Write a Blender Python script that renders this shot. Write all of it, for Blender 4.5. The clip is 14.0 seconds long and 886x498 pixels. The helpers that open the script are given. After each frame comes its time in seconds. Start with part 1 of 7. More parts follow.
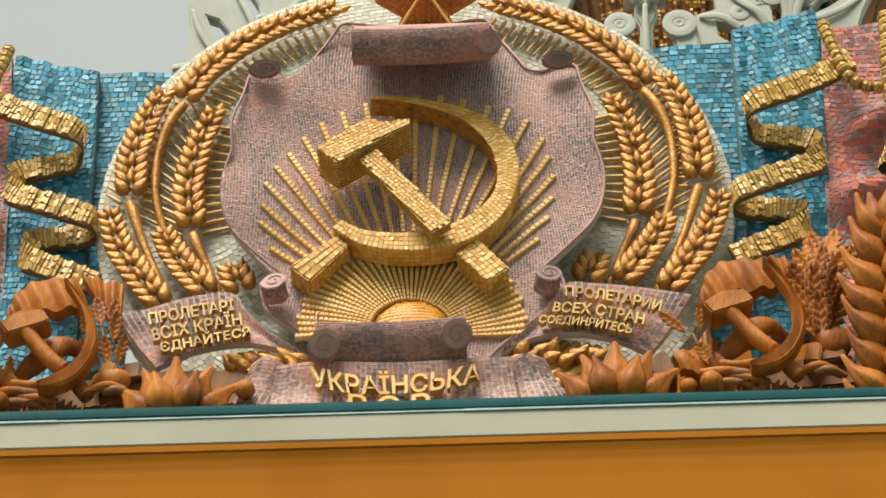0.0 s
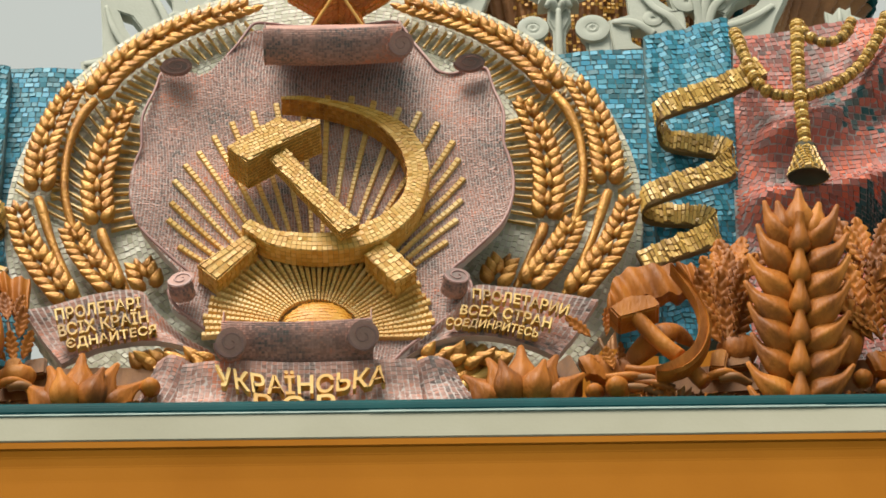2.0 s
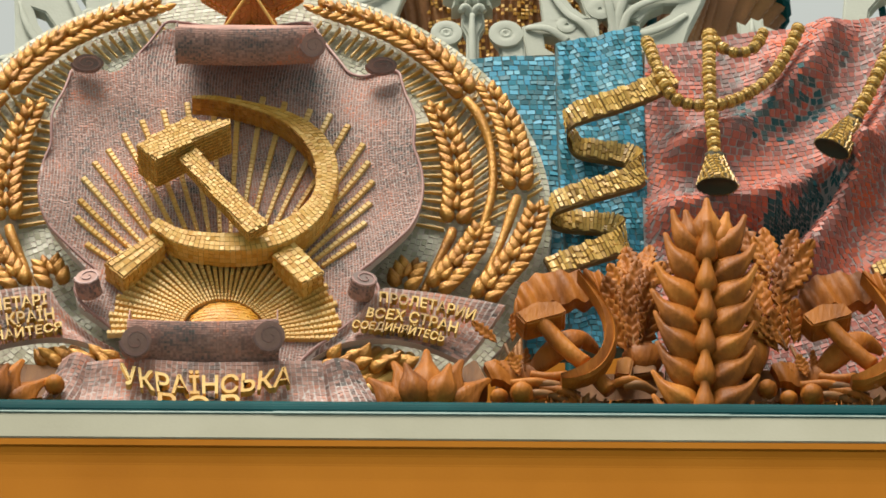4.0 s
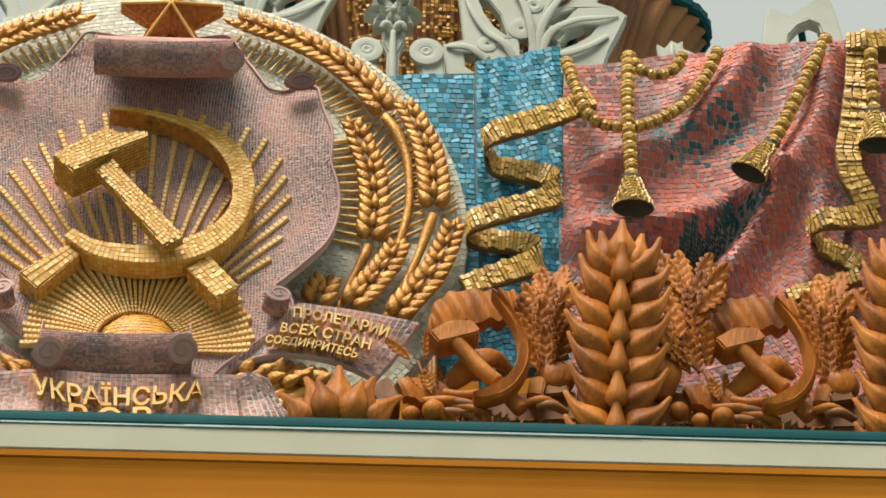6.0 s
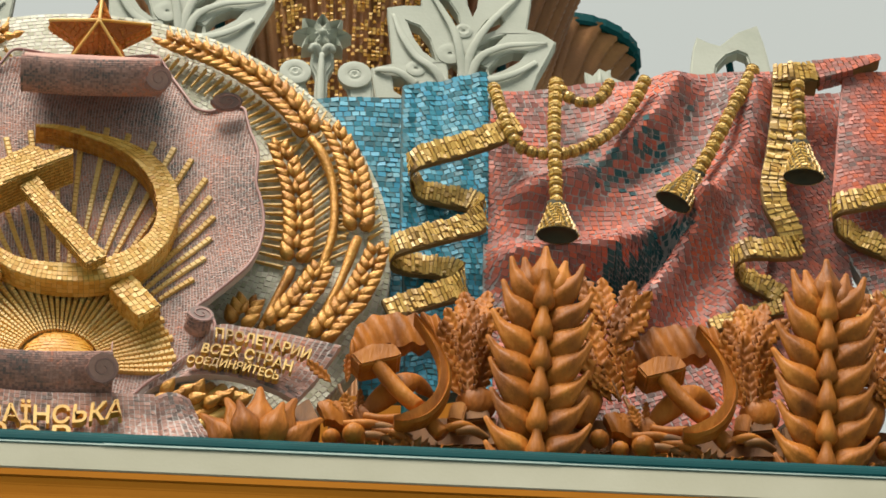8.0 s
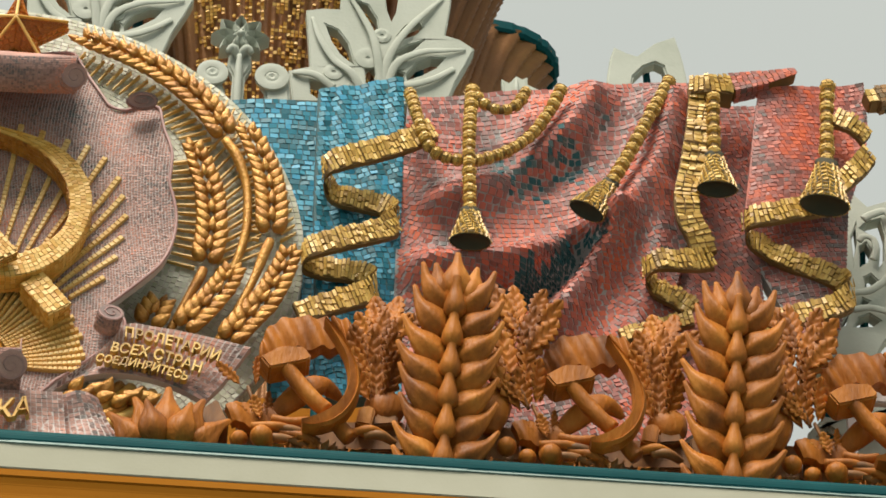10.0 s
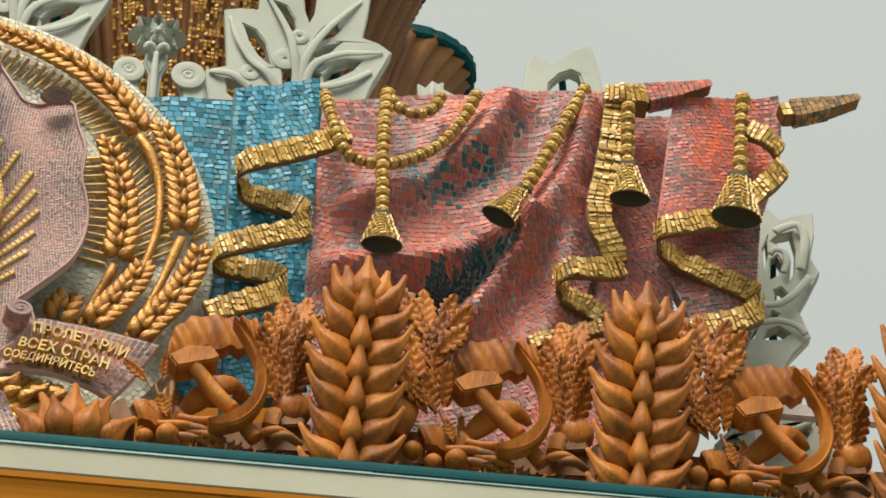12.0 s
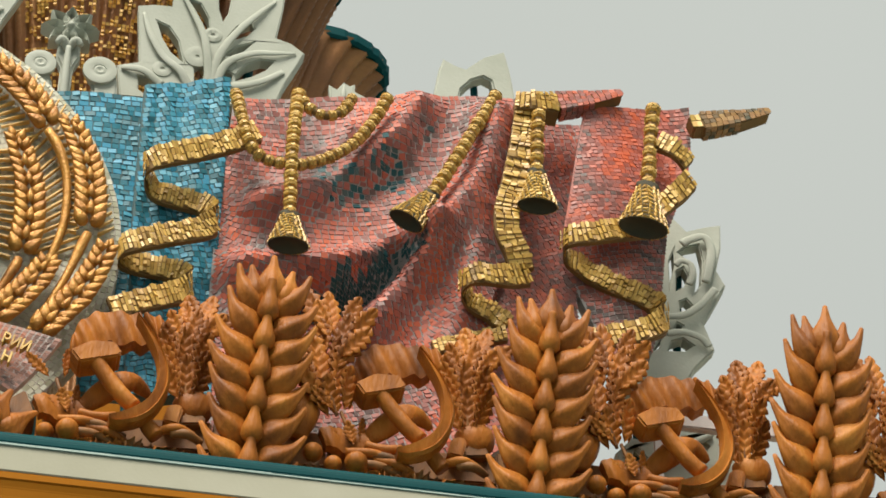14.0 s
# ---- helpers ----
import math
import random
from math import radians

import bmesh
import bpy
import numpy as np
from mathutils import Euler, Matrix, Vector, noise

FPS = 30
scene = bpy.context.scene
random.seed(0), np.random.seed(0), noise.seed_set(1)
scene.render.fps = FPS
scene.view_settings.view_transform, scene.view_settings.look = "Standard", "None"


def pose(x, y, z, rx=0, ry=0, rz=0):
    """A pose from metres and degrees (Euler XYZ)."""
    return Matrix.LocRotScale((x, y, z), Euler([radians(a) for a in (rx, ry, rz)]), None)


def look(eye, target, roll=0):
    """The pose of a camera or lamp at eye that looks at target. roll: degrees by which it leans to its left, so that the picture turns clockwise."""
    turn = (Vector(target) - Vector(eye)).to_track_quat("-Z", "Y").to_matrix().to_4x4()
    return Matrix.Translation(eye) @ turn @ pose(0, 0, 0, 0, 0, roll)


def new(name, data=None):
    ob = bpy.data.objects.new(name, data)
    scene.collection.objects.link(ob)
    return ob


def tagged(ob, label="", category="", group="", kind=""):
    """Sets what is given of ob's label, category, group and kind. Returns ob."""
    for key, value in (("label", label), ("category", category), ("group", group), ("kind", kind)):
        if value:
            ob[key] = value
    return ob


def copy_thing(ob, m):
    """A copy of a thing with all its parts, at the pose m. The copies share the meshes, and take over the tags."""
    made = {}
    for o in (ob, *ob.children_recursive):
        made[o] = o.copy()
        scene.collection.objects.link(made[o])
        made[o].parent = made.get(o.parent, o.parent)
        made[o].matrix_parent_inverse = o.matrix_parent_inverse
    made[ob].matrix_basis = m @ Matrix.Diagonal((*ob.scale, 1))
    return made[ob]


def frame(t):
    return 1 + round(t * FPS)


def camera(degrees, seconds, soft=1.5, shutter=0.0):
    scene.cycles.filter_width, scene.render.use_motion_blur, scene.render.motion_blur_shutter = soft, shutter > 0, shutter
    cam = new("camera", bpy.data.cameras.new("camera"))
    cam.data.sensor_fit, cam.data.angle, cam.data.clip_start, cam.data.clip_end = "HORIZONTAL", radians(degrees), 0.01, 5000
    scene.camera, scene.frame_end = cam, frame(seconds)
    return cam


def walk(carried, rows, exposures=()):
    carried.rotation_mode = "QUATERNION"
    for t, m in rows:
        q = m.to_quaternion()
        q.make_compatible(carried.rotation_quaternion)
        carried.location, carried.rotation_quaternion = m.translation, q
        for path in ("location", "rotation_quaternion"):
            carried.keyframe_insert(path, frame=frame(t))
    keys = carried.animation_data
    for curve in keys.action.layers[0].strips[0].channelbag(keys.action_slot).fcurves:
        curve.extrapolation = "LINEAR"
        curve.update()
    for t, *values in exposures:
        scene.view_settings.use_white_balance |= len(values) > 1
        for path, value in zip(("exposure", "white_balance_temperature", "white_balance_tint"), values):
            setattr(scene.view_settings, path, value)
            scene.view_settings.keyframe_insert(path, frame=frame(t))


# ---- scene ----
from mathutils.geometry import tessellate_polygon

cam = camera(12.78, 14.0, soft=1.7)
# The camera stands on the forecourt, sways a little to the right and pans along the top of the portal: seconds, x, heading, tilt and lean in degrees.
ROWS = [
    (0, -0.155, -1.910, 40.871, 0.410),
    (0.5, -0.143, -1.503, 40.876, 0.409),
    (1, -0.131, -1.091, 40.876, 0.437),
    (1.5, -0.120, -0.691, 40.881, 0.475),
    (2, -0.108, -0.300, 40.884, 0.508),
    (2.5, -0.096, 0.111, 40.894, 0.448),
    (3, -0.084, 0.529, 40.897, 0.431),
    (5.5, -0.025, 2.426, 41.078, 0.374),
    (6, -0.014, 2.801, 41.165, 0.303),
    (6.5, -0.002, 3.167, 41.253, 0.271),
    (7, 0.010, 3.496, 41.372, 0.244),
    (7.5, 0.022, 3.802, 41.443, 0.199),
    (8, 0.034, 4.123, 41.515, 0.120),
    (10.5, 0.093, 6.076, 41.604, -0.188),
    (11, 0.104, 6.468, 41.625, -0.273),
    (11.5, 0.116, 6.854, 41.642, -0.373),
    (12, 0.128, 7.247, 41.661, -0.477),
    (12.5, 0.140, 7.619, 41.680, -0.555),
    (13, 0.151, 8.026, 41.699, -0.665),
    (13.5, 0.163, 8.453, 41.718, -0.793),
    (14, 0.175, 8.920, 41.740, -0.958),
]
walk(cam, [(t, pose(x, -18.6, 1.6, 0, 0, -a) @ pose(0, 0, 0, 90 + p, 0, 0) @ pose(0, 0, 0, 0, 0, -r)) for t, x, a, p, r in ROWS],
     exposures=[(0.0, 0.0), (14.0, 0.0)])

# ---- light: an overcast sky and a wide, weak sun ----
world = bpy.data.worlds.new("overcast_sky")
scene.world = world
world.use_nodes = True
wn, wl = world.node_tree.nodes, world.node_tree.links
wn.clear()
SUN_UP, SUN_TURN = 57.0, 150.0
sky = wn.new("ShaderNodeTexSky")
sky.sky_type, sky.sun_disc = "NISHITA", False
sky.sun_elevation, sky.sun_rotation = radians(SUN_UP), radians(SUN_TURN)
clear = wn.new("ShaderNodeVectorMath")
clear.operation = "SCALE"
clear.inputs["Scale"].default_value = 0.08
wl.new(sky.outputs[0], clear.inputs[0])
cloud = wn.new("ShaderNodeTexNoise")
cloud.inputs["Scale"].default_value = 1.6
cloud.inputs["Detail"].default_value = 3
cloud_col = wn.new("ShaderNodeValToRGB")
cloud_col.color_ramp.elements[0].position, cloud_col.color_ramp.elements[0].color = 0.3, (0.55, 0.58, 0.52, 1)
cloud_col.color_ramp.elements[1].position, cloud_col.color_ramp.elements[1].color = 0.75, (0.64, 0.665, 0.62, 1)
wl.new(cloud.outputs["Fac"], cloud_col.inputs["Fac"])
# an overcast sky brightens towards the zenith
geo = wn.new("ShaderNodeTexCoord")
sep = wn.new("ShaderNodeSeparateXYZ")
wl.new(geo.outputs["Generated"], sep.inputs[0])
rise = wn.new("ShaderNodeMapRange")
rise.inputs["From Min"].default_value, rise.inputs["From Max"].default_value = 0.0, 1.0
rise.inputs["To Min"].default_value, rise.inputs["To Max"].default_value = 0.5, 1.25
wl.new(sep.outputs["Z"], rise.inputs["Value"])
dome = wn.new("ShaderNodeVectorMath")
dome.operation = "SCALE"
wl.new(cloud_col.outputs["Color"], dome.inputs[0])
wl.new(rise.outputs[0], dome.inputs["Scale"])
cover = wn.new("ShaderNodeMix")
cover.data_type = "RGBA"
cover.inputs["Factor"].default_value = 0.93
wl.new(clear.outputs[0], cover.inputs["A"])
wl.new(dome.outputs[0], cover.inputs["B"])
bg = wn.new("ShaderNodeBackground")
bg.inputs["Strength"].default_value = 1.0
wl.new(cover.outputs["Result"], bg.inputs["Color"])
wo = wn.new("ShaderNodeOutputWorld")
wl.new(bg.outputs[0], wo.inputs[0])

sun_data = bpy.data.lights.new("sun", "SUN")
sun_data.energy, sun_data.angle, sun_data.color = 5.3, radians(34), (1.0, 0.94, 0.82)
sun = new("sun", sun_data)
sun.matrix_world = look((-9, -19.5, 45), (0, 0, 12))


# ---- materials ----
def material(name, stops, rough=0.5, metal=0.0, scale=6.0, grain=60.0, bump=0.2, spread=0.5, dist=0.004, spec=0.5, stretch=(1, 1, 1)):
    """A colour ramp over a random value for each piece and noise at two scales, with fine relief."""
    m = bpy.data.materials.new(name)
    m.use_nodes = True
    n, l = m.node_tree.nodes, m.node_tree.links
    b = n["Principled BSDF"]
    b.inputs["Metallic"].default_value = metal
    b.inputs["Specular IOR Level"].default_value = spec
    coord = n.new("ShaderNodeNewGeometry")
    info = n.new("ShaderNodeObjectInfo")
    add = n.new("ShaderNodeMath"); add.operation = "ADD"
    l.new(coord.outputs["Random Per Island"], add.inputs[0]); l.new(info.outputs["Random"], add.inputs[1])
    fr = n.new("ShaderNodeMath"); fr.operation = "FRACT"
    l.new(add.outputs[0], fr.inputs[0])
    mapping = n.new("ShaderNodeMapping")
    mapping.inputs["Scale"].default_value = stretch
    l.new(coord.outputs["Position"], mapping.inputs["Vector"])
    big = n.new("ShaderNodeTexNoise"); big.inputs["Scale"].default_value = scale; big.inputs["Detail"].default_value = 4
    fine = n.new("ShaderNodeTexNoise"); fine.inputs["Scale"].default_value = grain; fine.inputs["Detail"].default_value = 3
    l.new(mapping.outputs[0], big.inputs["Vector"]); l.new(mapping.outputs[0], fine.inputs["Vector"])
    mixer = n.new("ShaderNodeMix"); mixer.data_type = "FLOAT"; mixer.inputs["Factor"].default_value = spread
    wide = n.new("ShaderNodeMapRange"); wide.inputs["From Min"].default_value, wide.inputs["From Max"].default_value = 0.25, 0.75
    l.new(big.outputs["Fac"], wide.inputs["Value"])
    l.new(wide.outputs[0], mixer.inputs["A"]); l.new(fr.outputs[0], mixer.inputs["B"])
    soft = n.new("ShaderNodeMix"); soft.data_type = "FLOAT"; soft.inputs["Factor"].default_value = 0.16
    l.new(mixer.outputs["Result"], soft.inputs["A"]); l.new(fine.outputs["Fac"], soft.inputs["B"])
    ramp = n.new("ShaderNodeValToRGB")
    el = ramp.color_ramp.elements
    while len(el) < len(stops):
        el.new(0.5)
    for e, (pos, c) in zip(el, stops):
        e.position, e.color = pos, (*c, 1)
    l.new(soft.outputs["Result"], ramp.inputs["Fac"])
    l.new(ramp.outputs["Color"], b.inputs["Base Color"])
    ro = n.new("ShaderNodeMapRange")
    ro.inputs["To Min"].default_value, ro.inputs["To Max"].default_value = max(0.03, rough - 0.1), rough + 0.12
    l.new(fine.outputs["Fac"], ro.inputs["Value"]); l.new(ro.outputs[0], b.inputs["Roughness"])
    bp = n.new("ShaderNodeBump"); bp.inputs["Strength"].default_value = bump; bp.inputs["Distance"].default_value = dist
    l.new(fine.outputs["Fac"], bp.inputs["Height"]); l.new(bp.outputs[0], b.inputs["Normal"])
    return m


GOLD = material("gold_smalti", [(0.0, (0.42, 0.16, 0.015)), (0.22, (0.60, 0.29, 0.035)), (0.55, (0.73, 0.41, 0.08)), (0.85, (0.79, 0.51, 0.15)), (1.0, (0.86, 0.68, 0.38))], 0.48, 0.03, 3, 90, 0.25, 0.7)
GOLD_TRIM = material("gold_trim_smalti", [(0.0, (0.14, 0.075, 0.02)), (0.28, (0.45, 0.25, 0.045)), (0.6, (0.64, 0.385, 0.08)), (0.88, (0.76, 0.51, 0.15)), (1.0, (0.84, 0.66, 0.32))], 0.42, 0.05, 3, 90, 0.3, 0.7)
GRAIN = material("gilded_relief", [(0.0, (0.16, 0.055, 0.010)), (0.35, (0.40, 0.165, 0.025)), (0.7, (0.58, 0.28, 0.05)), (1.0, (0.74, 0.46, 0.15))], 0.40, 0.3, 12, 60, 0.7, 0.35, 0.012)
WHITE_GOLD = material("white_gold_smalti", [(0.0, (0.27, 0.25, 0.15)), (0.35, (0.44, 0.43, 0.31)), (0.7, (0.57, 0.56, 0.45)), (1.0, (0.72, 0.71, 0.61))], 0.45, 0.0, 3, 80, 0.25, 0.7, 0.004, 0.35)
MAUVE = material("mauve_smalti", [(0.15, (0.08, 0.105, 0.10)), (0.32, (0.23, 0.155, 0.14)), (0.47, (0.40, 0.215, 0.175)), (0.62, (0.52, 0.30, 0.25)), (0.75, (0.60, 0.24, 0.16)), (0.92, (0.66, 0.23, 0.11))], 0.6, 0.0, 2.8, 80, 0.25, 0.36, 0.004, 0.3)
BLUE = material("blue_smalti", [(0.15, (0.010, 0.095, 0.125)), (0.34, (0.020, 0.17, 0.23)), (0.50, (0.035, 0.25, 0.35)), (0.62, (0.045, 0.30, 0.48)), (0.74, (0.10, 0.38, 0.52)), (0.92, (0.32, 0.54, 0.60))], 0.5, 0.0, 2.5, 70, 0.25, 0.65, 0.004, 0.35)
RED = material("red_smalti", [(0.14, (0.06, 0.09, 0.09)), (0.28, (0.19, 0.115, 0.105)), (0.42, (0.36, 0.132, 0.112)), (0.54, (0.46, 0.142, 0.108)), (0.66, (0.57, 0.142, 0.088)), (0.80, (0.68, 0.145, 0.062))], 0.48, 0.0, 2.4, 70, 0.25, 0.42, 0.004, 0.3)
# dark teal pieces that put shade into the colour of the red fold hollows
DEEP = material("teal_hollow_shade_smalti", [(0.2, (0.015, 0.08, 0.095)), (0.55, (0.03, 0.125, 0.14)), (0.85, (0.11, 0.14, 0.135))], 0.5, 0.0, 3, 70, 0.25, 0.6, 0.004, 0.3)
GROUT = material("grey_mauve_grout", [(0.0, (0.46, 0.38, 0.36)), (1.0, (0.66, 0.58, 0.55))], 0.9, 0, 5, 120, 0.4, 0.2)
GROUT_RED = material("red_grey_grout", [(0.0, (0.30, 0.27, 0.265)), (1.0, (0.46, 0.42, 0.41))], 0.9, 0, 5, 120, 0.4, 0.2)
GROUT_DARK = material("dark_grout", [(0.0, (0.05, 0.10, 0.11)), (1.0, (0.12, 0.19, 0.20))], 0.9, 0, 5, 120, 0.4, 0.2)
GROUT_GOLD = material("ochre_grout", [(0.0, (0.12, 0.065, 0.016)), (1.0, (0.27, 0.15, 0.04))], 0.8, 0, 5, 120, 0.4, 0.2)
GOLD_BED = material("gold_mortar", [(0.0, (0.36, 0.19, 0.035)), (1.0, (0.54, 0.32, 0.08))], 0.7, 0, 5, 120, 0.4, 0.2)
WOOD = material("stained_carved_wood", [(0.0, (0.055, 0.017, 0.005)), (0.30, (0.235, 0.072, 0.011)), (0.60, (0.44, 0.145, 0.018)), (1.0, (0.62, 0.265, 0.05))], 0.5, 0.0, 3.4, 24, 0.7, 0.3, 0.010, 0.2, (2.0, 2.0, 0.6))
# near-black, so the tassel's shallow mouth looks like a shaded hollow
TASSEL_CORE = material("tassel_shade_mortar", [(0.0, (0.03, 0.035, 0.025)), (1.0, (0.10, 0.075, 0.035))], 0.85, 0, 5, 100, 0.4, 0.2)
WOOD_DARK = material("weathered_dark_wood", [(0.0, (0.05, 0.022, 0.01)), (0.5, (0.22, 0.09, 0.025)), (1.0, (0.40, 0.18, 0.05))], 0.55, 0.0, 6, 40, 0.4, 0.35, 0.006, 0.3, (2.2, 2.2, 0.7))
CREAM = material("cream_render", [(0.0, (0.35, 0.33, 0.25)), (0.5, (0.42, 0.40, 0.31)), (1.0, (0.48, 0.46, 0.37))], 0.8, 0, 1.2, 50, 0.15, 0.1, 0.004, 0.15)
OCHRE = material("ochre_render", [(0.0, (0.31, 0.105, 0.006)), (0.5, (0.37, 0.133, 0.010)), (1.0, (0.42, 0.158, 0.015))], 0.8, 0, 0.9, 60, 0.12, 0.1, 0.004, 0.08)
TEAL = material("teal_sheet_metal", [(0.0, (0.003, 0.045, 0.05)), (0.6, (0.005, 0.065, 0.072)), (1.0, (0.010, 0.09, 0.095))], 0.5, 0.0, 2, 30, 0.2, 0.1, 0.004, 0.06)
PALE_METAL = material("pale_metal_edge", [(0.0, (0.14, 0.22, 0.21)), (1.0, (0.32, 0.40, 0.37))], 0.5, 0.2, 4, 60, 0.2, 0.1)
PLASTER = material("white_painted_casting", [(0.0, (0.32, 0.34, 0.28)), (0.5, (0.41, 0.425, 0.36)), (1.0, (0.48, 0.495, 0.43))], 0.75, 0, 2.5, 40, 0.3, 0.1, 0.006)
OLIVE = material("dull_brown_gold_smalti", [(0.2, (0.06, 0.07, 0.045)), (0.45, (0.20, 0.12, 0.05)), (0.65, (0.34, 0.17, 0.06)), (0.9, (0.45, 0.28, 0.10))], 0.5, 0.0, 4, 70, 0.25, 0.6, 0.004, 0.3)
FLUTE = material("bronze_gold_flutes", [(0.0, (0.11, 0.045, 0.02)), (0.45, (0.30, 0.13, 0.045)), (0.75, (0.44, 0.22, 0.07)), (1.0, (0.62, 0.36, 0.10))], 0.4, 0.35, 1.4, 40, 0.4, 0.35, 0.01)
# unseen ground, its tint picked to bounce teal light onto the undersides
PAVING = material("teal_bounce_paving", [(0.0, (0.08, 0.12, 0.125)), (1.0, (0.15, 0.20, 0.20))], 0.8, 0, 0.4, 30, 0.2, 0.2)


# ---- building blocks ----
TILES = {}


def mesh_of(name, verts, faces, mat, smooth=False):
    me = bpy.data.meshes.new(name)
    me.from_pydata([tuple(v) for v in verts], [], [tuple(f) for f in faces])
    me.materials.append(mat)
    if smooth:
        me.polygons.foreach_set("use_smooth", [True] * len(me.polygons))
    me.update()
    return me


def put(name, me, parent=None, label="", m=None):
    ob = new(name, me)
    if parent:
        ob.parent = parent
    if m is not None:
        ob.matrix_basis = m
    if label:
        ob["label"] = label
    return ob


def part(name, bm, mat, parent, label="", smooth=True):
    me = bpy.data.meshes.new(name)
    bm.to_mesh(me)
    bm.free()
    me.materials.append(mat)
    if smooth:
        me.polygons.foreach_set("use_smooth", [True] * len(me.polygons))
    return put(name, me, parent, label)


def thing(name, label, category, group="", kind=""):
    return tagged(new(name), label, category, group, kind)


def curve_pts(pts, n):
    """n points on a smooth curve through pts, evenly by length."""
    p = np.array(pts, float)
    q = np.vstack([2 * p[0] - p[1], p, 2 * p[-1] - p[-2]])
    out = []
    for i in range(len(p) - 1):
        a, b, c, d = q[i:i + 4]
        for s in np.linspace(0, 1, 24, endpoint=False):
            out.append(0.5 * (2 * b + (c - a) * s + (2 * a - 5 * b + 4 * c - d) * s * s + (3 * b - a - 3 * c + d) * s ** 3))
    out = np.array(out + [p[-1]])
    w = 3 if out.shape[1] >= 3 else 2
    run = np.concatenate([[0], np.cumsum(np.linalg.norm(np.diff(out[:, :w], axis=0), axis=1))])
    at = np.linspace(0, run[-1], n)
    return np.stack([np.interp(at, run, out[:, k]) for k in range(out.shape[1])], 1)


def wall_xyz(p):
    """(x, z, out) to world places; out is the distance in front of the emblem's disc."""
    p = np.atleast_2d(np.array(p, float))
    return np.stack([p[:, 0], -p[:, 2], p[:, 1]], 1)


def grid_solid(name, front, thick, mat, parent, label="", closed=False, smooth=True):
    """A solid from a grid of places (rows, columns, 3), with its back thick behind it along +y."""
    r, c = front.shape[:2]
    back = front + np.array([0, thick, 0])
    v = np.concatenate([front.reshape(-1, 3), back.reshape(-1, 3)])
    o, f = r * c, []
    for i in range(r - 1):
        for j in range(c if closed else c - 1):
            k = (j + 1) % c
            f.append((i * c + j, i * c + k, (i + 1) * c + k, (i + 1) * c + j))
            f.append((o + i * c + j, o + (i + 1) * c + j, o + (i + 1) * c + k, o + i * c + k))
    if not closed:
        for i in range(r - 1):
            f.append((i * c, (i + 1) * c, o + (i + 1) * c, o + i * c))
            f.append((i * c + c - 1, o + i * c + c - 1, o + (i + 1) * c + c - 1, (i + 1) * c + c - 1))
    for j in range(c if closed else c - 1):
        k = (j + 1) % c
        f.append((j, o + j, o + k, k))
        e = (r - 1) * c
        f.append((e + j, e + k, o + e + k, o + e + j))
    me = mesh_of(name, v, f, mat, smooth)
    bm = bmesh.new()
    bm.from_mesh(me)
    bmesh.ops.recalc_face_normals(bm, faces=bm.faces)
    bm.to_mesh(me)
    bm.free()
    if smooth:
        me.set_sharp_from_angle(angle=radians(50))
    return put(name, me, parent, label)


def slope(h, x, z, e=0.004):
    return (h(x + e, z) - h(x - e, z)) / (2 * e), (h(x, z + e) - h(x, z - e)) / (2 * e)


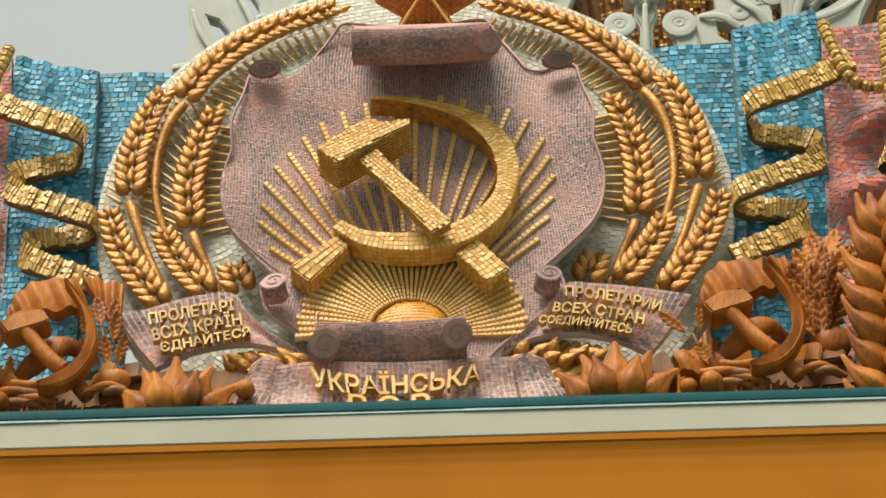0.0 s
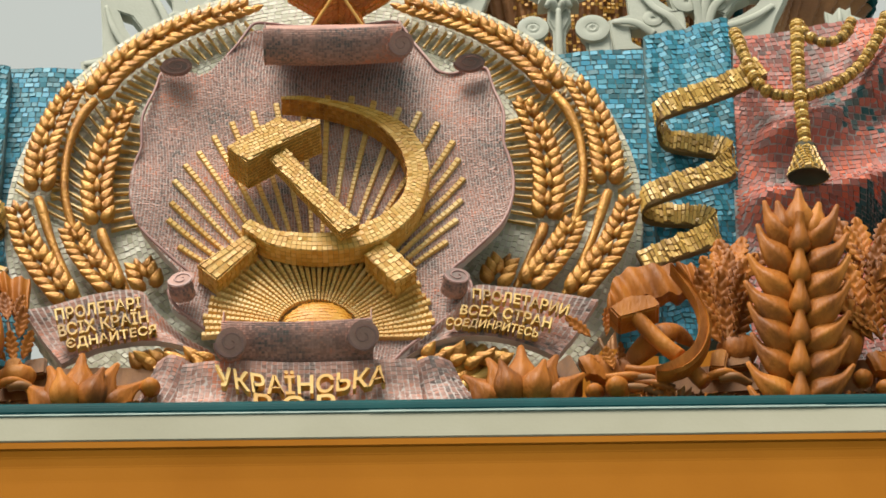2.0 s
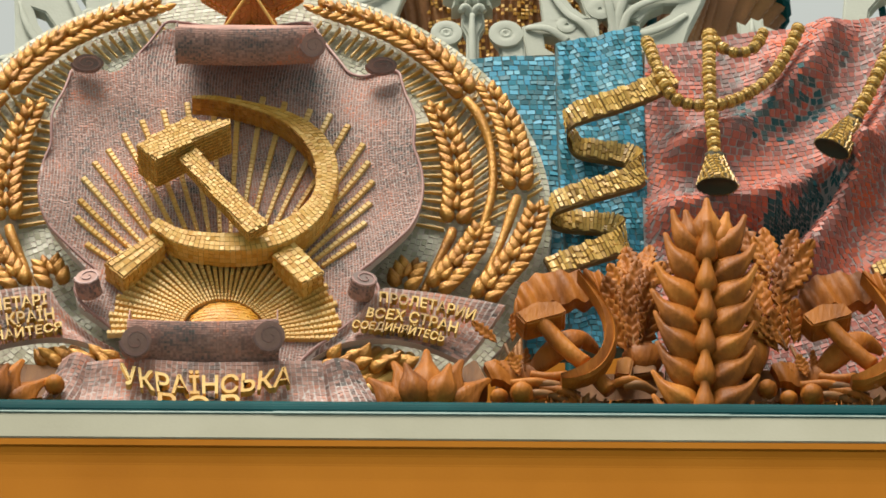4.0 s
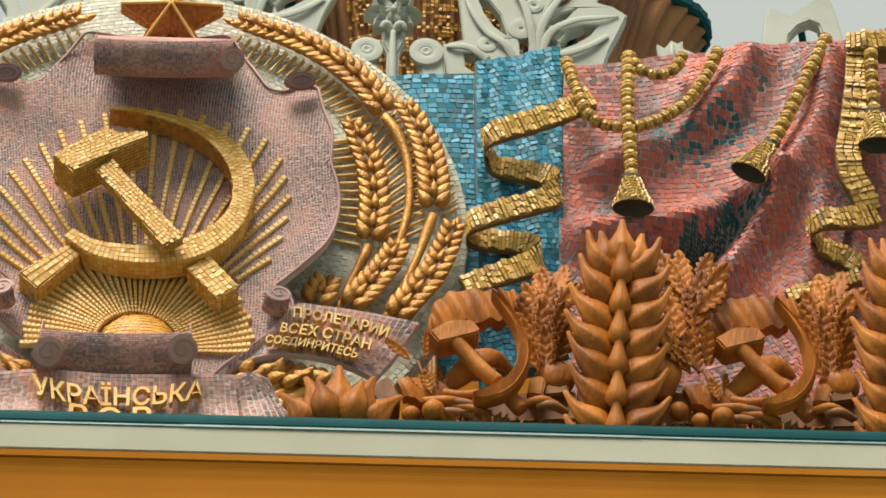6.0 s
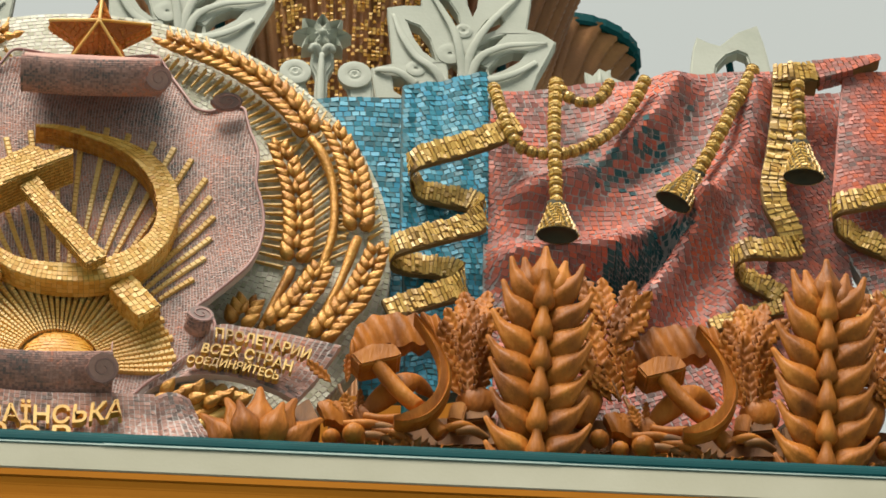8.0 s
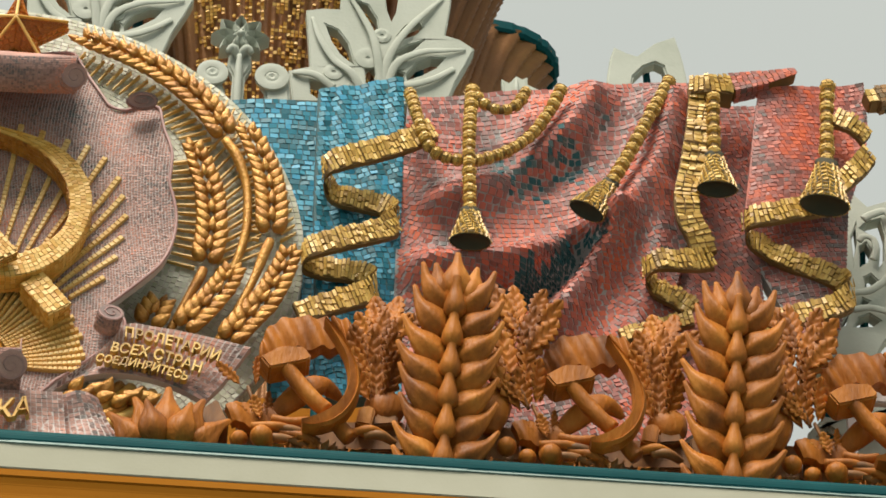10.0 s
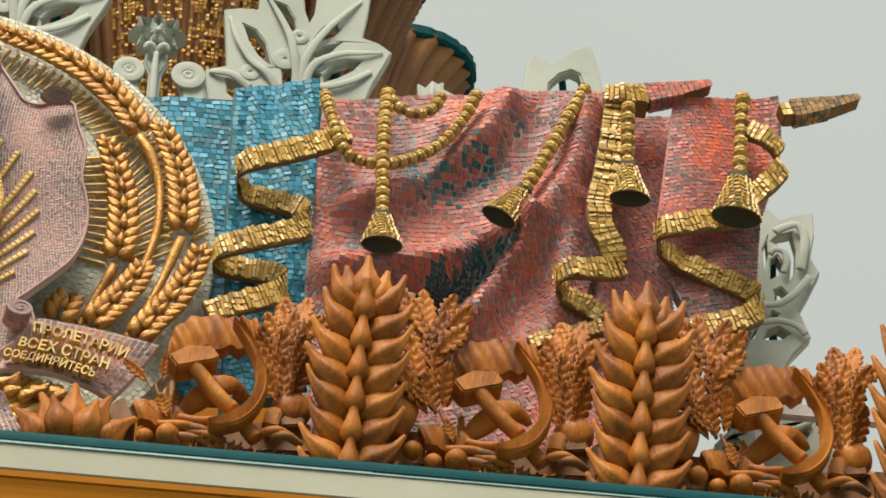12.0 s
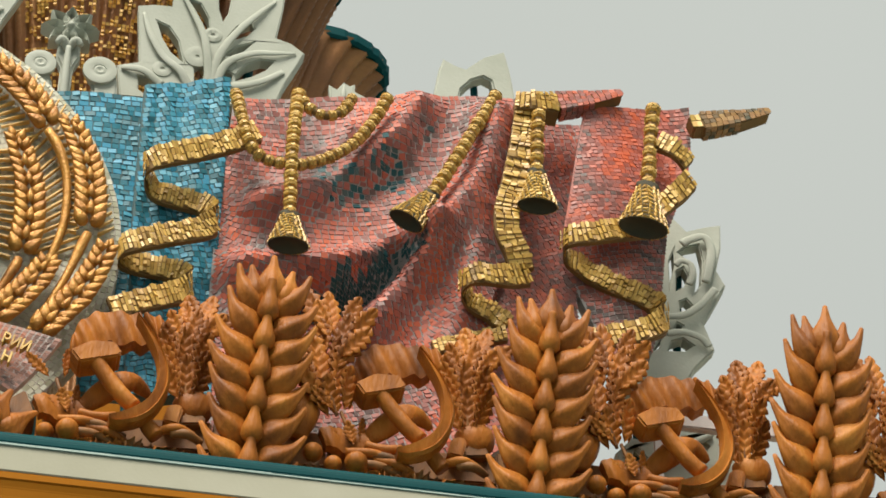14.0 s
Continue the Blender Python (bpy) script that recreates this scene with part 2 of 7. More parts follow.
def tesserae(name, c, u, v, nrm, mat, parent, thick=0.002, singles=0, near=None, rnd=0.06, label=""):
    """Mosaic pieces at c with half-sides u and v: the singles nearest to a place as objects of their own, the rest joined."""
    c, u, v, nrm = [np.asarray(a, float) for a in (c, u, v, nrm)]
    if len(c) == 0:
        return
    rg = np.random.RandomState(len(c))
    nrm = nrm / np.linalg.norm(nrm, axis=1, keepdims=True)
    tilt = rg.normal(0, rnd, (len(c), 2))
    lu, lv = np.linalg.norm(u, axis=1, keepdims=True), np.linalg.norm(v, axis=1, keepdims=True)
    top_n = nrm + tilt[:, :1] * u / lu + tilt[:, 1:] * v / lv
    top_n /= np.linalg.norm(top_n, axis=1, keepdims=True)
    u = u * rg.uniform(0.9, 1.03, (len(c), 1))
    v = v * rg.uniform(0.9, 1.03, (len(c), 1))
    u2 = u - top_n * np.sum(u * top_n, 1, keepdims=True)
    v2 = v - top_n * np.sum(v * top_n, 1, keepdims=True)
    hold = np.ones(len(c), bool)
    if singles:
        if near is None:
            near = c.mean(0)
        order = np.argsort(np.linalg.norm(c - np.array(near), axis=1))[:singles]
        hold[order] = False
        if name not in TILES:
            a, b = 1.0, 0.86
            pv = [(-a, -a, -1), (a, -a, -1), (a, a, -1), (-a, a, -1), (-a, -a, 0.55), (a, -a, 0.55), (a, a, 0.55), (-a, a, 0.55), (-b, -b, 1), (b, -b, 1), (b, b, 1), (-b, b, 1)]
            pf = [(8, 9, 10, 11)] + [(i, (i + 1) % 4, 4 + (i + 1) % 4, 4 + i) for i in range(4)] + [(4 + i, 4 + (i + 1) % 4, 8 + (i + 1) % 4, 8 + i) for i in range(4)]
            TILES[name] = {}
        key = mat.name
        if key not in TILES[name]:
            a, b = 1.0, 0.86
            pv = [(-a, -a, -1), (a, -a, -1), (a, a, -1), (-a, a, -1), (-a, -a, 0.55), (a, -a, 0.55), (a, a, 0.55), (-a, a, 0.55), (-b, -b, 1), (b, -b, 1), (b, b, 1), (-b, b, 1)]
            pf = [(8, 9, 10, 11)] + [(i, (i + 1) % 4, 4 + (i + 1) % 4, 4 + i) for i in range(4)] + [(4 + i, 4 + (i + 1) % 4, 8 + (i + 1) % 4, 8 + i) for i in range(4)]
            TILES[name][key] = mesh_of(name, pv, pf, mat)
        for i in order:
            w = np.cross(u2[i], v2[i])
            w *= thick / np.linalg.norm(w) * (1 if w @ nrm[i] > 0 else -1)
            vv = np.cross(w, u2[i])
            vv *= np.linalg.norm(v2[i]) / np.linalg.norm(vv)
            put(name, TILES[name][key], parent, "", Matrix([(u2[i][k], vv[k], w[k], c[i][k]) for k in range(3)] + [(0, 0, 0, 1)]))
    c, u, v, u2, v2, nrm, top_n = [a[hold] for a in (c, u, v, u2, v2, nrm, top_n)]
    if len(c):
        lo = [c - nrm * thick + a * u + b * v for a, b in ((-1, -1), (1, -1), (1, 1), (-1, 1))]
        hi = [c + top_n * thick + 0.97 * (a * u2 + b * v2) for a, b in ((-1, -1), (1, -1), (1, 1), (-1, 1))]
        verts = np.stack(lo + hi, 1).reshape(-1, 3)
        flip = np.sum(np.cross(u, v) * nrm, 1) < 0
        f0 = np.array([(4, 5, 6, 7), (0, 1, 5, 4), (1, 2, 6, 5), (2, 3, 7, 6), (3, 0, 4, 7)])
        faces = np.where(flip[:, None, None], f0[None, :, ::-1], f0[None]) + 8 * np.arange(len(c))[:, None, None]
        me = bpy.data.meshes.new(name + "_field")
        me.vertices.add(len(verts))
        me.vertices.foreach_set("co", verts.ravel())
        me.loops.add(faces.size)
        me.loops.foreach_set("vertex_index", faces.ravel().astype(np.int32))
        nf = faces.shape[0] * 5
        me.polygons.add(nf)
        me.polygons.foreach_set("loop_start", np.arange(nf, dtype=np.int32) * 4)
        me.materials.append(mat)
        me.update(calc_edges=True)
        me.shade_flat()
        ob = put(name + "_field", me, parent, label)
        ob["kind"] = "stuff"


def inside(poly, x, z):
    p = np.array(poly)[:, :2]
    hit = np.zeros(np.shape(x), bool)
    for (x0, z0), (x1, z1) in zip(p, np.roll(p, -1, axis=0)):
        cross = (z0 > z) != (z1 > z)
        hit ^= cross & (x < (x1 - x0) * (z - z0) / (z1 - z0 + 1e-12) + x0)
    return hit


def lay_rows(keep, box, w, h, seed=0, wave=0.0):
    """Courses of pieces w by h over a box (x0, x1, z0, z1), where keep(x, z) is true: x, z, angle, half-widths."""
    rg = np.random.RandomState(seed)
    x0, x1, z0, z1 = box
    out = []
    for i, z in enumerate(np.arange(z0, z1, h)):
        x = x0 + rg.uniform(0, w)
        while x < x1:
            ww = w * rg.uniform(0.7, 1.3)
            out.append((x + ww / 2, z + wave * math.sin(x * 2.3 + z) + rg.normal(0, h * 0.05), ww / 2))
            x += ww
    a = np.array(out)
    a = a[keep(a[:, 0], a[:, 1])]
    return a[:, 0], a[:, 1], a[:, 2], np.full(len(a), h / 2)


def mosaic(name, x, z, hw, hh, height, mat, parent, angle=0.0, fill=0.92, **more):
    """Pieces on the relief height(x, z)."""
    gx, gz = slope(height, x, z)
    ca, sa = np.cos(angle) * np.ones_like(x), np.sin(angle) * np.ones_like(x)
    c = np.stack([x, -height(x, z), z], 1)
    u = np.stack([ca, -(gx * ca + gz * sa), sa], 1)
    v = np.stack([-sa, -(-gx * sa + gz * ca), ca], 1)
    n = -np.stack([gx, np.ones_like(x), gz], 1)
    # steep places take more pieces, so that none is stretched
    for vec in (0, 1):
        w, half = (u, v)[vec], (hw, hh)[vec]
        parts = np.clip(np.round(np.linalg.norm(w, axis=1)), 1, 5).astype(int)
        idx = np.repeat(np.arange(len(c)), parts)
        step = np.concatenate([(np.arange(k) + 0.5) / k * 2 - 1 for k in parts]) if len(parts) else np.zeros(0)
        c = c[idx] + w[idx] * half[idx][:, None] * step[:, None]
        u, v, n, hw, hh = u[idx], v[idx], n[idx], hw[idx], hh[idx]
        if vec == 0:
            u = u / parts[idx][:, None]
        else:
            v = v / parts[idx][:, None]
    tesserae(name, c, u * hw[:, None] * fill, v * hh[:, None] * fill, n, mat, parent, **more)


def band(name, path, width, mat, parent, label="", thick=0.03, up=(0, 0, 1), tile=None, rows=3, tile_mat=None, singles=0, n=90, grout=None, cup=0.0, taper=None):
    """A hanging strip along a path of (x, z, out): a solid with mosaic pieces in ranks across it."""
    p = wall_xyz(curve_pts(path, n))
    up = np.array(up, float)
    t = np.gradient(p, axis=0)
    t /= np.linalg.norm(t, axis=1, keepdims=True)
    across = up - t * (t @ up)[:, None] * 0.75
    across /= np.linalg.norm(across, axis=1, keepdims=True)
    wd = np.full(n, width) if taper is None else width * np.interp(np.linspace(0, 1, n), *zip(*taper))
    nrm = np.cross(t, across)
    nrm /= np.linalg.norm(nrm, axis=1, keepdims=True)
    nrm[nrm[:, 1] > 0] *= -1
    s = np.linspace(-0.5, 0.5, 7)
    front = p[:, None] + across[:, None] * (s[None, :, None] * wd[:, None, None]) + nrm[:, None] * (cup * (1 - 4 * s ** 2))[None, :, None]
    grid_solid(name, front, thick, grout or GROUT_GOLD, parent, label)
    if tile:
        run = np.concatenate([[0], np.cumsum(np.linalg.norm(np.diff(p, axis=0), axis=1))])
        m = int(run[-1] / tile)
        rg = np.random.RandomState(m)
        cs, us, vs, ns = [], [], [], []
        for i in range(m):
            a = (i + 0.5) / m * run[-1]
            g = lambda arr: np.array([np.interp(a, run, arr[:, k]) for k in range(3)])
            P, T, A, N, W = g(p), g(t), g(across), g(nrm), np.interp(a, run, wd)
            W *= rg.uniform(0.92, 1.04)
            P = P + N * (rg.uniform(0, 0.006) + 0.010 * (1 + math.sin(a * 52 + 2 * math.sin(a * 9))))
            cuts = np.concatenate([[0], np.sort((np.arange(1, rows) + rg.uniform(-0.25, 0.25, rows - 1)) / rows), [1]])
            for b0, b1 in zip(cuts, cuts[1:]):
                sm = (b0 + b1) / 2 - 0.5
                cs.append(P + A * sm * W + N * (cup * (1 - 4 * sm ** 2) + 0.003)); us.append(T * run[-1] / m / 2 * 0.9); vs.append(A * (b1 - b0) * W / 2 * 0.92); ns.append(N)
        tesserae("tessera", cs, us, vs, ns, tile_mat or GOLD_TRIM, parent, thick=0.003, singles=singles, rnd=0.14)
    return p


def quad_tiles(a, b, c, d, w, h, mat, parent, name="tessera", singles=0, rnd=0.05, thick=0.0025):
    """Pieces over the flat quadrilateral a b c d (world places, a to b along the courses)."""
    a, b, c, d = [np.array(k, float) for k in (a, b, c, d)]
    n = np.cross(b - a, d - a)
    rows = max(1, round(float(np.linalg.norm(d - a)) / h))
    cs, us, vs, ns = [], [], [], []
    for i in range(rows):
        s = (i + 0.5) / rows
        l, r = a + (d - a) * s, b + (c - b) * s
        cols = max(1, round(float(np.linalg.norm(r - l)) / w))
        for j in range(cols):
            q = (j + (0.5 if i % 2 else 0.35)) / cols
            if q > 0.99:
                continue
            cs.append(l + (r - l) * q); us.append((r - l) / cols / 2 * 0.92); vs.append((d - a) / rows / 2 * 0.92); ns.append(n)
    tesserae(name, cs, us, vs, ns, mat, parent, thick=thick, singles=singles, rnd=rnd)


def prism(name, outline, back, front, mat, parent, label="", bevel=0.006, smooth=False):
    """A solid from an outline of (x, z) between two distances out."""
    bm = bmesh.new()
    f = bm.faces.new([bm.verts.new((x, -back, z)) for x, z in outline])
    ex = bmesh.ops.extrude_face_region(bm, geom=[f])
    for v in ex["geom"]:
        if isinstance(v, bmesh.types.BMVert):
            v.co.y = -front
    bmesh.ops.recalc_face_normals(bm, faces=bm.faces)
    if bevel:
        bmesh.ops.bevel(bm, geom=[e for e in bm.edges if e.calc_length() > 2.5 * bevel], offset=bevel, segments=2, affect="EDGES", clamp_overlap=True)
    return part(name, bm, mat, parent, label, smooth)


def tube(name, path, radii, mat, parent, label="", seg=10, flat=1.0, world=False):
    """A rounded bar along a path of (x, z, out), with its radius at each given point."""
    m = max(8, len(path) * 6)
    q = curve_pts([(*p, r) for p, r in zip(path, radii)], m)
    p, rad = (q[:, :3] if world else wall_xyz(q[:, :3])), q[:, 3]
    t = np.gradient(p, axis=0)
    t /= np.linalg.norm(t, axis=1, keepdims=True) + 1e-9
    ref = np.array([0, -1.0, 0.02])
    a = np.cross(t, ref); a /= np.linalg.norm(a, axis=1, keepdims=True) + 1e-9
    b = np.cross(a, t)
    ang = np.linspace(0, 2 * math.pi, seg, endpoint=False)
    v = (p[:, None] + rad[:, None, None] * (np.cos(ang)[None, :, None] * a[:, None] + flat * np.sin(ang)[None, :, None] * b[:, None])).reshape(-1, 3)
    f = [(i * seg + j, i * seg + (j + 1) % seg, (i + 1) * seg + (j + 1) % seg, (i + 1) * seg + j) for i in range(m - 1) for j in range(seg)]
    f += [tuple(range(seg))[::-1], tuple((m - 1) * seg + j for j in range(seg))]
    me = mesh_of(name, v, f, mat, True)
    bm = bmesh.new(); bm.from_mesh(me); bmesh.ops.recalc_face_normals(bm, faces=bm.faces); bm.to_mesh(me); bm.free()
    return put(name, me, parent, label)


def kernel_mesh(name, mat, fat=0.5, point=1.0, ridge=0.0, hook=0.0, n=10, seg=10):
    """A unit seed along +z from 0 to 1, swelling below the middle and drawn out to a point, its back towards -y."""
    v, f = [], []
    for i in range(n + 1):
        s = i / n
        r = fat * 0.5 * (math.sin(math.pi * min(1, s ** 0.75)) ** 0.8 if s < 1 else 0) * (1 - 0.35 * point * s) + 0.012 * (1 - s)
        for j in range(seg):
            a = 2 * math.pi * j / seg
            rr = r * (1 + ridge * (0.5 + 0.5 * math.cos((seg // 3) * a)))
            v.append((rr * math.cos(a), -hook * s ** 3 + rr * 0.8 * math.sin(a), s))
    f = [(i * seg + j, i * seg + (j + 1) % seg, (i + 1) * seg + (j + 1) % seg, (i + 1) * seg + j) for i in range(n) for j in range(seg)]
    f += [tuple(range(seg))[::-1], tuple(n * seg + j for j in range(seg))]
    return mesh_of(name, v, f, mat, True)


def aim(at, way, length, wide, out=(0, -1, 0), flat=1.0):
    """A pose that sets a unit piece's +z along way at a world place, its back towards out."""
    z = Vector(way).normalized()
    y = -(Vector(out) - z * Vector(out).dot(z)).normalized()
    x = y.cross(z)
    m = Matrix((x * wide, y * wide * flat, z * length)).transposed().to_4x4()
    m.translation = Vector(at)
    return m


# ---- the large structure ----
XC, ZC, R = -0.95, 18.03, 2.0          # the emblem's axis, its disc's centre and radius


def extrude_x(name, profile, x0, x1, mat, label, category, parent=None):
    """A moulding: a profile of (out, z) run along x."""
    bm = bmesh.new()
    f = bm.faces.new([bm.verts.new((x0, -o, z)) for o, z in profile])
    ex = bmesh.ops.extrude_face_region(bm, geom=[f])
    for v in ex["geom"]:
        if isinstance(v, bmesh.types.BMVert):
            v.co.x = x1
    bmesh.ops.recalc_face_normals(bm, faces=bm.faces)
    bmesh.ops.bevel(bm, geom=[e for e in bm.edges if abs(e.verts[0].co.x - e.verts[1].co.x) > 1], offset=0.006, segments=2, affect="EDGES")
    ob = part(name, bm, mat, parent, "", False)
    return tagged(ob, label, category, kind="structure")


ground = put("ground", mesh_of("ground", [(-900, -900, 0), (900, -900, 0), (900, 900, 0), (-900, 900, 0)], [(0, 1, 2, 3)], PAVING))
tagged(ground, "unseen ground before the portal, tinted blue-grey for teal bounce light", "ground", kind="structure")
ZT, ZF, ZO = 15.919, 15.798, 15.620
extrude_x("wall_portal", [(-0.9, 0.0), (0.02, 0.0), (0.02, ZO - 0.26), (-0.9, ZO - 0.26)], -9, 11, OCHRE, "ochre rendered portal wall below the cornice", "wall")
extrude_x("cornice_slab", [(-8.0, ZF), (-8.0, ZO - 0.26), (-0.2, ZO - 0.26), (0.70, ZO - 0.001), (0.70, ZF)], -9, 11, CREAM, "cream rendered cornice slab", "cornice")
extrude_x("cornice_fascia", [(0.702, ZO), (0.766, ZO), (0.766, ZF + 0.003), (0.702, ZF + 0.003)], -9, 11, CREAM, "smooth cream fascia of the cornice", "cornice")
extrude_x("cornice_fillet", [(0.68, ZO - 0.055), (0.760, ZO - 0.055), (0.762, ZO - 0.001), (0.68, ZO - 0.001)], -9, 11, OCHRE, "thin ochre fillet under the fascia", "trim")
cove = [(0.756, ZO - 0.056), (0.750, ZO - 0.07), (0.738, ZO - 0.10), (0.726, ZO - 0.16), (0.720, ZO - 0.26), (0.718, ZO - 2.4), (0.03, ZO - 2.4), (0.03, ZO - 0.058)]
extrude_x("cornice_cove", cove, -9, 11, OCHRE, "ochre rendered frieze below the cornice", "cornice")
flashing = extrude_x("cornice_flashing", [(-0.88, ZT - 0.05), (0.60, ZT), (0.72, ZT), (0.752, ZT - 0.012), (0.772, ZT - 0.04), (0.776, (ZT + ZF) / 2), (0.776, ZF + 0.022), (0.768, ZF + 0.013), (0.60, ZF + 0.012), (-0.88, ZF + 0.002)], -9, 11, TEAL, "dark teal sheet metal flashing on the cornice edge", "flashing")
x = -9.0
for i, w in enumerate((3.1, 2.9, 2.38, 2.6, 2.3, 3.0, 2.4, 2.6)):
    bm = bmesh.new()
    bmesh.ops.create_cube(bm, size=1, matrix=Matrix.Translation((x + w / 2, -0.757, ZF + 0.007)) @ Matrix.Diagonal((w + 0.03, 0.035 + 0.006 * (i % 2), 0.010 + 0.003 * (i % 2), 1)))
    part("drip_edge", bm, PALE_METAL, flashing, "pale folded metal drip edge", False)
    x += w

# ---- the emblem ----
emblem = thing("state_emblem", "round mosaic emblem with gilded wheat, mauve scroll and gold tools", "emblem", kind="")


def flat_disc(x, z):
    return 0.0 + 0.05 * np.sqrt(np.clip(1 - ((x - XC) ** 2 + (z - ZC) ** 2) / R ** 2, 0, 1))


ang = np.linspace(0, 2 * math.pi, 120, endpoint=False)
rad = np.concatenate([np.linspace(0.02, 1.0, 40)])
DX, DZ = XC + R * rad[:, None] * np.cos(ang), ZC + R * rad[:, None] * np.sin(ang)
grid_solid("disc", np.stack([DX, 0.002 - flat_disc(DX, DZ), DZ], 2), 0.14, GROUT, emblem, "pale gold mosaic disc", closed=True)
# the disc's pieces lie in rings
ring = []
rg = np.random.RandomState(3)
for r in np.arange(0.62, R - 0.012, 0.034):
    k = int(2 * math.pi * r / 0.048)
    a = (np.arange(k) + rg.uniform()) / k * 2 * math.pi + rg.normal(0, 0.08 / k, k)
    ring.append(np.stack([XC + r * np.cos(a), ZC + r * np.sin(a), np.full(k, 0.024), np.full(k, 0.017), a + math.pi / 2], 1))
ring = np.concatenate(ring)
mosaic("tessera", ring[:, 0], ring[:, 1], ring[:, 2], ring[:, 3], flat_disc, WHITE_GOLD, emblem, angle=ring[:, 4], singles=200, near=(XC + 1.55, 0, 17.6), thick=0.0015)


a = np.linspace(0, 2 * math.pi, 262, endpoint=False)
for d in (0.03, 0.075, 0.12):
    e = np.stack([np.cos(a), 0 * a, np.sin(a)], 1)
    tesserae("edge_tessera", np.array([XC, d, ZC]) + e * (R + 0.001), np.stack([-np.sin(a), 0 * a, np.cos(a)], 1) * 0.0225, np.repeat([[0, 0.021, 0]], len(a), 0), e, WHITE_GOLD, emblem, thick=0.002)


def mirror(pts):
    return [(2 * XC - p[0], *p[1:]) for p in pts]


# the mauve scroll: an outline, mirrored about the axis, and its relief
HALF = [(-0.947, 19.505), (-0.708, 19.495), (-0.495, 19.490)] + [(-0.405, 19.334), (-0.348, 19.211)] + [(-0.203, 18.951), (-0.095, 18.947), (0.020, 18.981), (0.084, 18.939), (0.122, 18.750), (0.175, 18.563), (0.192, 18.417), (0.172, 18.322), (0.207, 18.177), (0.237, 18.001), (0.224, 17.814), (0.164, 17.630), (0.049, 17.474), (-0.068, 17.342), (-0.156, 17.236)]
LOWER = [(-0.034, 17.166), (-0.058, 17.024), (-0.180, 16.904), (-0.307, 16.802), (-0.438, 16.693), (-0.567, 16.584), (-0.929, 16.562)]
OUT = curve_pts(HALF + LOWER, 120)
OUTLINE = np.vstack([OUT, np.array(mirror(OUT[::-1].tolist()))[1:-1]])


def scroll_h(x, z):
    a, b = (x - XC) / 1.2, (z - 18.2) / 1.25
    r2 = a * a + b * b
    return 0.26 + 0.09 * np.clip(a * a, 0, 1.4) ** 1.5 + 0.025 * np.sin(6.0 * np.arctan2(b, a)) * np.clip(r2, 0, 1.2) - 0.16 * np.exp(-((z - 19.38) / 0.34) ** 2) * np.exp(-((x - XC) / 0.62) ** 4)


centre = np.array([XC, 18.1])
fan = centre[None, None] + np.linspace(0.02, 1, 60)[:, None, None] * (OUTLINE[None] - centre)
grid_solid("scroll", np.stack([fan[..., 0], 0.002 - scroll_h(fan[..., 0], fan[..., 1]), fan[..., 1]], 2), 0.06, GROUT, emblem, "mauve mosaic scroll", closed=True)
z, x, hh, hw = lay_rows(lambda a, b: inside(OUTLINE, b, a), (16.5, 19.7, XC - 1.3, XC + 1.3), 0.022, 0.019, 5, 0.06)
mosaic("mauve_tessera", x, z, hw, hh, scroll_h, MAUVE, emblem, singles=120, near=(XC + 0.85, 0, 18.6), thick=0.0015, rnd=0.14, fill=0.77)


edge = [(x, z, float(scroll_h(x, z)) + 0.01) for x, z in OUT[::3].tolist()]
RIM = material("mauve_edge_smalti", [(0.0, (0.24, 0.12, 0.11)), (0.5, (0.38, 0.20, 0.18)), (1.0, (0.50, 0.30, 0.27))], 0.5, 0, 4, 60, 0.3, 0.5)
tube("scroll_rim", edge, [0.010] * len(edge), RIM, emblem, "pale mauve rim", seg=8)
tube("scroll_rim", mirror(edge), [0.010] * len(edge), RIM, emblem, "pale mauve rim", seg=8)


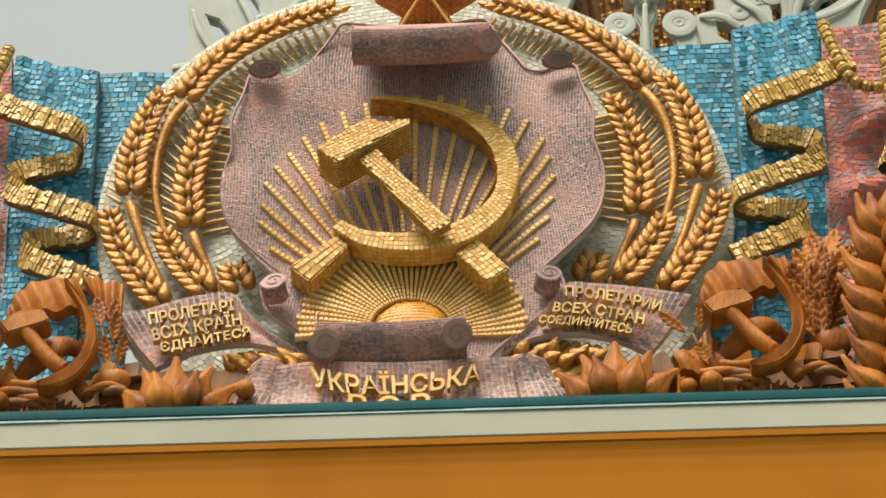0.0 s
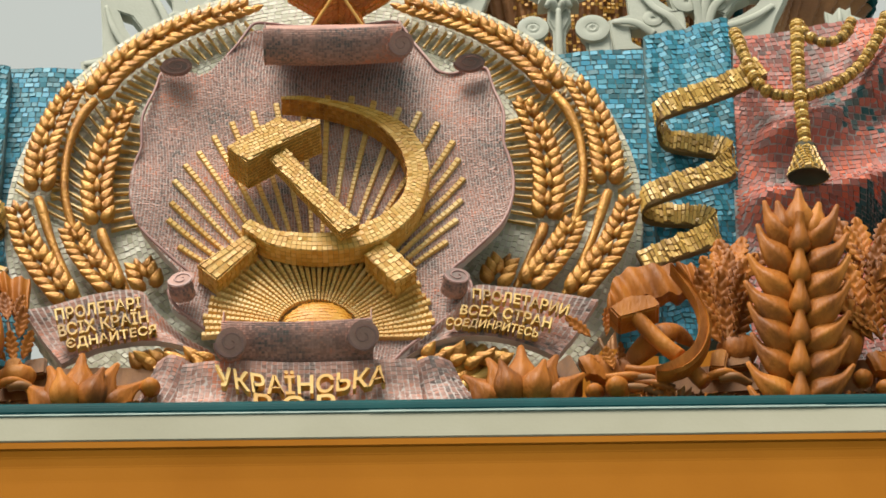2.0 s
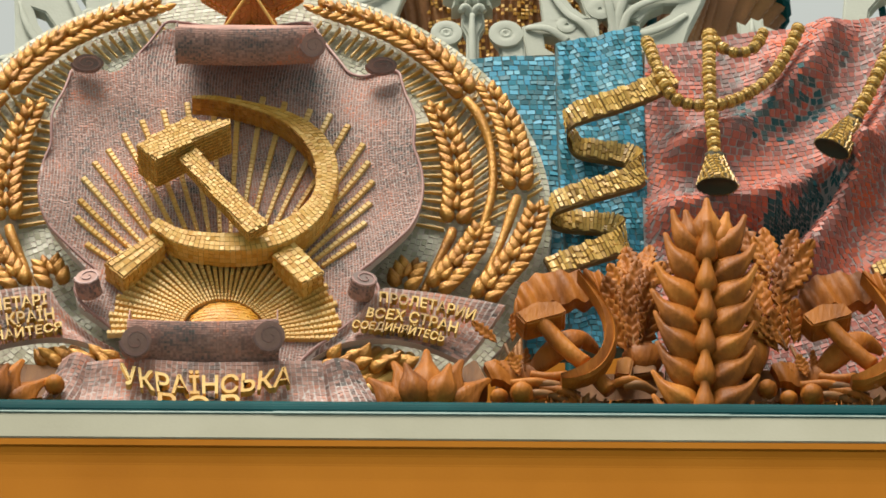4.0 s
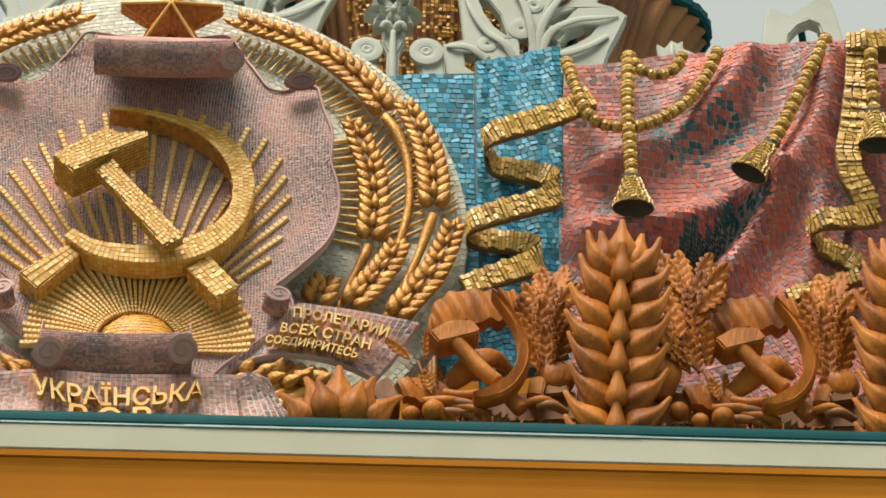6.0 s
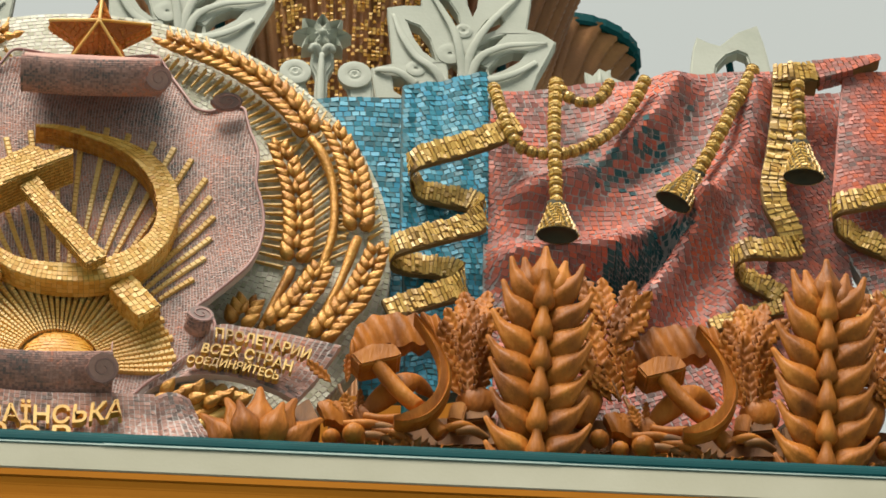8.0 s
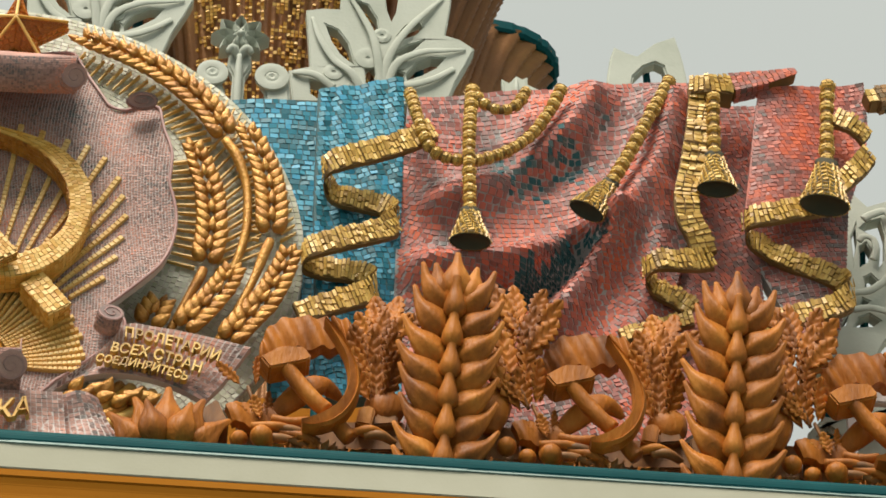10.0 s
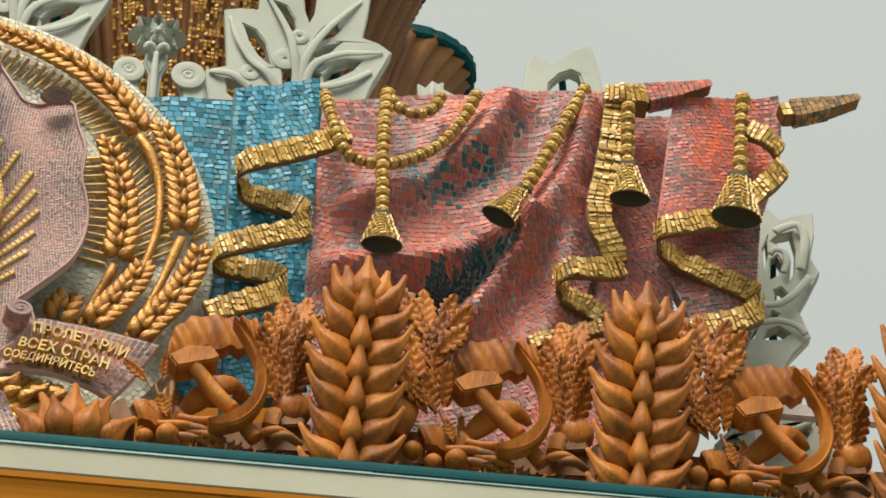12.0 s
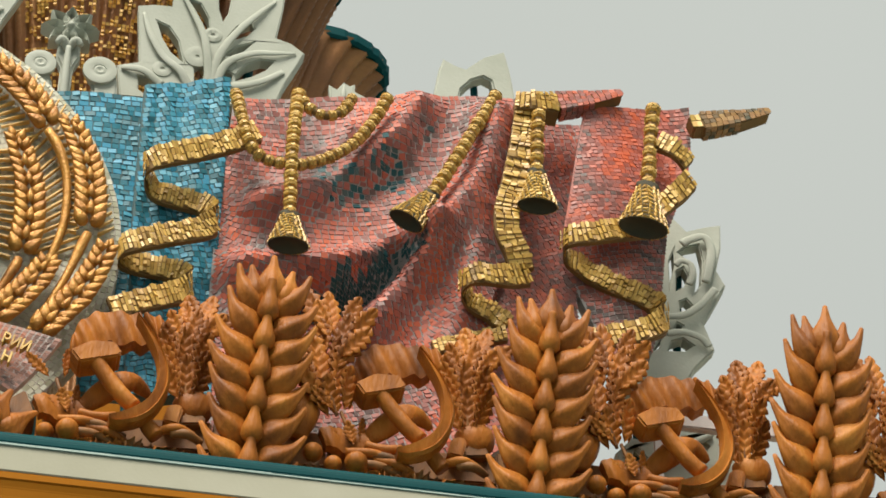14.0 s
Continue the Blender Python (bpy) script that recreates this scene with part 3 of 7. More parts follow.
def roll(name, a, b, r, turns, label, end_mat=None, tile=0.018, squash=1.0):
    """A rolled end of the scroll between two places (x, z, out): a spiral sheet with pieces on its outside."""
    a, b = wall_xyz(a)[0], wall_xyz(b)[0]
    ax = (b - a) / np.linalg.norm(b - a)
    e1 = np.cross(ax, [0, 0, 1.0]); e1 /= np.linalg.norm(e1)
    e2 = np.cross(ax, e1)
    th = np.linspace(0, turns * 2 * math.pi, int(26 * turns))
    rr = r * (1 - 0.86 * th / th[-1])
    sect = rr[:, None] * (np.cos(th)[:, None] * e1 + np.sin(th)[:, None] * e2 * squash)
    m = 14
    sag = np.sin(np.linspace(0, math.pi, m))
    verts, faces = [], []
    for i in range(m):
        base = a + (b - a) * i / (m - 1) - np.array([0, 0, 0.02]) * sag[i]
        for s in sect:
            verts.append(base + s)
        for s in sect:
            verts.append(base + s * 0.86)
    k = len(sect)
    for i in range(m - 1):
        for j in range(k - 1):
            p, q = i * 2 * k + j, (i + 1) * 2 * k + j
            faces += [(p, p + 1, q + 1, q), (p + k, q + k, q + k + 1, p + k + 1)]
    for i in (0, m - 1):
        for j in range(k - 1):
            p = i * 2 * k + j
            faces.append((p, p + 1, p + k + 1, p + k))
    me = mesh_of(name, verts, faces, end_mat or RIM, True)
    bm = bmesh.new(); bm.from_mesh(me); bmesh.ops.recalc_face_normals(bm, faces=bm.faces); bm.to_mesh(me); bm.free()
    me.set_sharp_from_angle(angle=radians(40))
    top = put(name, me, emblem, label)
    for end, k in ((a, 0.006), (b, -0.006)):
        cap = [end + ax * k + r * 0.9 * (math.cos(q) * e1 + math.sin(q) * e2 * squash) for q in np.linspace(0, 2 * math.pi, 24, endpoint=False)]
        cap += [p + ax * k for p in cap]
        put("roll_core", mesh_of("roll_core", cap, [tuple(range(24)), tuple(range(24, 48))] + [(j, (j + 1) % 24, 24 + (j + 1) % 24, 24 + j) for j in range(24)], MAUVE), top, "core of the roll")
    L = np.linalg.norm(b - a)
    n1, n2 = int(L / tile), int(2 * math.pi * r / (tile * 0.8))
    i, j = np.meshgrid(np.arange(n1), np.arange(n2))
    s, w = (i.ravel() + 0.5) / n1, (j.ravel() + 0.5) / n2
    th = w * 2 * math.pi
    rad = r * (1 - 0.86 * w / turns)
    nn = np.cos(th)[:, None] * e1 + np.sin(th)[:, None] * e2 * squash
    tt = -np.sin(th)[:, None] * e1 + np.cos(th)[:, None] * e2
    c = a + (b - a) * s[:, None] - np.array([0, 0, 0.02]) * np.sin(math.pi * s)[:, None] + nn * (rad + 0.002)[:, None]
    tesserae("mauve_tessera", c, np.repeat(ax[None] * L / n1 * 0.46, len(c), 0), tt * tile * 0.37, nn, MAUVE, emblem, thick=0.0015, rnd=0.08)


# the sheet folds forward into the rolled top
TA, TB = (-1.343, 19.510), (-0.459, 19.482)
FA, FB = [(-1.305, 18.884), (-0.447, 18.891)]
arch = np.zeros((12, 20, 3))
for i in range(12):
    s = i / 11
    for j in range(20):
        q = j / 19
        arch[i, j] = ((TA[0] + (FA[0] - TA[0]) * s) * (1 - q) + (TB[0] + (FB[0] - TB[0]) * s) * q, -(0.08 + (0.76 - 0.08) * s), (TA[1] + (FA[1] - TA[1]) * s) + 0.05 * math.sin(math.pi * s))
grid_solid("fold", arch, 0.05, MAUVE, emblem, "forward fold under the rolled top")
roll("top_roll", [(-1.312, 18.809, 0.7)][0], [(-0.448, 18.821, 0.7)][0], 0.150, 1.6, "rolled top of the mauve scroll")
roll("top_curl", [(-0.477, 18.816, 0.66)][0], [(-0.445, 18.653, 0.86)][0], 0.085, 1.7, "spiral end of the rolled top")
roll("bottom_roll", [(-1.516, 16.580, 0.46)][0], [(-0.623, 16.590, 0.46)][0], 0.215, 1.7, "rolled foot of the mauve scroll")
for s in (0, 1):
    m = mirror if s else list
    roll("ear_roll", m([(-0.020, 18.946, 0.37)])[0], m([(-0.020, 18.879, 0.45)])[0], 0.105, 1.9, "curled corner of the mauve scroll", squash=0.55)
    roll("side_roll", m([(-0.135, 17.070, 0.34)])[0], m([(-0.115, 17.098, 0.46)])[0], 0.085, 1.7, "curled side of the mauve scroll")

roll("end_curl", [(-0.689, 16.584, 0.5)][0], [(-0.670, 16.435, 0.70)][0], 0.10, 1.7, "spiral end of the rolled foot")
roll("end_curl", [(-1.459, 16.530, 0.5)][0], [(-1.452, 16.390, 0.70)][0], 0.10, 1.7, "spiral end of the rolled foot")

# rays fan out from the sun at the foot of the scroll
SX, SZ = (-0.959, 16.866)


RAY = material("pale_gold_smalti", [(0.0, (0.62, 0.33, 0.07)), (0.5, (0.76, 0.47, 0.13)), (1.0, (0.85, 0.62, 0.28))], 0.45, 0.05, 5, 80, 0.2, 0.6)


def ray(name, a, r0, r1, wide, lift, seg, label, wide0=None, low=0.0):
    """A raised bar of gold pieces that lies on the scroll and points away from the sun."""
    k = max(2, int((r1 - r0) / seg))
    cuts = []
    for i in range(k):
        cuts += [(i + 0.04) / k, (i + 0.14) / k, (i + 0.86) / k, (i + 0.96) / k]
    s = np.array(cuts)
    rr = r0 + s * (r1 - r0)
    x, z = SX + rr * math.sin(a), SZ - low + rr * math.cos(a)
    base = -scroll_h(x, z)
    up = np.tile([0.75, 1.0, 1.0, 0.75], k) * lift
    hw = np.interp(s, [0, 1], [wide0 or wide, wide]) / 2
    ring = [np.stack([x + q * hw * math.cos(a), base - o, z - q * hw * math.sin(a)], 1) for q, o in ((-1, -0.01), (-1, up * 0.6), (-0.7, up), (0.7, up), (1, up * 0.6), (1, -0.01))]
    v = np.stack(ring, 1).reshape(-1, 3)
    n = len(s)
    f = [(i * 6 + j, i * 6 + (j + 1) % 6, (i + 1) * 6 + (j + 1) % 6, (i + 1) * 6 + j) for i in range(n - 1) for j in range(6)]
    f += [tuple(range(6)), tuple((n - 1) * 6 + j for j in range(6))]
    me = mesh_of(name, v, f, RAY)
    bm = bmesh.new(); bm.from_mesh(me); bmesh.ops.recalc_face_normals(bm, faces=bm.faces); bm.to_mesh(me); bm.free()
    put(name, me, emblem, label)


TIPS = [(-1.824, 17.500), (-1.895, 17.694), (-1.883, 17.829), (-1.870, 18.011), (-1.809, 18.158), (-1.729, 18.281), (-1.639, 18.424), (-1.529, 18.539), (-1.400, 18.625), (-1.252, 18.702), (-1.088, 18.749), (-0.927, 18.768), (-0.773, 18.756), (-0.633, 18.716), (-0.472, 18.656), (-0.343, 18.606), (-0.229, 18.498), (-0.133, 18.329), (-0.099, 18.185), (-0.071, 18.029), (-0.086, 17.850), (-0.115, 17.678), (-0.178, 17.494)]
for x, z in TIPS:
    ray("long_ray", math.atan2(x - SX, z - SZ), 0.74, math.hypot(x - SX, z - SZ), 0.038, 0.024, 0.036, "long gold ray", 0.026)
# a brown-gold half disc carries the short rays
q = np.radians(np.linspace(-92, 92, 50))
fan = np.stack([np.stack([SX + r * np.sin(q), SZ - 0.06 + r * np.cos(q)], 1) for r in np.linspace(0.2, 0.66, 10)])
grid_solid("sun_field", np.stack([fan[..., 0], -0.006 - scroll_h(fan[..., 0], fan[..., 1]), fan[..., 1]], 2), 0.01, GROUT_GOLD, emblem, "brown-gold ground of the sun rays")
for i in range(-22, 23):
    a = radians(i * 4.2)
    ray("sun_ray", a, 0.25, 0.72 - 0.04 * abs(i) / 22 + 0.012 * (i % 3), 0.034, 0.034, 0.028, "short gold sun ray", 0.016, 0.06)
bm = bmesh.new()
bmesh.ops.create_uvsphere(bm, u_segments=40, v_segments=20, radius=1, matrix=Matrix.Translation((SX, -0.27, SZ - 0.06)) @ Matrix.Diagonal((0.235, 0.09, 0.235, 1)))
SUNGOLD = material("sun_smalti", [(0.0, (0.55, 0.20, 0.01)), (0.5, (0.72, 0.33, 0.03)), (1.0, (0.80, 0.46, 0.08))], 0.5, 0.0, 9, 60, 0.4, 0.1)
part("sun_disc", bm, SUNGOLD, emblem, "orange gold half sun")


def sun_h(x, z):
    return 0.27 + 0.091 * np.sqrt(np.clip(1 - ((x - SX) ** 2 + (z - SZ + 0.06) ** 2) / 0.235 ** 2, 0.02, 1))


x, z, hw, hh = lay_rows(lambda x, z: (x - SX) ** 2 + (z - SZ + 0.06) ** 2 < 0.225 ** 2, (SX - 0.24, SX + 0.24, SZ - 0.11, SZ + 0.18), 0.036, 0.028, 9)
mosaic("sun_tessera", x, z, hw, hh, sun_h, SUNGOLD, emblem, singles=60)

# hammer and sickle
S_OUT = [(-1.210, 18.587), (-1.061, 18.591), (-0.883, 18.550), (-0.705, 18.500), (-0.545, 18.426), (-0.414, 18.310), (-0.329, 18.162), (-0.291, 17.986), (-0.308, 17.799), (-0.377, 17.601), (-0.514, 17.437), (-0.692, 17.338), (-0.897, 17.304), (-1.103, 17.319), (-1.276, 17.375), (-1.431, 17.500)]
S_IN = [(-1.209, 18.568), (-1.060, 18.552), (-0.889, 18.502), (-0.733, 18.433), (-0.605, 18.340), (-0.509, 18.225), (-0.448, 18.096), (-0.420, 17.964), (-0.426, 17.824), (-0.474, 17.703), (-0.570, 17.593), (-0.714, 17.503), (-0.882, 17.454), (-1.072, 17.451), (-1.244, 17.480), (-1.378, 17.563)]
S_BACK, S_FACE = 0.31, 0.46
o1, o2 = curve_pts(S_OUT, 90), curve_pts(S_IN, 90)
prof = [(0.0, S_BACK), (0.0, S_FACE - 0.012), (0.06, S_FACE), (0.94, S_FACE), (1.0, S_FACE - 0.012), (1.0, S_BACK)]
gridv = np.stack([np.stack([o1[:, 0] + (o2 - o1)[:, 0] * s, np.full(len(o1), -d), o1[:, 1] + (o2 - o1)[:, 1] * s], 1) for s, d in prof], 1)
vs, fs = gridv.reshape(-1, 3), []
for i in range(len(o1) - 1):
    for j in range(6):
        k = (j + 1) % 6
        fs.append((i * 6 + j, i * 6 + k, (i + 1) * 6 + k, (i + 1) * 6 + j))
fs += [tuple(range(6)), tuple((len(o1) - 1) * 6 + j for j in range(6))]
me = mesh_of("sickle_blade", vs, fs, GOLD_BED)
bm = bmesh.new(); bm.from_mesh(me); bmesh.ops.recalc_face_normals(bm, faces=bm.faces); bm.to_mesh(me); bm.free()
sickle = put("sickle", me, emblem, "curved gold mosaic sickle")
mid = (o1 + o2) / 2
run = np.concatenate([[0], np.cumsum(np.linalg.norm(np.diff(mid, axis=0), axis=1))])
cs, us, vv = [], [], []
sides = {0: ([], [], [], []), 1: ([], [], [], [])}
for a in np.arange(0.012, run[-1], 0.030):
    A, B, A2, B2 = [np.array([np.interp(q, run, o[:, k]) for k in (0, 1)]) for q in (a, a + 0.02) for o in (o1, o2)]
    w = np.linalg.norm(B - A)
    n, t = (B - A) / w, (A2 + B2 - A - B)
    t = t / np.linalg.norm(t)
    k = max(1, round(w / 0.036))
    for j in range(k):
        c = A + (B - A) * (j + 0.5) / k
        cs.append((c[0], -S_FACE - 0.001, c[1])); us.append((t[0] * 0.0138, 0, t[1] * 0.0138)); vv.append((n[0] * w * 0.46 / k, 0, n[1] * w * 0.46 / k))
    for e, (p, p2, sg) in enumerate(((A, A2, -1), (B, B2, 1))):
        g = (p2 - p) / np.linalg.norm(p2 - p)
        m = np.array([-g[1], g[0]]); m = m * (1 if m @ n * sg > 0 else -1)
        for j in range(4):
            d = S_BACK + (S_FACE - S_BACK) * (j + 0.5) / 4
            L = np.linalg.norm(p2 - p) * 0.72
            for lst, val in zip(sides[e], ((p[0] + m[0] * 0.001, -d, p[1] + m[1] * 0.001), (g[0] * L, 0, g[1] * L), (0, 0.0168, 0), (m[0], 0, m[1]))):
                lst.append(val)
tesserae("tessera", cs, us, vv, [(0, -1, 0)] * len(cs), GOLD, sickle, thick=0.002, singles=150, rnd=0.07)
tesserae("edge_tessera", *sides[0], GOLD, sickle, thick=0.002, rnd=0.08)
tesserae("edge_tessera", *sides[1], GRAIN, sickle, thick=0.002, rnd=0.08, label="brown-gold pieces on the inner edge")


def slab(name, outline, d0, d1, angle, label, tile=0.034, singles=0):
    """A mosaic-faced solid from an outline of (x, z) between two distances out, its courses at an angle."""
    ob = prism(name, outline, d0, d1, GOLD_BED, emblem, label, 0.008)
    o = np.array(outline)
    c, s = math.cos(angle), math.sin(angle)
    turn = lambda p: np.stack([p[..., 0] * c + p[..., 1] * s, -p[..., 0] * s + p[..., 1] * c], -1)
    r = turn(o)
    x, z, hw, hh = lay_rows(lambda x, z: inside(r, x, z), (r[:, 0].min(), r[:, 0].max(), r[:, 1].min() + 0.008, r[:, 1].max()), tile, tile * 0.72, 3)
    p = np.stack([x * c - z * s, x * s + z * c], 1)
    e = np.ones(len(p))
    tesserae("tessera", np.stack([p[:, 0], -(d1 + 0.002) * e, p[:, 1]], 1), np.stack([c * hw * 0.9, 0 * e, s * hw * 0.9], 1), np.stack([-s * hh * 0.9, 0 * e, c * hh * 0.9], 1), np.stack([0 * e, -e, 0 * e], 1), GOLD, ob, singles=singles, rnd=0.06)
    m = o.mean(0)
    for a, b in zip(o, np.roll(o, -1, axis=0)):
        g = (b - a) / np.linalg.norm(b - a)
        k = np.array([g[1], -g[0]]); k = 0.002 * k * (1 if k @ (a - m) > 0 else -1)
        A, B = a + k, b + k
        quad_tiles((A[0], -d0, A[1]), (B[0], -d0, B[1]), (B[0], -d1 + 0.004, B[1]), (A[0], -d1 + 0.004, A[1]), tile, tile * 0.8, GOLD, ob, rnd=0.06)
    return ob


def block(name, a, b, w, d0, d1, label, twist=0.0, w2=None, tile=0.04, singles=0):
    """A mosaic-faced bar from a to b (x, z) of width w between two distances out."""
    a, b = np.array(a), np.array(b)
    t = (b - a) / np.linalg.norm(b - a)
    n = np.array([-t[1], t[0]])
    w2 = w if w2 is None else w2
    ol = [a + n * w / 2, b + n * w2 / 2, b - n * w2 / 2, a - n * w / 2]
    ob = prism(name, [tuple(p) for p in ol], d0, d1, GOLD_BED, emblem, label, 0.01)
    f = [np.array([p[0], -d1 - 0.002, p[1]]) for p in ol]
    bk = [np.array([p[0], -d0, p[1]]) for p in ol]
    quad_tiles(f[3], f[2], f[1], f[0], tile, tile * 0.8, GOLD, ob, singles=singles, rnd=0.07)
    for i, j in ((3, 2), (0, 3), (2, 1), (1, 0)):
        k = 0.002 * np.array([(f[i] - f[j])[2], 0, -(f[i] - f[j])[0]]) / np.linalg.norm(f[i] - f[j])
        k = k * (1 if k @ (f[i] + f[j] - sum(f) / 2) > 0 else -1)
        quad_tiles(bk[i] + k, bk[j] + k, f[j] + k, f[i] + k, tile, tile * 0.8, GOLD, ob, rnd=0.07)
    return ob


slab("hammer_handle", [(-1.259, 17.952), (-1.174, 18.041), (-0.711, 17.425), (-0.819, 17.344)], 0.50, 0.58, -0.86, "gold mosaic hammer handle", singles=40)
block("hammer_handle_end", [(-0.611, 17.354)][0], [(-0.431, 17.127)][0], 0.165, 0.27, 0.42, "thick butt of the gold hammer handle", w2=0.155)
slab("hammer_head", [(-1.523, 18.021), (-1.367, 18.147), (-1.217, 18.270), (-1.167, 18.236), (-1.104, 18.216), (-0.964, 18.244), (-0.956, 18.196), (-1.177, 18.065), (-1.402, 17.903)], 0.36, 0.62, 0.5, "gold mosaic hammer head", singles=40)
block("sickle_handle", [(-1.376, 17.429)][0], [(-1.628, 17.173)][0], 0.105, 0.26, 0.42, "thick gold mosaic sickle handle", w2=0.17)


# gilded wheat ears
KERNEL = kernel_mesh("kernel", GRAIN, 0.74, 0.8, 0.20, 0.08, 8, 18)
AWN = mesh_of("awn", [(-1, -1, 0), (1, -1, 0), (1, 1, 0), (-1, 1, 0), (-0.6, -0.6, 1), (0.6, -0.6, 1), (0.6, 0.6, 1), (-0.6, 0.6, 1)], [(0, 1, 5, 4), (1, 2, 6, 5), (2, 3, 7, 6), (3, 0, 4, 7), (4, 5, 6, 7)], RAY)


def wheat(path, n, wide, out, stalk=None, awns=(0.16, 0.16), side=1, size=0.118):
    """An ear along a path of (x, z) from its foot to its tip; awns: their lengths on its inner and outer side."""
    ear = put("wheat_ear", None, emblem, "gilded wheat ear in relief")
    p = wall_xyz(curve_pts([(x, z, out) for x, z in path], n + 1))
    t = np.gradient(p, axis=0)
    t /= np.linalg.norm(t, axis=1, keepdims=True)
    rg = np.random.RandomState(n)
    for i in range(n):
        a, b = t[i], np.cross(t[i], [0, -1.0, 0])
        s = 1 - 0.35 * (i / n) ** 2
        for k in (-1, 1):
            at = p[i] + b * k * wide * 0.10 * s + np.array([0, -0.035, 0])
            put("kernel", KERNEL, ear, "", aim(at, a * 0.95 + b * k * (0.70 + rg.normal(0, 0.05)) + np.array([0, -0.25, 0]), size * 1.22 * s, size * 1.0 * s, flat=1.15))
            inner = k * side < 0
            ln = awns[0] if inner else awns[1]
            for half in (0.0,) if ln else ():
                root = p[i] + (p[i + 1] - p[i]) * half + b * k * wide * 0.36 * s
                way = a * (0.12 if inner else 0.85) + b * k
                way = way / np.linalg.norm(way)
                if not inner:
                    # the outer awns run to the rim of the disc
                    o = np.array([root[0] - XC, root[2] - ZC]); w2 = np.array([way[0], way[2]])
                    bq = o @ w2
                    ln = min(0.34, max(0.03, -bq + math.sqrt(max(0.0, bq * bq - o @ o + (R * 0.975) ** 2))))
                put("awn", AWN, ear, "", aim((root[0], -0.058, root[2]), way, ln * rg.uniform(0.88, 1.0), 0.0062, flat=2.8))
        if i % 2:
            put("kernel", KERNEL, ear, "", aim(p[i] + np.array([0, -0.075, 0]), a + np.array([0, -0.15, 0]), size * 0.9 * s, size * 0.55 * s))
    put("kernel", KERNEL, ear, "", aim(p[-1], t[-1], size * 0.8, size * 0.6))
    if stalk:
        tube("stalk", stalk, [0.03, 0.035] + [0.028] * (len(stalk) - 2), GRAIN, ear, "gilded stalk", seg=8)
    return ear


EARS = [
    ([(0.520, 18.919), (0.400, 19.123), (0.206, 19.333), (-0.046, 19.512), (-0.338, 19.642), (-0.456, 19.699)], 19, 0.19, [(0.519, 18.872, 0.14), (0.603, 18.721, 0.14), (0.669, 18.493, 0.12), (0.683, 18.222, 0.1), (0.658, 18.027, 0.08), (0.593, 17.798, 0.05)], (0.20, 0.13)),
    ([(0.831, 18.111), (0.828, 18.360), (0.788, 18.603), (0.715, 18.827), (0.638, 18.993)], 13, 0.19, [(0.831, 18.037, 0.14), (0.802, 17.944, 0.14), (0.740, 17.731, 0.12), (0.643, 17.475, 0.1), (0.529, 17.223, 0.08)], (0.10, 0.13)),
    ([(0.436, 17.830), (0.462, 18.088), (0.437, 18.376), (0.383, 18.596), (0.308, 18.819)], 13, 0.18, [(0.423, 17.763, 0.14), (0.400, 17.680, 0.14), (0.331, 17.516, 0.12), (0.237, 17.271, 0.1)], (0.20, 0.10)),
    ([(0.317, 17.282), (0.433, 17.437), (0.537, 17.608), (0.620, 17.790)], 9, 0.20, None, (0, 0)),
    ([(0.598, 17.203), (0.745, 17.425), (0.866, 17.650), (0.965, 17.973)], 12, 0.19, None, (0, 0)),
    ([(0.103, 17.290), (0.140, 17.385), (0.177, 17.484)], 3, 0.24, None, (0, 0)),
]
for path, n, wide, stalk, awns in EARS:
    wheat(path, n, wide, 0.1, stalk, awns, 1)
    wheat(mirror(path), n, wide, 0.1, mirror(stalk) if stalk else None, awns, -1)


# ---- the mosaic banners beside the emblem ----
def ridge(poly, x, z, wide):
    """A smooth swell that follows a line of (x, z)."""
    best = np.full(np.shape(x), 9.0)
    for (x0, z0), (x1, z1) in zip(poly, poly[1:]):
        dx, dz = x1 - x0, z1 - z0
        s = np.clip(((x - x0) * dx + (z - z0) * dz) / (dx * dx + dz * dz), 0, 1)
        best = np.minimum(best, np.hypot(x - x0 - s * dx, z - z0 - s * dz))
    return np.exp(-(best / wide) ** 2)


FOLD_A = [(2.922, 19.724), (2.787, 19.419), (2.552, 19.051), (2.263, 18.828), (1.939, 18.676)]
FOLD_B = [(3.446, 19.660), (3.352, 19.135), (3.113, 18.649), (2.860, 18.365), (2.428, 18.152), (1.854, 18.083)]
FOLD_C = [(3.041, 18.515), (2.891, 18.226), (2.758, 17.920), (2.619, 17.687)]
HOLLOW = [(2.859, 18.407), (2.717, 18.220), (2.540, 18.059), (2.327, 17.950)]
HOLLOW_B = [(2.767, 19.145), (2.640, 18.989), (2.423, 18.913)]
FOLD_D = [(3.401, 18.844), (3.299, 18.291), (3.157, 17.748)]
FOLD_E = [(2.597, 19.565), (2.435, 19.282), (2.254, 19.125)]


def fold_x(x):
    return np.where(x > XC, x, 2 * XC - x)


BLUE_RIDGES = ([(1.141, 18.897)][0][0], [(1.280, 18.907)][0][0], [(1.500, 18.921)][0][0], [(1.653, 18.931)][0][0])


def blue_h(x, z):
    x = fold_x(x)
    h = -0.15 + 0.006 * np.sin(x * 7 + z)
    for k, q in enumerate(BLUE_RIDGES):
        lean = 0.06 * (19.0 - z) * (k / 3.0 - 0.3)
        h = h + (0.045, 0.04, 0.032, 0.025)[k] * np.exp(-((x - q - lean) / (0.06, 0.075, 0.085, 0.05)[k]) ** 2)
    return h


def back_h(x, z):
    return -0.21 + 0.012 * np.sin(fold_x(x) * 9 + z)


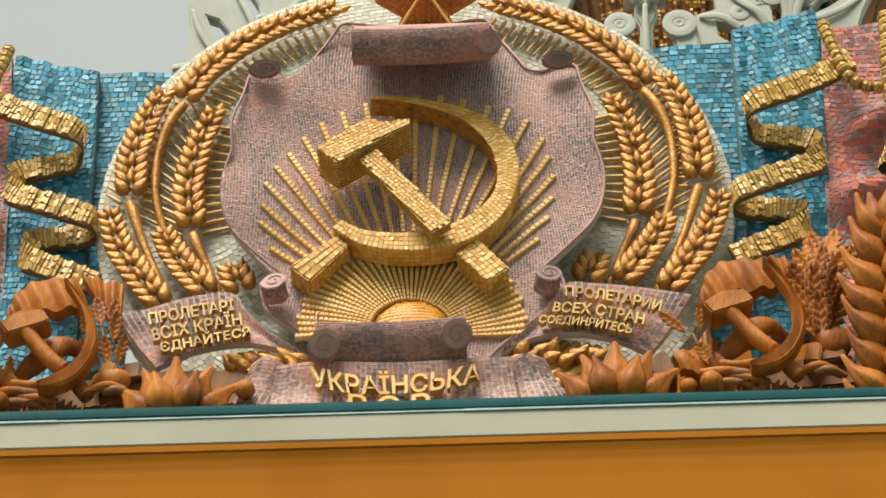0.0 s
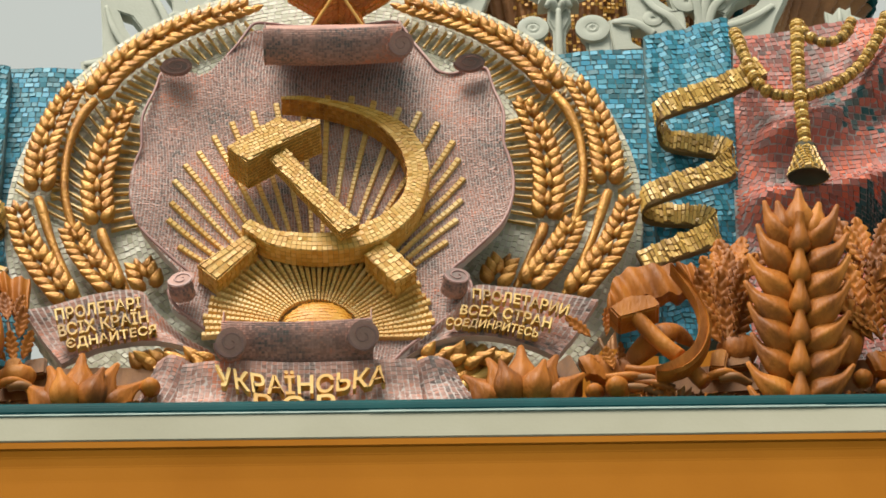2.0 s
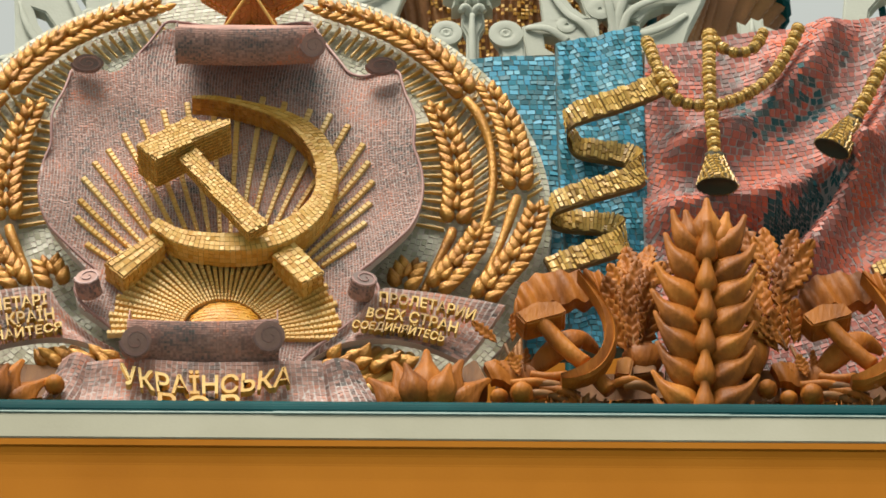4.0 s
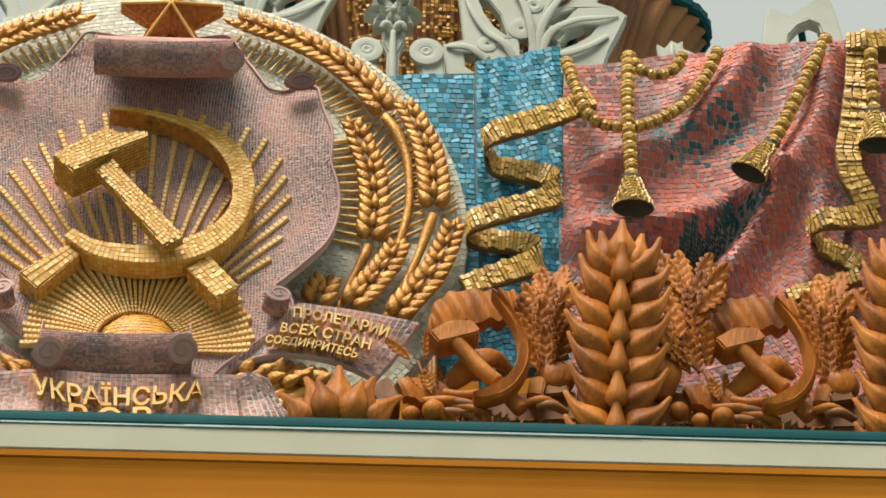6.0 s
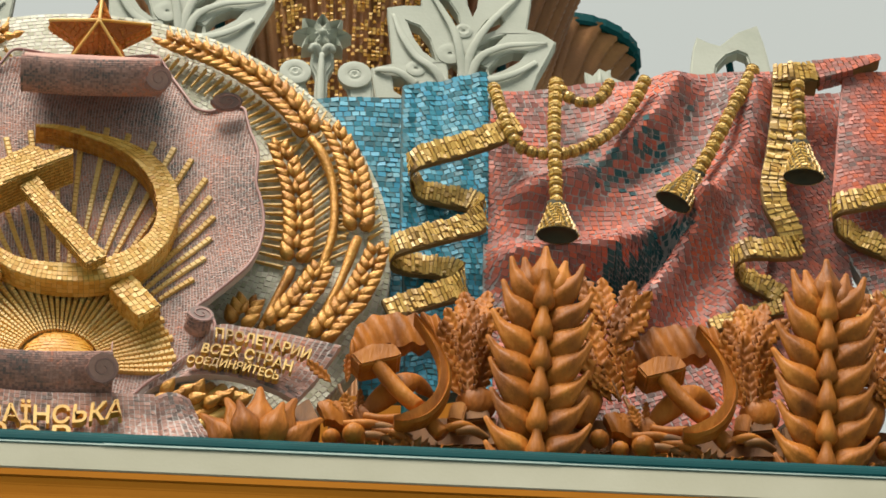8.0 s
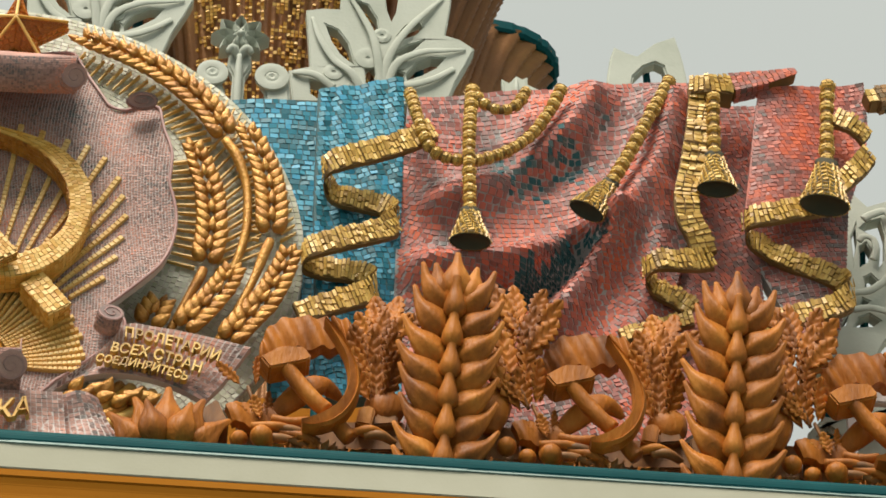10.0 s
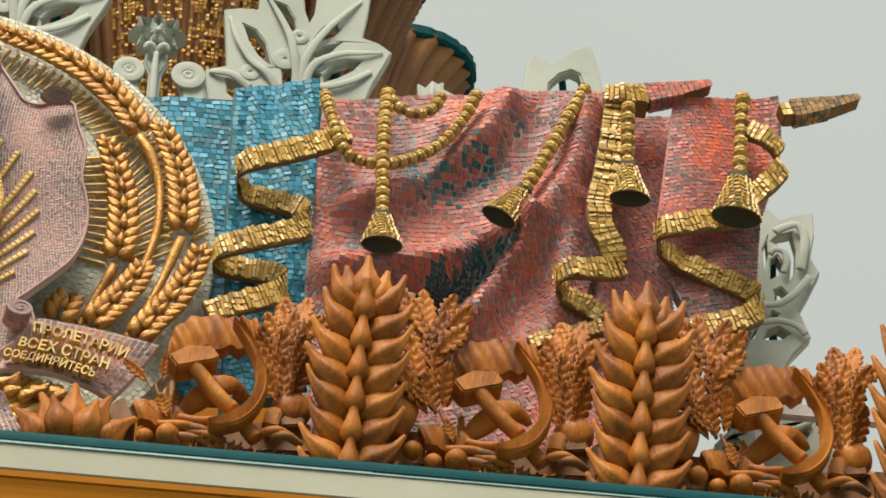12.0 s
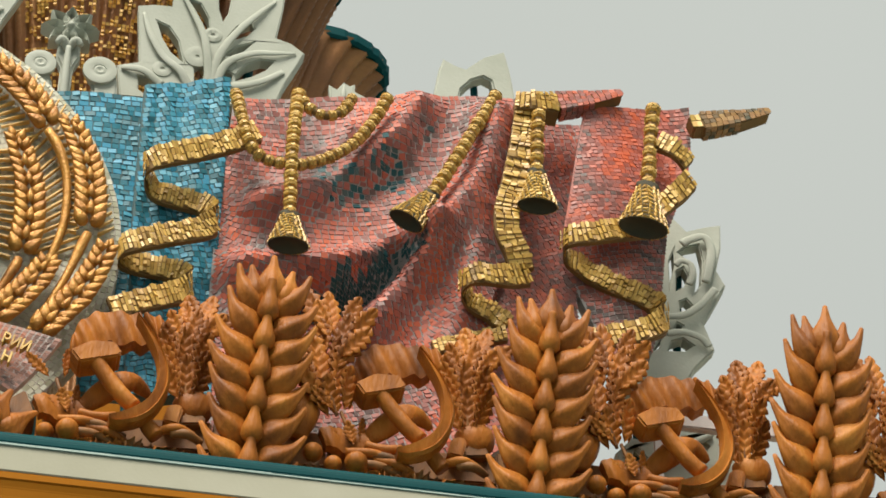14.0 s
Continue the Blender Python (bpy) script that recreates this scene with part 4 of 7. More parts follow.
def red_h(x, z):
    x = fold_x(x)
    h = -0.14 + 0.16 * ridge(FOLD_A, x, z, 0.13) + 0.22 * ridge(FOLD_B, x, z, 0.15) + 0.18 * ridge(FOLD_C, x, z, 0.12)
    h = h - 0.44 * ridge(HOLLOW, x, z, 0.105) - 0.10 * ridge(HOLLOW_B, x, z, 0.12) + 0.08 * ridge(FOLD_D, x, z, 0.1) + 0.05 * ridge(FOLD_E, x, z, 0.1)
    return h + 0.012 * np.sin(x * 7 + z * 4)


def panel_h(x, z):
    x = fold_x(x)
    return -0.04 + 0.05 * np.sin((x - 3.8) * 5.5) + 0.01 * np.sin(z * 5)


def dark_h(x, z):
    return -0.22 + 0.02 * np.sin(fold_x(x) * 9)


def banner(name, label, height, left, right, mat, tile, flip, thick=0.1, singles=0, near=None, grout=None, sag=0.0, ob=None, deep=None, lower=0.0):
    """A hanging mosaic cloth between two side lines of (x, z), top first; courses sag with the cloth."""
    ob = ob or thing(name, label, "banner", "mosaic banners beside the emblem")
    n, m = 110, 90
    l, r = curve_pts(left, n) - [0, lower], curve_pts(right, n) - [0, lower]
    s = np.linspace(0, 1, m)
    g = l[:, None] + (r - l)[:, None] * s[None, :, None]
    if flip:
        g[..., 0] = 2 * XC - g[..., 0]
    grid_solid("cloth", np.stack([g[..., 0], 0.0025 - height(g[..., 0], g[..., 1]), g[..., 1]], 2), thick, grout or GROUT, ob, "mortar bed of the mosaic")
    w, h = tile
    rg = np.random.RandomState(m)
    X, Z, HW, HH, A = [], [], [], [], []
    length = np.sum(np.linalg.norm(np.diff((l + r) / 2, axis=0), axis=1))
    rows = int(length / h)
    for i in range(rows):
        q = (i + 0.5) / rows * (n - 1)
        j = min(int(q), n - 2)
        a, b = l[j] + (l[j + 1] - l[j]) * (q - j), r[j] + (r[j + 1] - r[j]) * (q - j)
        L = np.linalg.norm(b - a)
        pos = rg.uniform(0, w * 0.4)
        v = (i + 0.5) / rows
        drop, grow = sag * min(1.0, v / 0.6), 1 + (sag / 0.6 / length if v < 0.6 else 0.0)
        while pos < L:
            ww = min(w * rg.uniform(0.65, 1.35), L - pos)
            c = a + (b - a) * (pos + ww / 2) / L
            u = ((pos + ww / 2) / L) ** 0.7
            fall, slope = drop * 4 * u * (1 - u), drop * 4 * (1 - 2 * u) * 0.7 * u ** (-0.3 / 0.7) / L
            pos += ww
            if c[1] - fall < l[-1][1]:
                continue
            X.append(c[0]); Z.append(c[1] - fall + rg.normal(0, h * 0.04)); HW.append(ww / 2); HH.append(h / 2 * (1 + (grow - 1) * 4 * u * (1 - u))); A.append(math.atan2(b[1] - a[1], b[0] - a[0]) - math.atan(slope))
    X, Z, HW, HH, A = [np.array(k) for k in (X, Z, HW, HH, A)]
    if flip:
        X, A = 2 * XC - X, -A
    # darker pieces gather where deep says, deepening the hollows' shade by colour
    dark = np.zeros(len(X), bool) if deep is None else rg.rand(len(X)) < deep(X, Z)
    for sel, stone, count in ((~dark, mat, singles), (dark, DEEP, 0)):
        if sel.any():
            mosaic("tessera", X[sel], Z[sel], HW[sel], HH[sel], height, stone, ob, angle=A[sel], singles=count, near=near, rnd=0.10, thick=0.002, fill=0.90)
    return ob


BL_L, BL_S = [(0.558, 19.569), (0.663, 18.930), (0.746, 18.349), (0.835, 17.691), (0.872, 17.054)], [(1.149, 19.610), (1.138, 18.962), (1.142, 18.374), (1.161, 17.712), (1.172, 17.071)]
BR_L, BR_R = [(1.118, 19.613), (1.112, 18.895), (1.116, 18.310), (1.142, 17.651), (1.147, 17.012)], [(1.682, 19.817), (1.685, 19.284), (1.671, 18.346), (1.680, 17.684), (1.690, 17.090)]
TOP_L, TOP_R = [(1.710, 19.629), (1.670, 18.944), (1.642, 18.304), (1.631, 17.410), (1.649, 16.694)], [(3.656, 19.968), (3.634, 19.274), (3.538, 18.611), (3.355, 17.676), (3.357, 16.857)]
MID_L, MID_R = [(3.655, 19.806), (3.558, 19.200), (3.482, 18.592), (3.337, 17.756), (3.340, 16.844)], [(4.118, 19.886), (4.051, 19.283), (4.005, 18.676), (4.030, 17.863), (4.061, 17.495)]
END_L, END_R = [(4.031, 19.804), (3.978, 19.448), (3.927, 19.038), (3.889, 18.737)], [(4.763, 20.019), (4.759, 19.566), (4.693, 19.228), (4.599, 18.907)]
LOW_L, LOW_R = [(3.950, 18.826), (3.982, 18.488), (4.124, 18.078), (4.119, 17.840)], [(4.619, 18.985), (4.581, 18.584), (4.538, 18.142), (4.488, 17.921)]
for flip in (False, True):
    sgl = 0 if flip else 260
    blue = banner("blue_banner", "blue mosaic banner hanging in soft vertical folds", blue_h, BR_L, BR_R, BLUE, (0.044, 0.044), flip, singles=sgl, near=(1.5, 0, 19.2), grout=GROUT_DARK, lower=0.2 if flip else 0.0)
    banner("blue_banner", "", back_h, BL_L, BL_S, BLUE, (0.053, 0.044), flip, grout=GROUT_DARK, ob=blue, lower=0.1 if flip else 0.0)
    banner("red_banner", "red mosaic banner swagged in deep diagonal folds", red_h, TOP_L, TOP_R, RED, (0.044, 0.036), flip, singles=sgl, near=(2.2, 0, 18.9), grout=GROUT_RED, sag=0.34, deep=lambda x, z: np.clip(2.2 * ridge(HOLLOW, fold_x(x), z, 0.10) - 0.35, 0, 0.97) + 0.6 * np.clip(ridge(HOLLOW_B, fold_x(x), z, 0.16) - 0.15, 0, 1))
    if not flip:
        banner("red_banner", "dark recessed fold of the red mosaic banner", dark_h, MID_L, MID_R, RED, (0.044, 0.036), flip, grout=GROUT_RED)
        banner("red_banner", "upright red mosaic banner panel with gold hem", panel_h, END_L, END_R, RED, (0.042, 0.035), flip, thick=0.04, singles=120, near=(4.2, 0, 18.8), grout=RED)
        banner("red_banner", "lower recessed fold of the red mosaic banner end", dark_h, LOW_L, LOW_R, RED, (0.044, 0.036), flip, grout=GROUT_RED)


# gold fringed hems
HEM = [(1.856, 19.170, 0.06), (1.677, 19.031, 0.08), (1.460, 18.888, 0.12), (1.264, 18.778, 0.15), (1.181, 18.724, 0.14), (1.163, 18.696, 0.06), (1.227, 18.641, -0.03), (1.398, 18.609, -0.05), (1.552, 18.576, -0.05), (1.617, 18.483, -0.01), (1.622, 18.354, 0.06), (1.523, 18.226, 0.11), (1.305, 18.120, 0.13), (1.118, 18.029, 0.14), (1.047, 17.996, 0.1), (1.055, 17.983, 0.03), (1.171, 17.998, -0.03), (1.332, 17.994, -0.04), (1.454, 17.958, -0.03), (1.491, 17.854, 0.01), (1.449, 17.738, 0.06), (1.268, 17.620, 0.1), (1.014, 17.484, 0.11)]


def hem(path, width, label, flip, singles=0, tile=0.03, **more):
    ob = thing("gold_hem", label, "fringe", "gold mosaic hems of the banners")
    band("fringe", mirror(path) if flip else path, width, GROUT_GOLD, ob, "", 0.035, tile=tile, rows=3, singles=singles, **more)
    return ob


hem(HEM, 0.165, "gold mosaic fringe falling in zigzag folds on the blue banner", False, 120, n=220, tile=0.024)
hem([(x, z - 0.07, o) for x, z, o in HEM], 0.165, "gold mosaic fringe falling in zigzag folds on the blue banner", True, n=220, tile=0.024)


def solid_ring(name, outer, inner, d0, d1, mat, parent, label="", crown=0.03):
    """A frame between two outlines of (x, z) with as many points, its face raised towards the middle of the bar."""
    o, i = np.array(outer, float), np.array(inner, float)
    mid = (o + i) / 2
    rings = [(o, d0), (o, d1), (mid, d1 + crown), (i, d1), (i, d0)]
    n, v, f = len(o), [], []
    for p, d in rings:
        v += [(x, -d, z) for x, z in p]
    for k in range(5):
        a, b = k * n, ((k + 1) % 5) * n
        for j in range(n):
            q = (j + 1) % n
            f.append((a + j, a + q, b + q, b + j))
    me = mesh_of(name, v, f, mat, True)
    bm = bmesh.new(); bm.from_mesh(me); bmesh.ops.recalc_face_normals(bm, faces=bm.faces); bm.to_mesh(me); bm.free()
    me.set_sharp_from_angle(angle=radians(35))
    return put(name, me, parent, label)


# mauve ribbons with gold letters
def ribbon(name, top, bottom, out, bulge, label, n=50, mat=None, curl=0.03):
    t, b = curve_pts([(x, z) for x, z in top], n), curve_pts([(x, z) for x, z in bottom], n)
    s = np.linspace(0, 1, 12)
    w = np.linspace(0, 1, n)
    g = t[:, None] + (b - t)[:, None] * s[None, :, None]
    d = out + bulge * np.sin(math.pi * w)[:, None] + curl * np.cos(2 * math.pi * s)[None, :] * 0.5
    grid_solid(name, np.stack([g[..., 0], -d, g[..., 1]], 2), 0.05, GROUT, emblem, label)
    rg = np.random.RandomState(n)
    c, u, v, nr = [], [], [], []
    run = np.sum(np.linalg.norm(np.diff((t + b) / 2, axis=0), axis=1))
    cols = int(run / 0.032)
    for i in range(cols):
        q = (i + 0.5) / cols * (n - 1)
        j = min(int(q), n - 2)
        f = q - j
        a0, a1 = t[j] * (1 - f) + t[j + 1] * f, b[j] * (1 - f) + b[j + 1] * f
        L = np.linalg.norm(a1 - a0)
        rows = max(1, int(L / 0.026))
        for k in range(rows):
            e = (k + 0.5) / rows
            p = a0 + (a1 - a0) * e
            dd = out + bulge * math.sin(math.pi * q / (n - 1)) + curl * math.cos(2 * math.pi * e) * 0.5
            dn = bulge * math.cos(math.pi * q / (n - 1)) * math.pi / run
            along = (t[j + 1] - t[j]) * (1 - e) + (b[j + 1] - b[j]) * e
            along = along / np.linalg.norm(along)
            dv = (a1 - a0) / L
            de = -curl * math.sin(2 * math.pi * e) * math.pi / L
            c.append((p[0], -dd, p[1])); U = np.array((along[0], -dn, along[1])); V = np.array((dv[0], -de, dv[1]))
            nn = np.cross(U, V)
            nr.append(nn if nn[1] < 0 else -nn); u.append(U * 0.0148); v.append(V * L / rows * 0.47)
    tesserae("mauve_tessera", c, u, v, nr, MAUVE, emblem, thick=0.0015, rnd=0.08)


def lettering(words, top, bottom, out, deep, mat, label):
    """Raised words set between a line of (x, z) along their tops and one along their feet."""
    cu = bpy.data.curves.new("words", "FONT")
    cu.body, cu.extrude, cu.offset, cu.bevel_depth = words, 0.5, 0.016, 0.0
    tmp = bpy.data.objects.new("words", cu)
    me = bpy.data.meshes.new_from_object(tmp)
    bpy.data.objects.remove(tmp)
    co = np.array([v.co for v in me.vertices])
    lo, hi = co.min(0), co.max(0)
    q = (co - lo) / (hi - lo)
    # capitals fill the height; a diaeresis stands above it
    cap = 0.72 if any(k in words for k in "ЇЙ") else 1.0
    m = 60
    t, b = curve_pts(top, m), curve_pts(bottom, m)
    s = np.linspace(0, 1, m)
    T = np.stack([np.interp(q[:, 0], s, t[:, k]) for k in (0, 1)], 1)
    B = np.stack([np.interp(q[:, 0], s, b[:, k]) for k in (0, 1)], 1)
    p = B + (T - B) * (q[:, 1:2] / cap)
    for v, a, dd in zip(me.vertices, p, q[:, 2]):
        v.co = (a[0], -(out + deep * dd), a[1])
    me.materials.clear()
    me.materials.append(mat)
    bm = bmesh.new(); bm.from_mesh(me); bmesh.ops.recalc_face_normals(bm, faces=bm.faces); bm.to_mesh(me); bm.free()
    put("lettering", me, emblem, label)


ribbon("motto_ribbon", [(-0.466, 16.580), (-0.353, 16.681), (-0.233, 16.799), (-0.121, 16.946), (-0.016, 17.089), (0.148, 17.083), (0.319, 17.067), (0.523, 17.042), (0.733, 17.011)], [(-0.466, 16.545), (-0.354, 16.619), (-0.235, 16.672), (-0.116, 16.694), (0.003, 16.698), (0.121, 16.685), (0.239, 16.658), (0.356, 16.619), (0.472, 16.562)], 0.3, 0.05, "mauve mosaic ribbon with a motto in gold letters")
ribbon("motto_ribbon", [(-2.748, 16.984), (-2.594, 16.996), (-2.424, 17.039), (-2.254, 17.077), (-2.040, 17.082), (-1.939, 16.931), (-1.833, 16.807), (-1.729, 16.715), (-1.574, 16.621)], [(-2.488, 16.559), (-2.405, 16.596), (-2.271, 16.648), (-2.136, 16.673), (-2.000, 16.690), (-1.881, 16.686), (-1.761, 16.655), (-1.658, 16.616), (-1.563, 16.586)], 0.3, 0.05, "mauve mosaic ribbon with a motto in gold letters")
ribbon("name_ribbon", [(-1.746, 16.378), (-1.572, 16.389), (-1.371, 16.373), (-1.103, 16.345), (-0.836, 16.353), (-0.602, 16.378), (-0.368, 16.404)], [(-1.796, 16.005), (-1.563, 15.988), (-1.364, 15.972), (-1.100, 15.954), (-0.835, 15.953), (-0.604, 15.970), (-0.313, 15.993)], 0.5, 0.05, "mauve mosaic ribbon with the name in gold letters")
ribbon("ribbon_end", [(-1.902, 16.466), (-1.816, 16.498), (-1.696, 16.450)], [(-2.039, 16.119), (-1.940, 16.158), (-1.804, 16.090)], 0.42, 0.03, "folded end of the mauve ribbon")
ribbon("ribbon_end", [(-0.376, 16.444), (-0.269, 16.466), (-0.162, 16.444)], [(-0.324, 16.078), (-0.191, 16.116), (-0.008, 16.122)], 0.42, 0.03, "folded end of the mauve ribbon")
GL = "raised gold mosaic letters"
lettering("ПРОЛЕТАРИИ", [(-0.027, 17.029), (0.273, 16.975), (0.557, 16.890)], [(-0.027, 16.945), (0.265, 16.891), (0.535, 16.802)], 0.372, 0.045, GOLD_TRIM, GL)
lettering("BСЕХ СТРАН", [(-0.092, 16.905), (0.170, 16.873), (0.450, 16.789)], [(-0.109, 16.825), (0.162, 16.785), (0.432, 16.701)], 0.372, 0.045, GOLD_TRIM, GL)
lettering("СОЕДИНЯЙТЕСЬ", [(-0.183, 16.794), (0.101, 16.763), (0.371, 16.692)], [(-0.197, 16.728), (0.087, 16.693), (0.350, 16.622)], 0.372, 0.045, GOLD_TRIM, GL)
lettering("ПРОЛЕТАРІ", [(-2.545, 16.904), (-2.274, 16.960), (-2.030, 16.993)], [(-2.526, 16.811), (-2.263, 16.862), (-2.020, 16.909)], 0.372, 0.045, GOLD_TRIM, GL)
lettering("BСІХ КРАЇН", [(-2.518, 16.775), (-2.248, 16.830), (-1.981, 16.877)], [(-2.499, 16.683), (-2.238, 16.742), (-1.968, 16.788)], 0.372, 0.045, GOLD_TRIM, GL)
lettering("ЄДНАЙТЕСЯ", [(-2.461, 16.660), (-2.202, 16.710), (-1.926, 16.765)], [(-2.447, 16.581), (-2.186, 16.631), (-1.917, 16.694)], 0.372, 0.045, GOLD_TRIM, GL)
lettering("УКРАЇНСЬКА", [(-1.544, 16.288), (-1.297, 16.215), (-1.047, 16.197), (-0.799, 16.218), (-0.533, 16.276)], [(-1.521, 16.142), (-1.282, 16.079), (-1.040, 16.070), (-0.792, 16.090), (-0.547, 16.140)], 0.56, 0.05, GOLD, GL)
lettering("Р.С.Р.", [(-1.315, 16.084), (-1.056, 16.058), (-0.792, 16.082)], [(-1.313, 15.924), (-1.055, 15.898), (-0.792, 15.922)], 0.56, 0.05, GOLD, GL)

# the star
star = thing("star", "faceted orange gold mosaic star over the emblem", "star")
SCX, SCZ = [(-0.866, 19.545)][0]
SR, BACK = 0.345, radians(-2)


def star_at(x, z, o):
    """A place on the star, which leans back a little: across, up and out of its plane."""
    return (SCX + x, -0.3 - o * math.cos(BACK) + z * math.sin(BACK), SCZ + z * math.cos(BACK) + o * math.sin(BACK))


AMBER = material("amber_smalti", [(0.0, (0.30, 0.08, 0.012)), (0.4, (0.52, 0.165, 0.02)), (0.75, (0.66, 0.26, 0.035)), (1.0, (0.76, 0.42, 0.10))], 0.4, 0.1, 4, 70, 0.3, 0.7)
rim = [((SR if k % 2 == 0 else SR * 0.40) * math.sin(math.pi * k / 5), (SR if k % 2 == 0 else SR * 0.40) * math.cos(math.pi * k / 5)) for k in range(10)]
v = [star_at(x, z, -0.10) for x, z in rim] + [star_at(x, z, 0.0) for x, z in rim] + [star_at(0, 0, 0.14)]
f = [(k, (k + 1) % 10, 10 + (k + 1) % 10, 10 + k) for k in range(10)] + [(10 + k, 10 + (k + 1) % 10, 20) for k in range(10)] + [tuple(range(10))[::-1]]
me = mesh_of("body", v, f, AMBER)
bm = bmesh.new(); bm.from_mesh(me); bmesh.ops.recalc_face_normals(bm, faces=bm.faces); bm.to_mesh(me); bm.free()
put("body", me, star)
mid = np.array(star_at(0, 0, 0.143))
for k in range(10):
    (x0, z0), (x1, z1) = rim[k], rim[(k + 1) % 10]
    a, b = np.array(star_at(x0, z0, 0.003)), np.array(star_at(x1, z1, 0.003))
    quad_tiles(a, b, b + (mid - b) * 0.97, a + (mid - a) * 0.97, 0.045, 0.04, AMBER, star, singles=6)
    quad_tiles(np.array(star_at(x0 * 1.01, z0 * 1.01, -0.09)), np.array(star_at(x1 * 1.01, z1 * 1.01, -0.09)), np.array(star_at(x1 * 1.01, z1 * 1.01, 0)), np.array(star_at(x0 * 1.01, z0 * 1.01, 0)), 0.045, 0.05, GOLD, star)
for k in range(0, 10, 2):
    x0, z0 = rim[k]
    tube("edge_strip", [star_at(x0, z0, 0.008), star_at(x0 / 2, z0 / 2, 0.078), star_at(0, 0, 0.148)], [0.011] * 3, GOLD, star, "gold edging strip", seg=6, world=True)
tube("mount", [(SCX, SCZ - 0.25, -0.1), (SCX, SCZ - 0.12, 0.0), (SCX, SCZ - 0.05, 0.22)], [0.05, 0.05, 0.05], AMBER, star, "bracket behind the star")


# ---- cords, tassels, hems and spear heads on the red banners ----
def lathe(name, profile, mat, seg=14):
    """A turned unit piece about z from (radius, z) points."""
    v = [(r * math.cos(2 * math.pi * j / seg), r * math.sin(2 * math.pi * j / seg), z) for r, z in profile for j in range(seg)]
    n = len(profile)
    f = [(i * seg + j, i * seg + (j + 1) % seg, (i + 1) * seg + (j + 1) % seg, (i + 1) * seg + j) for i in range(n - 1) for j in range(seg)]
    f += [tuple(range(seg))[::-1], tuple((n - 1) * seg + j for j in range(seg))]
    return mesh_of(name, v, f, mat, True)


def bead_mesh(seed):
    """A turned bead whose face is set with separate small pieces, two ranks deep."""
    rg = np.random.RandomState(seed)
    prof = [(0.55, -0.5), (0.92, -0.34), (1.0, -0.05), (0.97, 0.1), (0.9, 0.34), (0.5, 0.5)]
    v, f = [], []
    seg = 9
    for i in range(5):
        for j in range(seg):
            q = [2 * math.pi * (j + e + 0.3 * (i % 2)) / seg for e in (0.04, 0.96)]
            (r0, z0), (r1, z1) = prof[i], prof[i + 1]
            g = rg.uniform(0.95, 1.1)
            k = len(v)
            v += [(r0 * g * math.cos(q[0]), r0 * g * math.sin(q[0]), z0 + 0.02), (r0 * g * math.cos(q[1]), r0 * g * math.sin(q[1]), z0 + 0.02), (r1 * g * math.cos(q[1]), r1 * g * math.sin(q[1]), z1 - 0.02), (r1 * g * math.cos(q[0]), r1 * g * math.sin(q[0]), z1 - 0.02)]
            v += [(x * 0.6, y * 0.6, z * 0.8) for x, y, z in v[-4:]]
            f += [(k, k + 1, k + 2, k + 3)] + [(k + 4 + a, k + 4 + (a + 1) % 4, k + (a + 1) % 4, k + a) for a in range(4)]
    return mesh_of("bead", v, f, GOLD_TRIM)


BEADS = [bead_mesh(k) for k in range(4)]


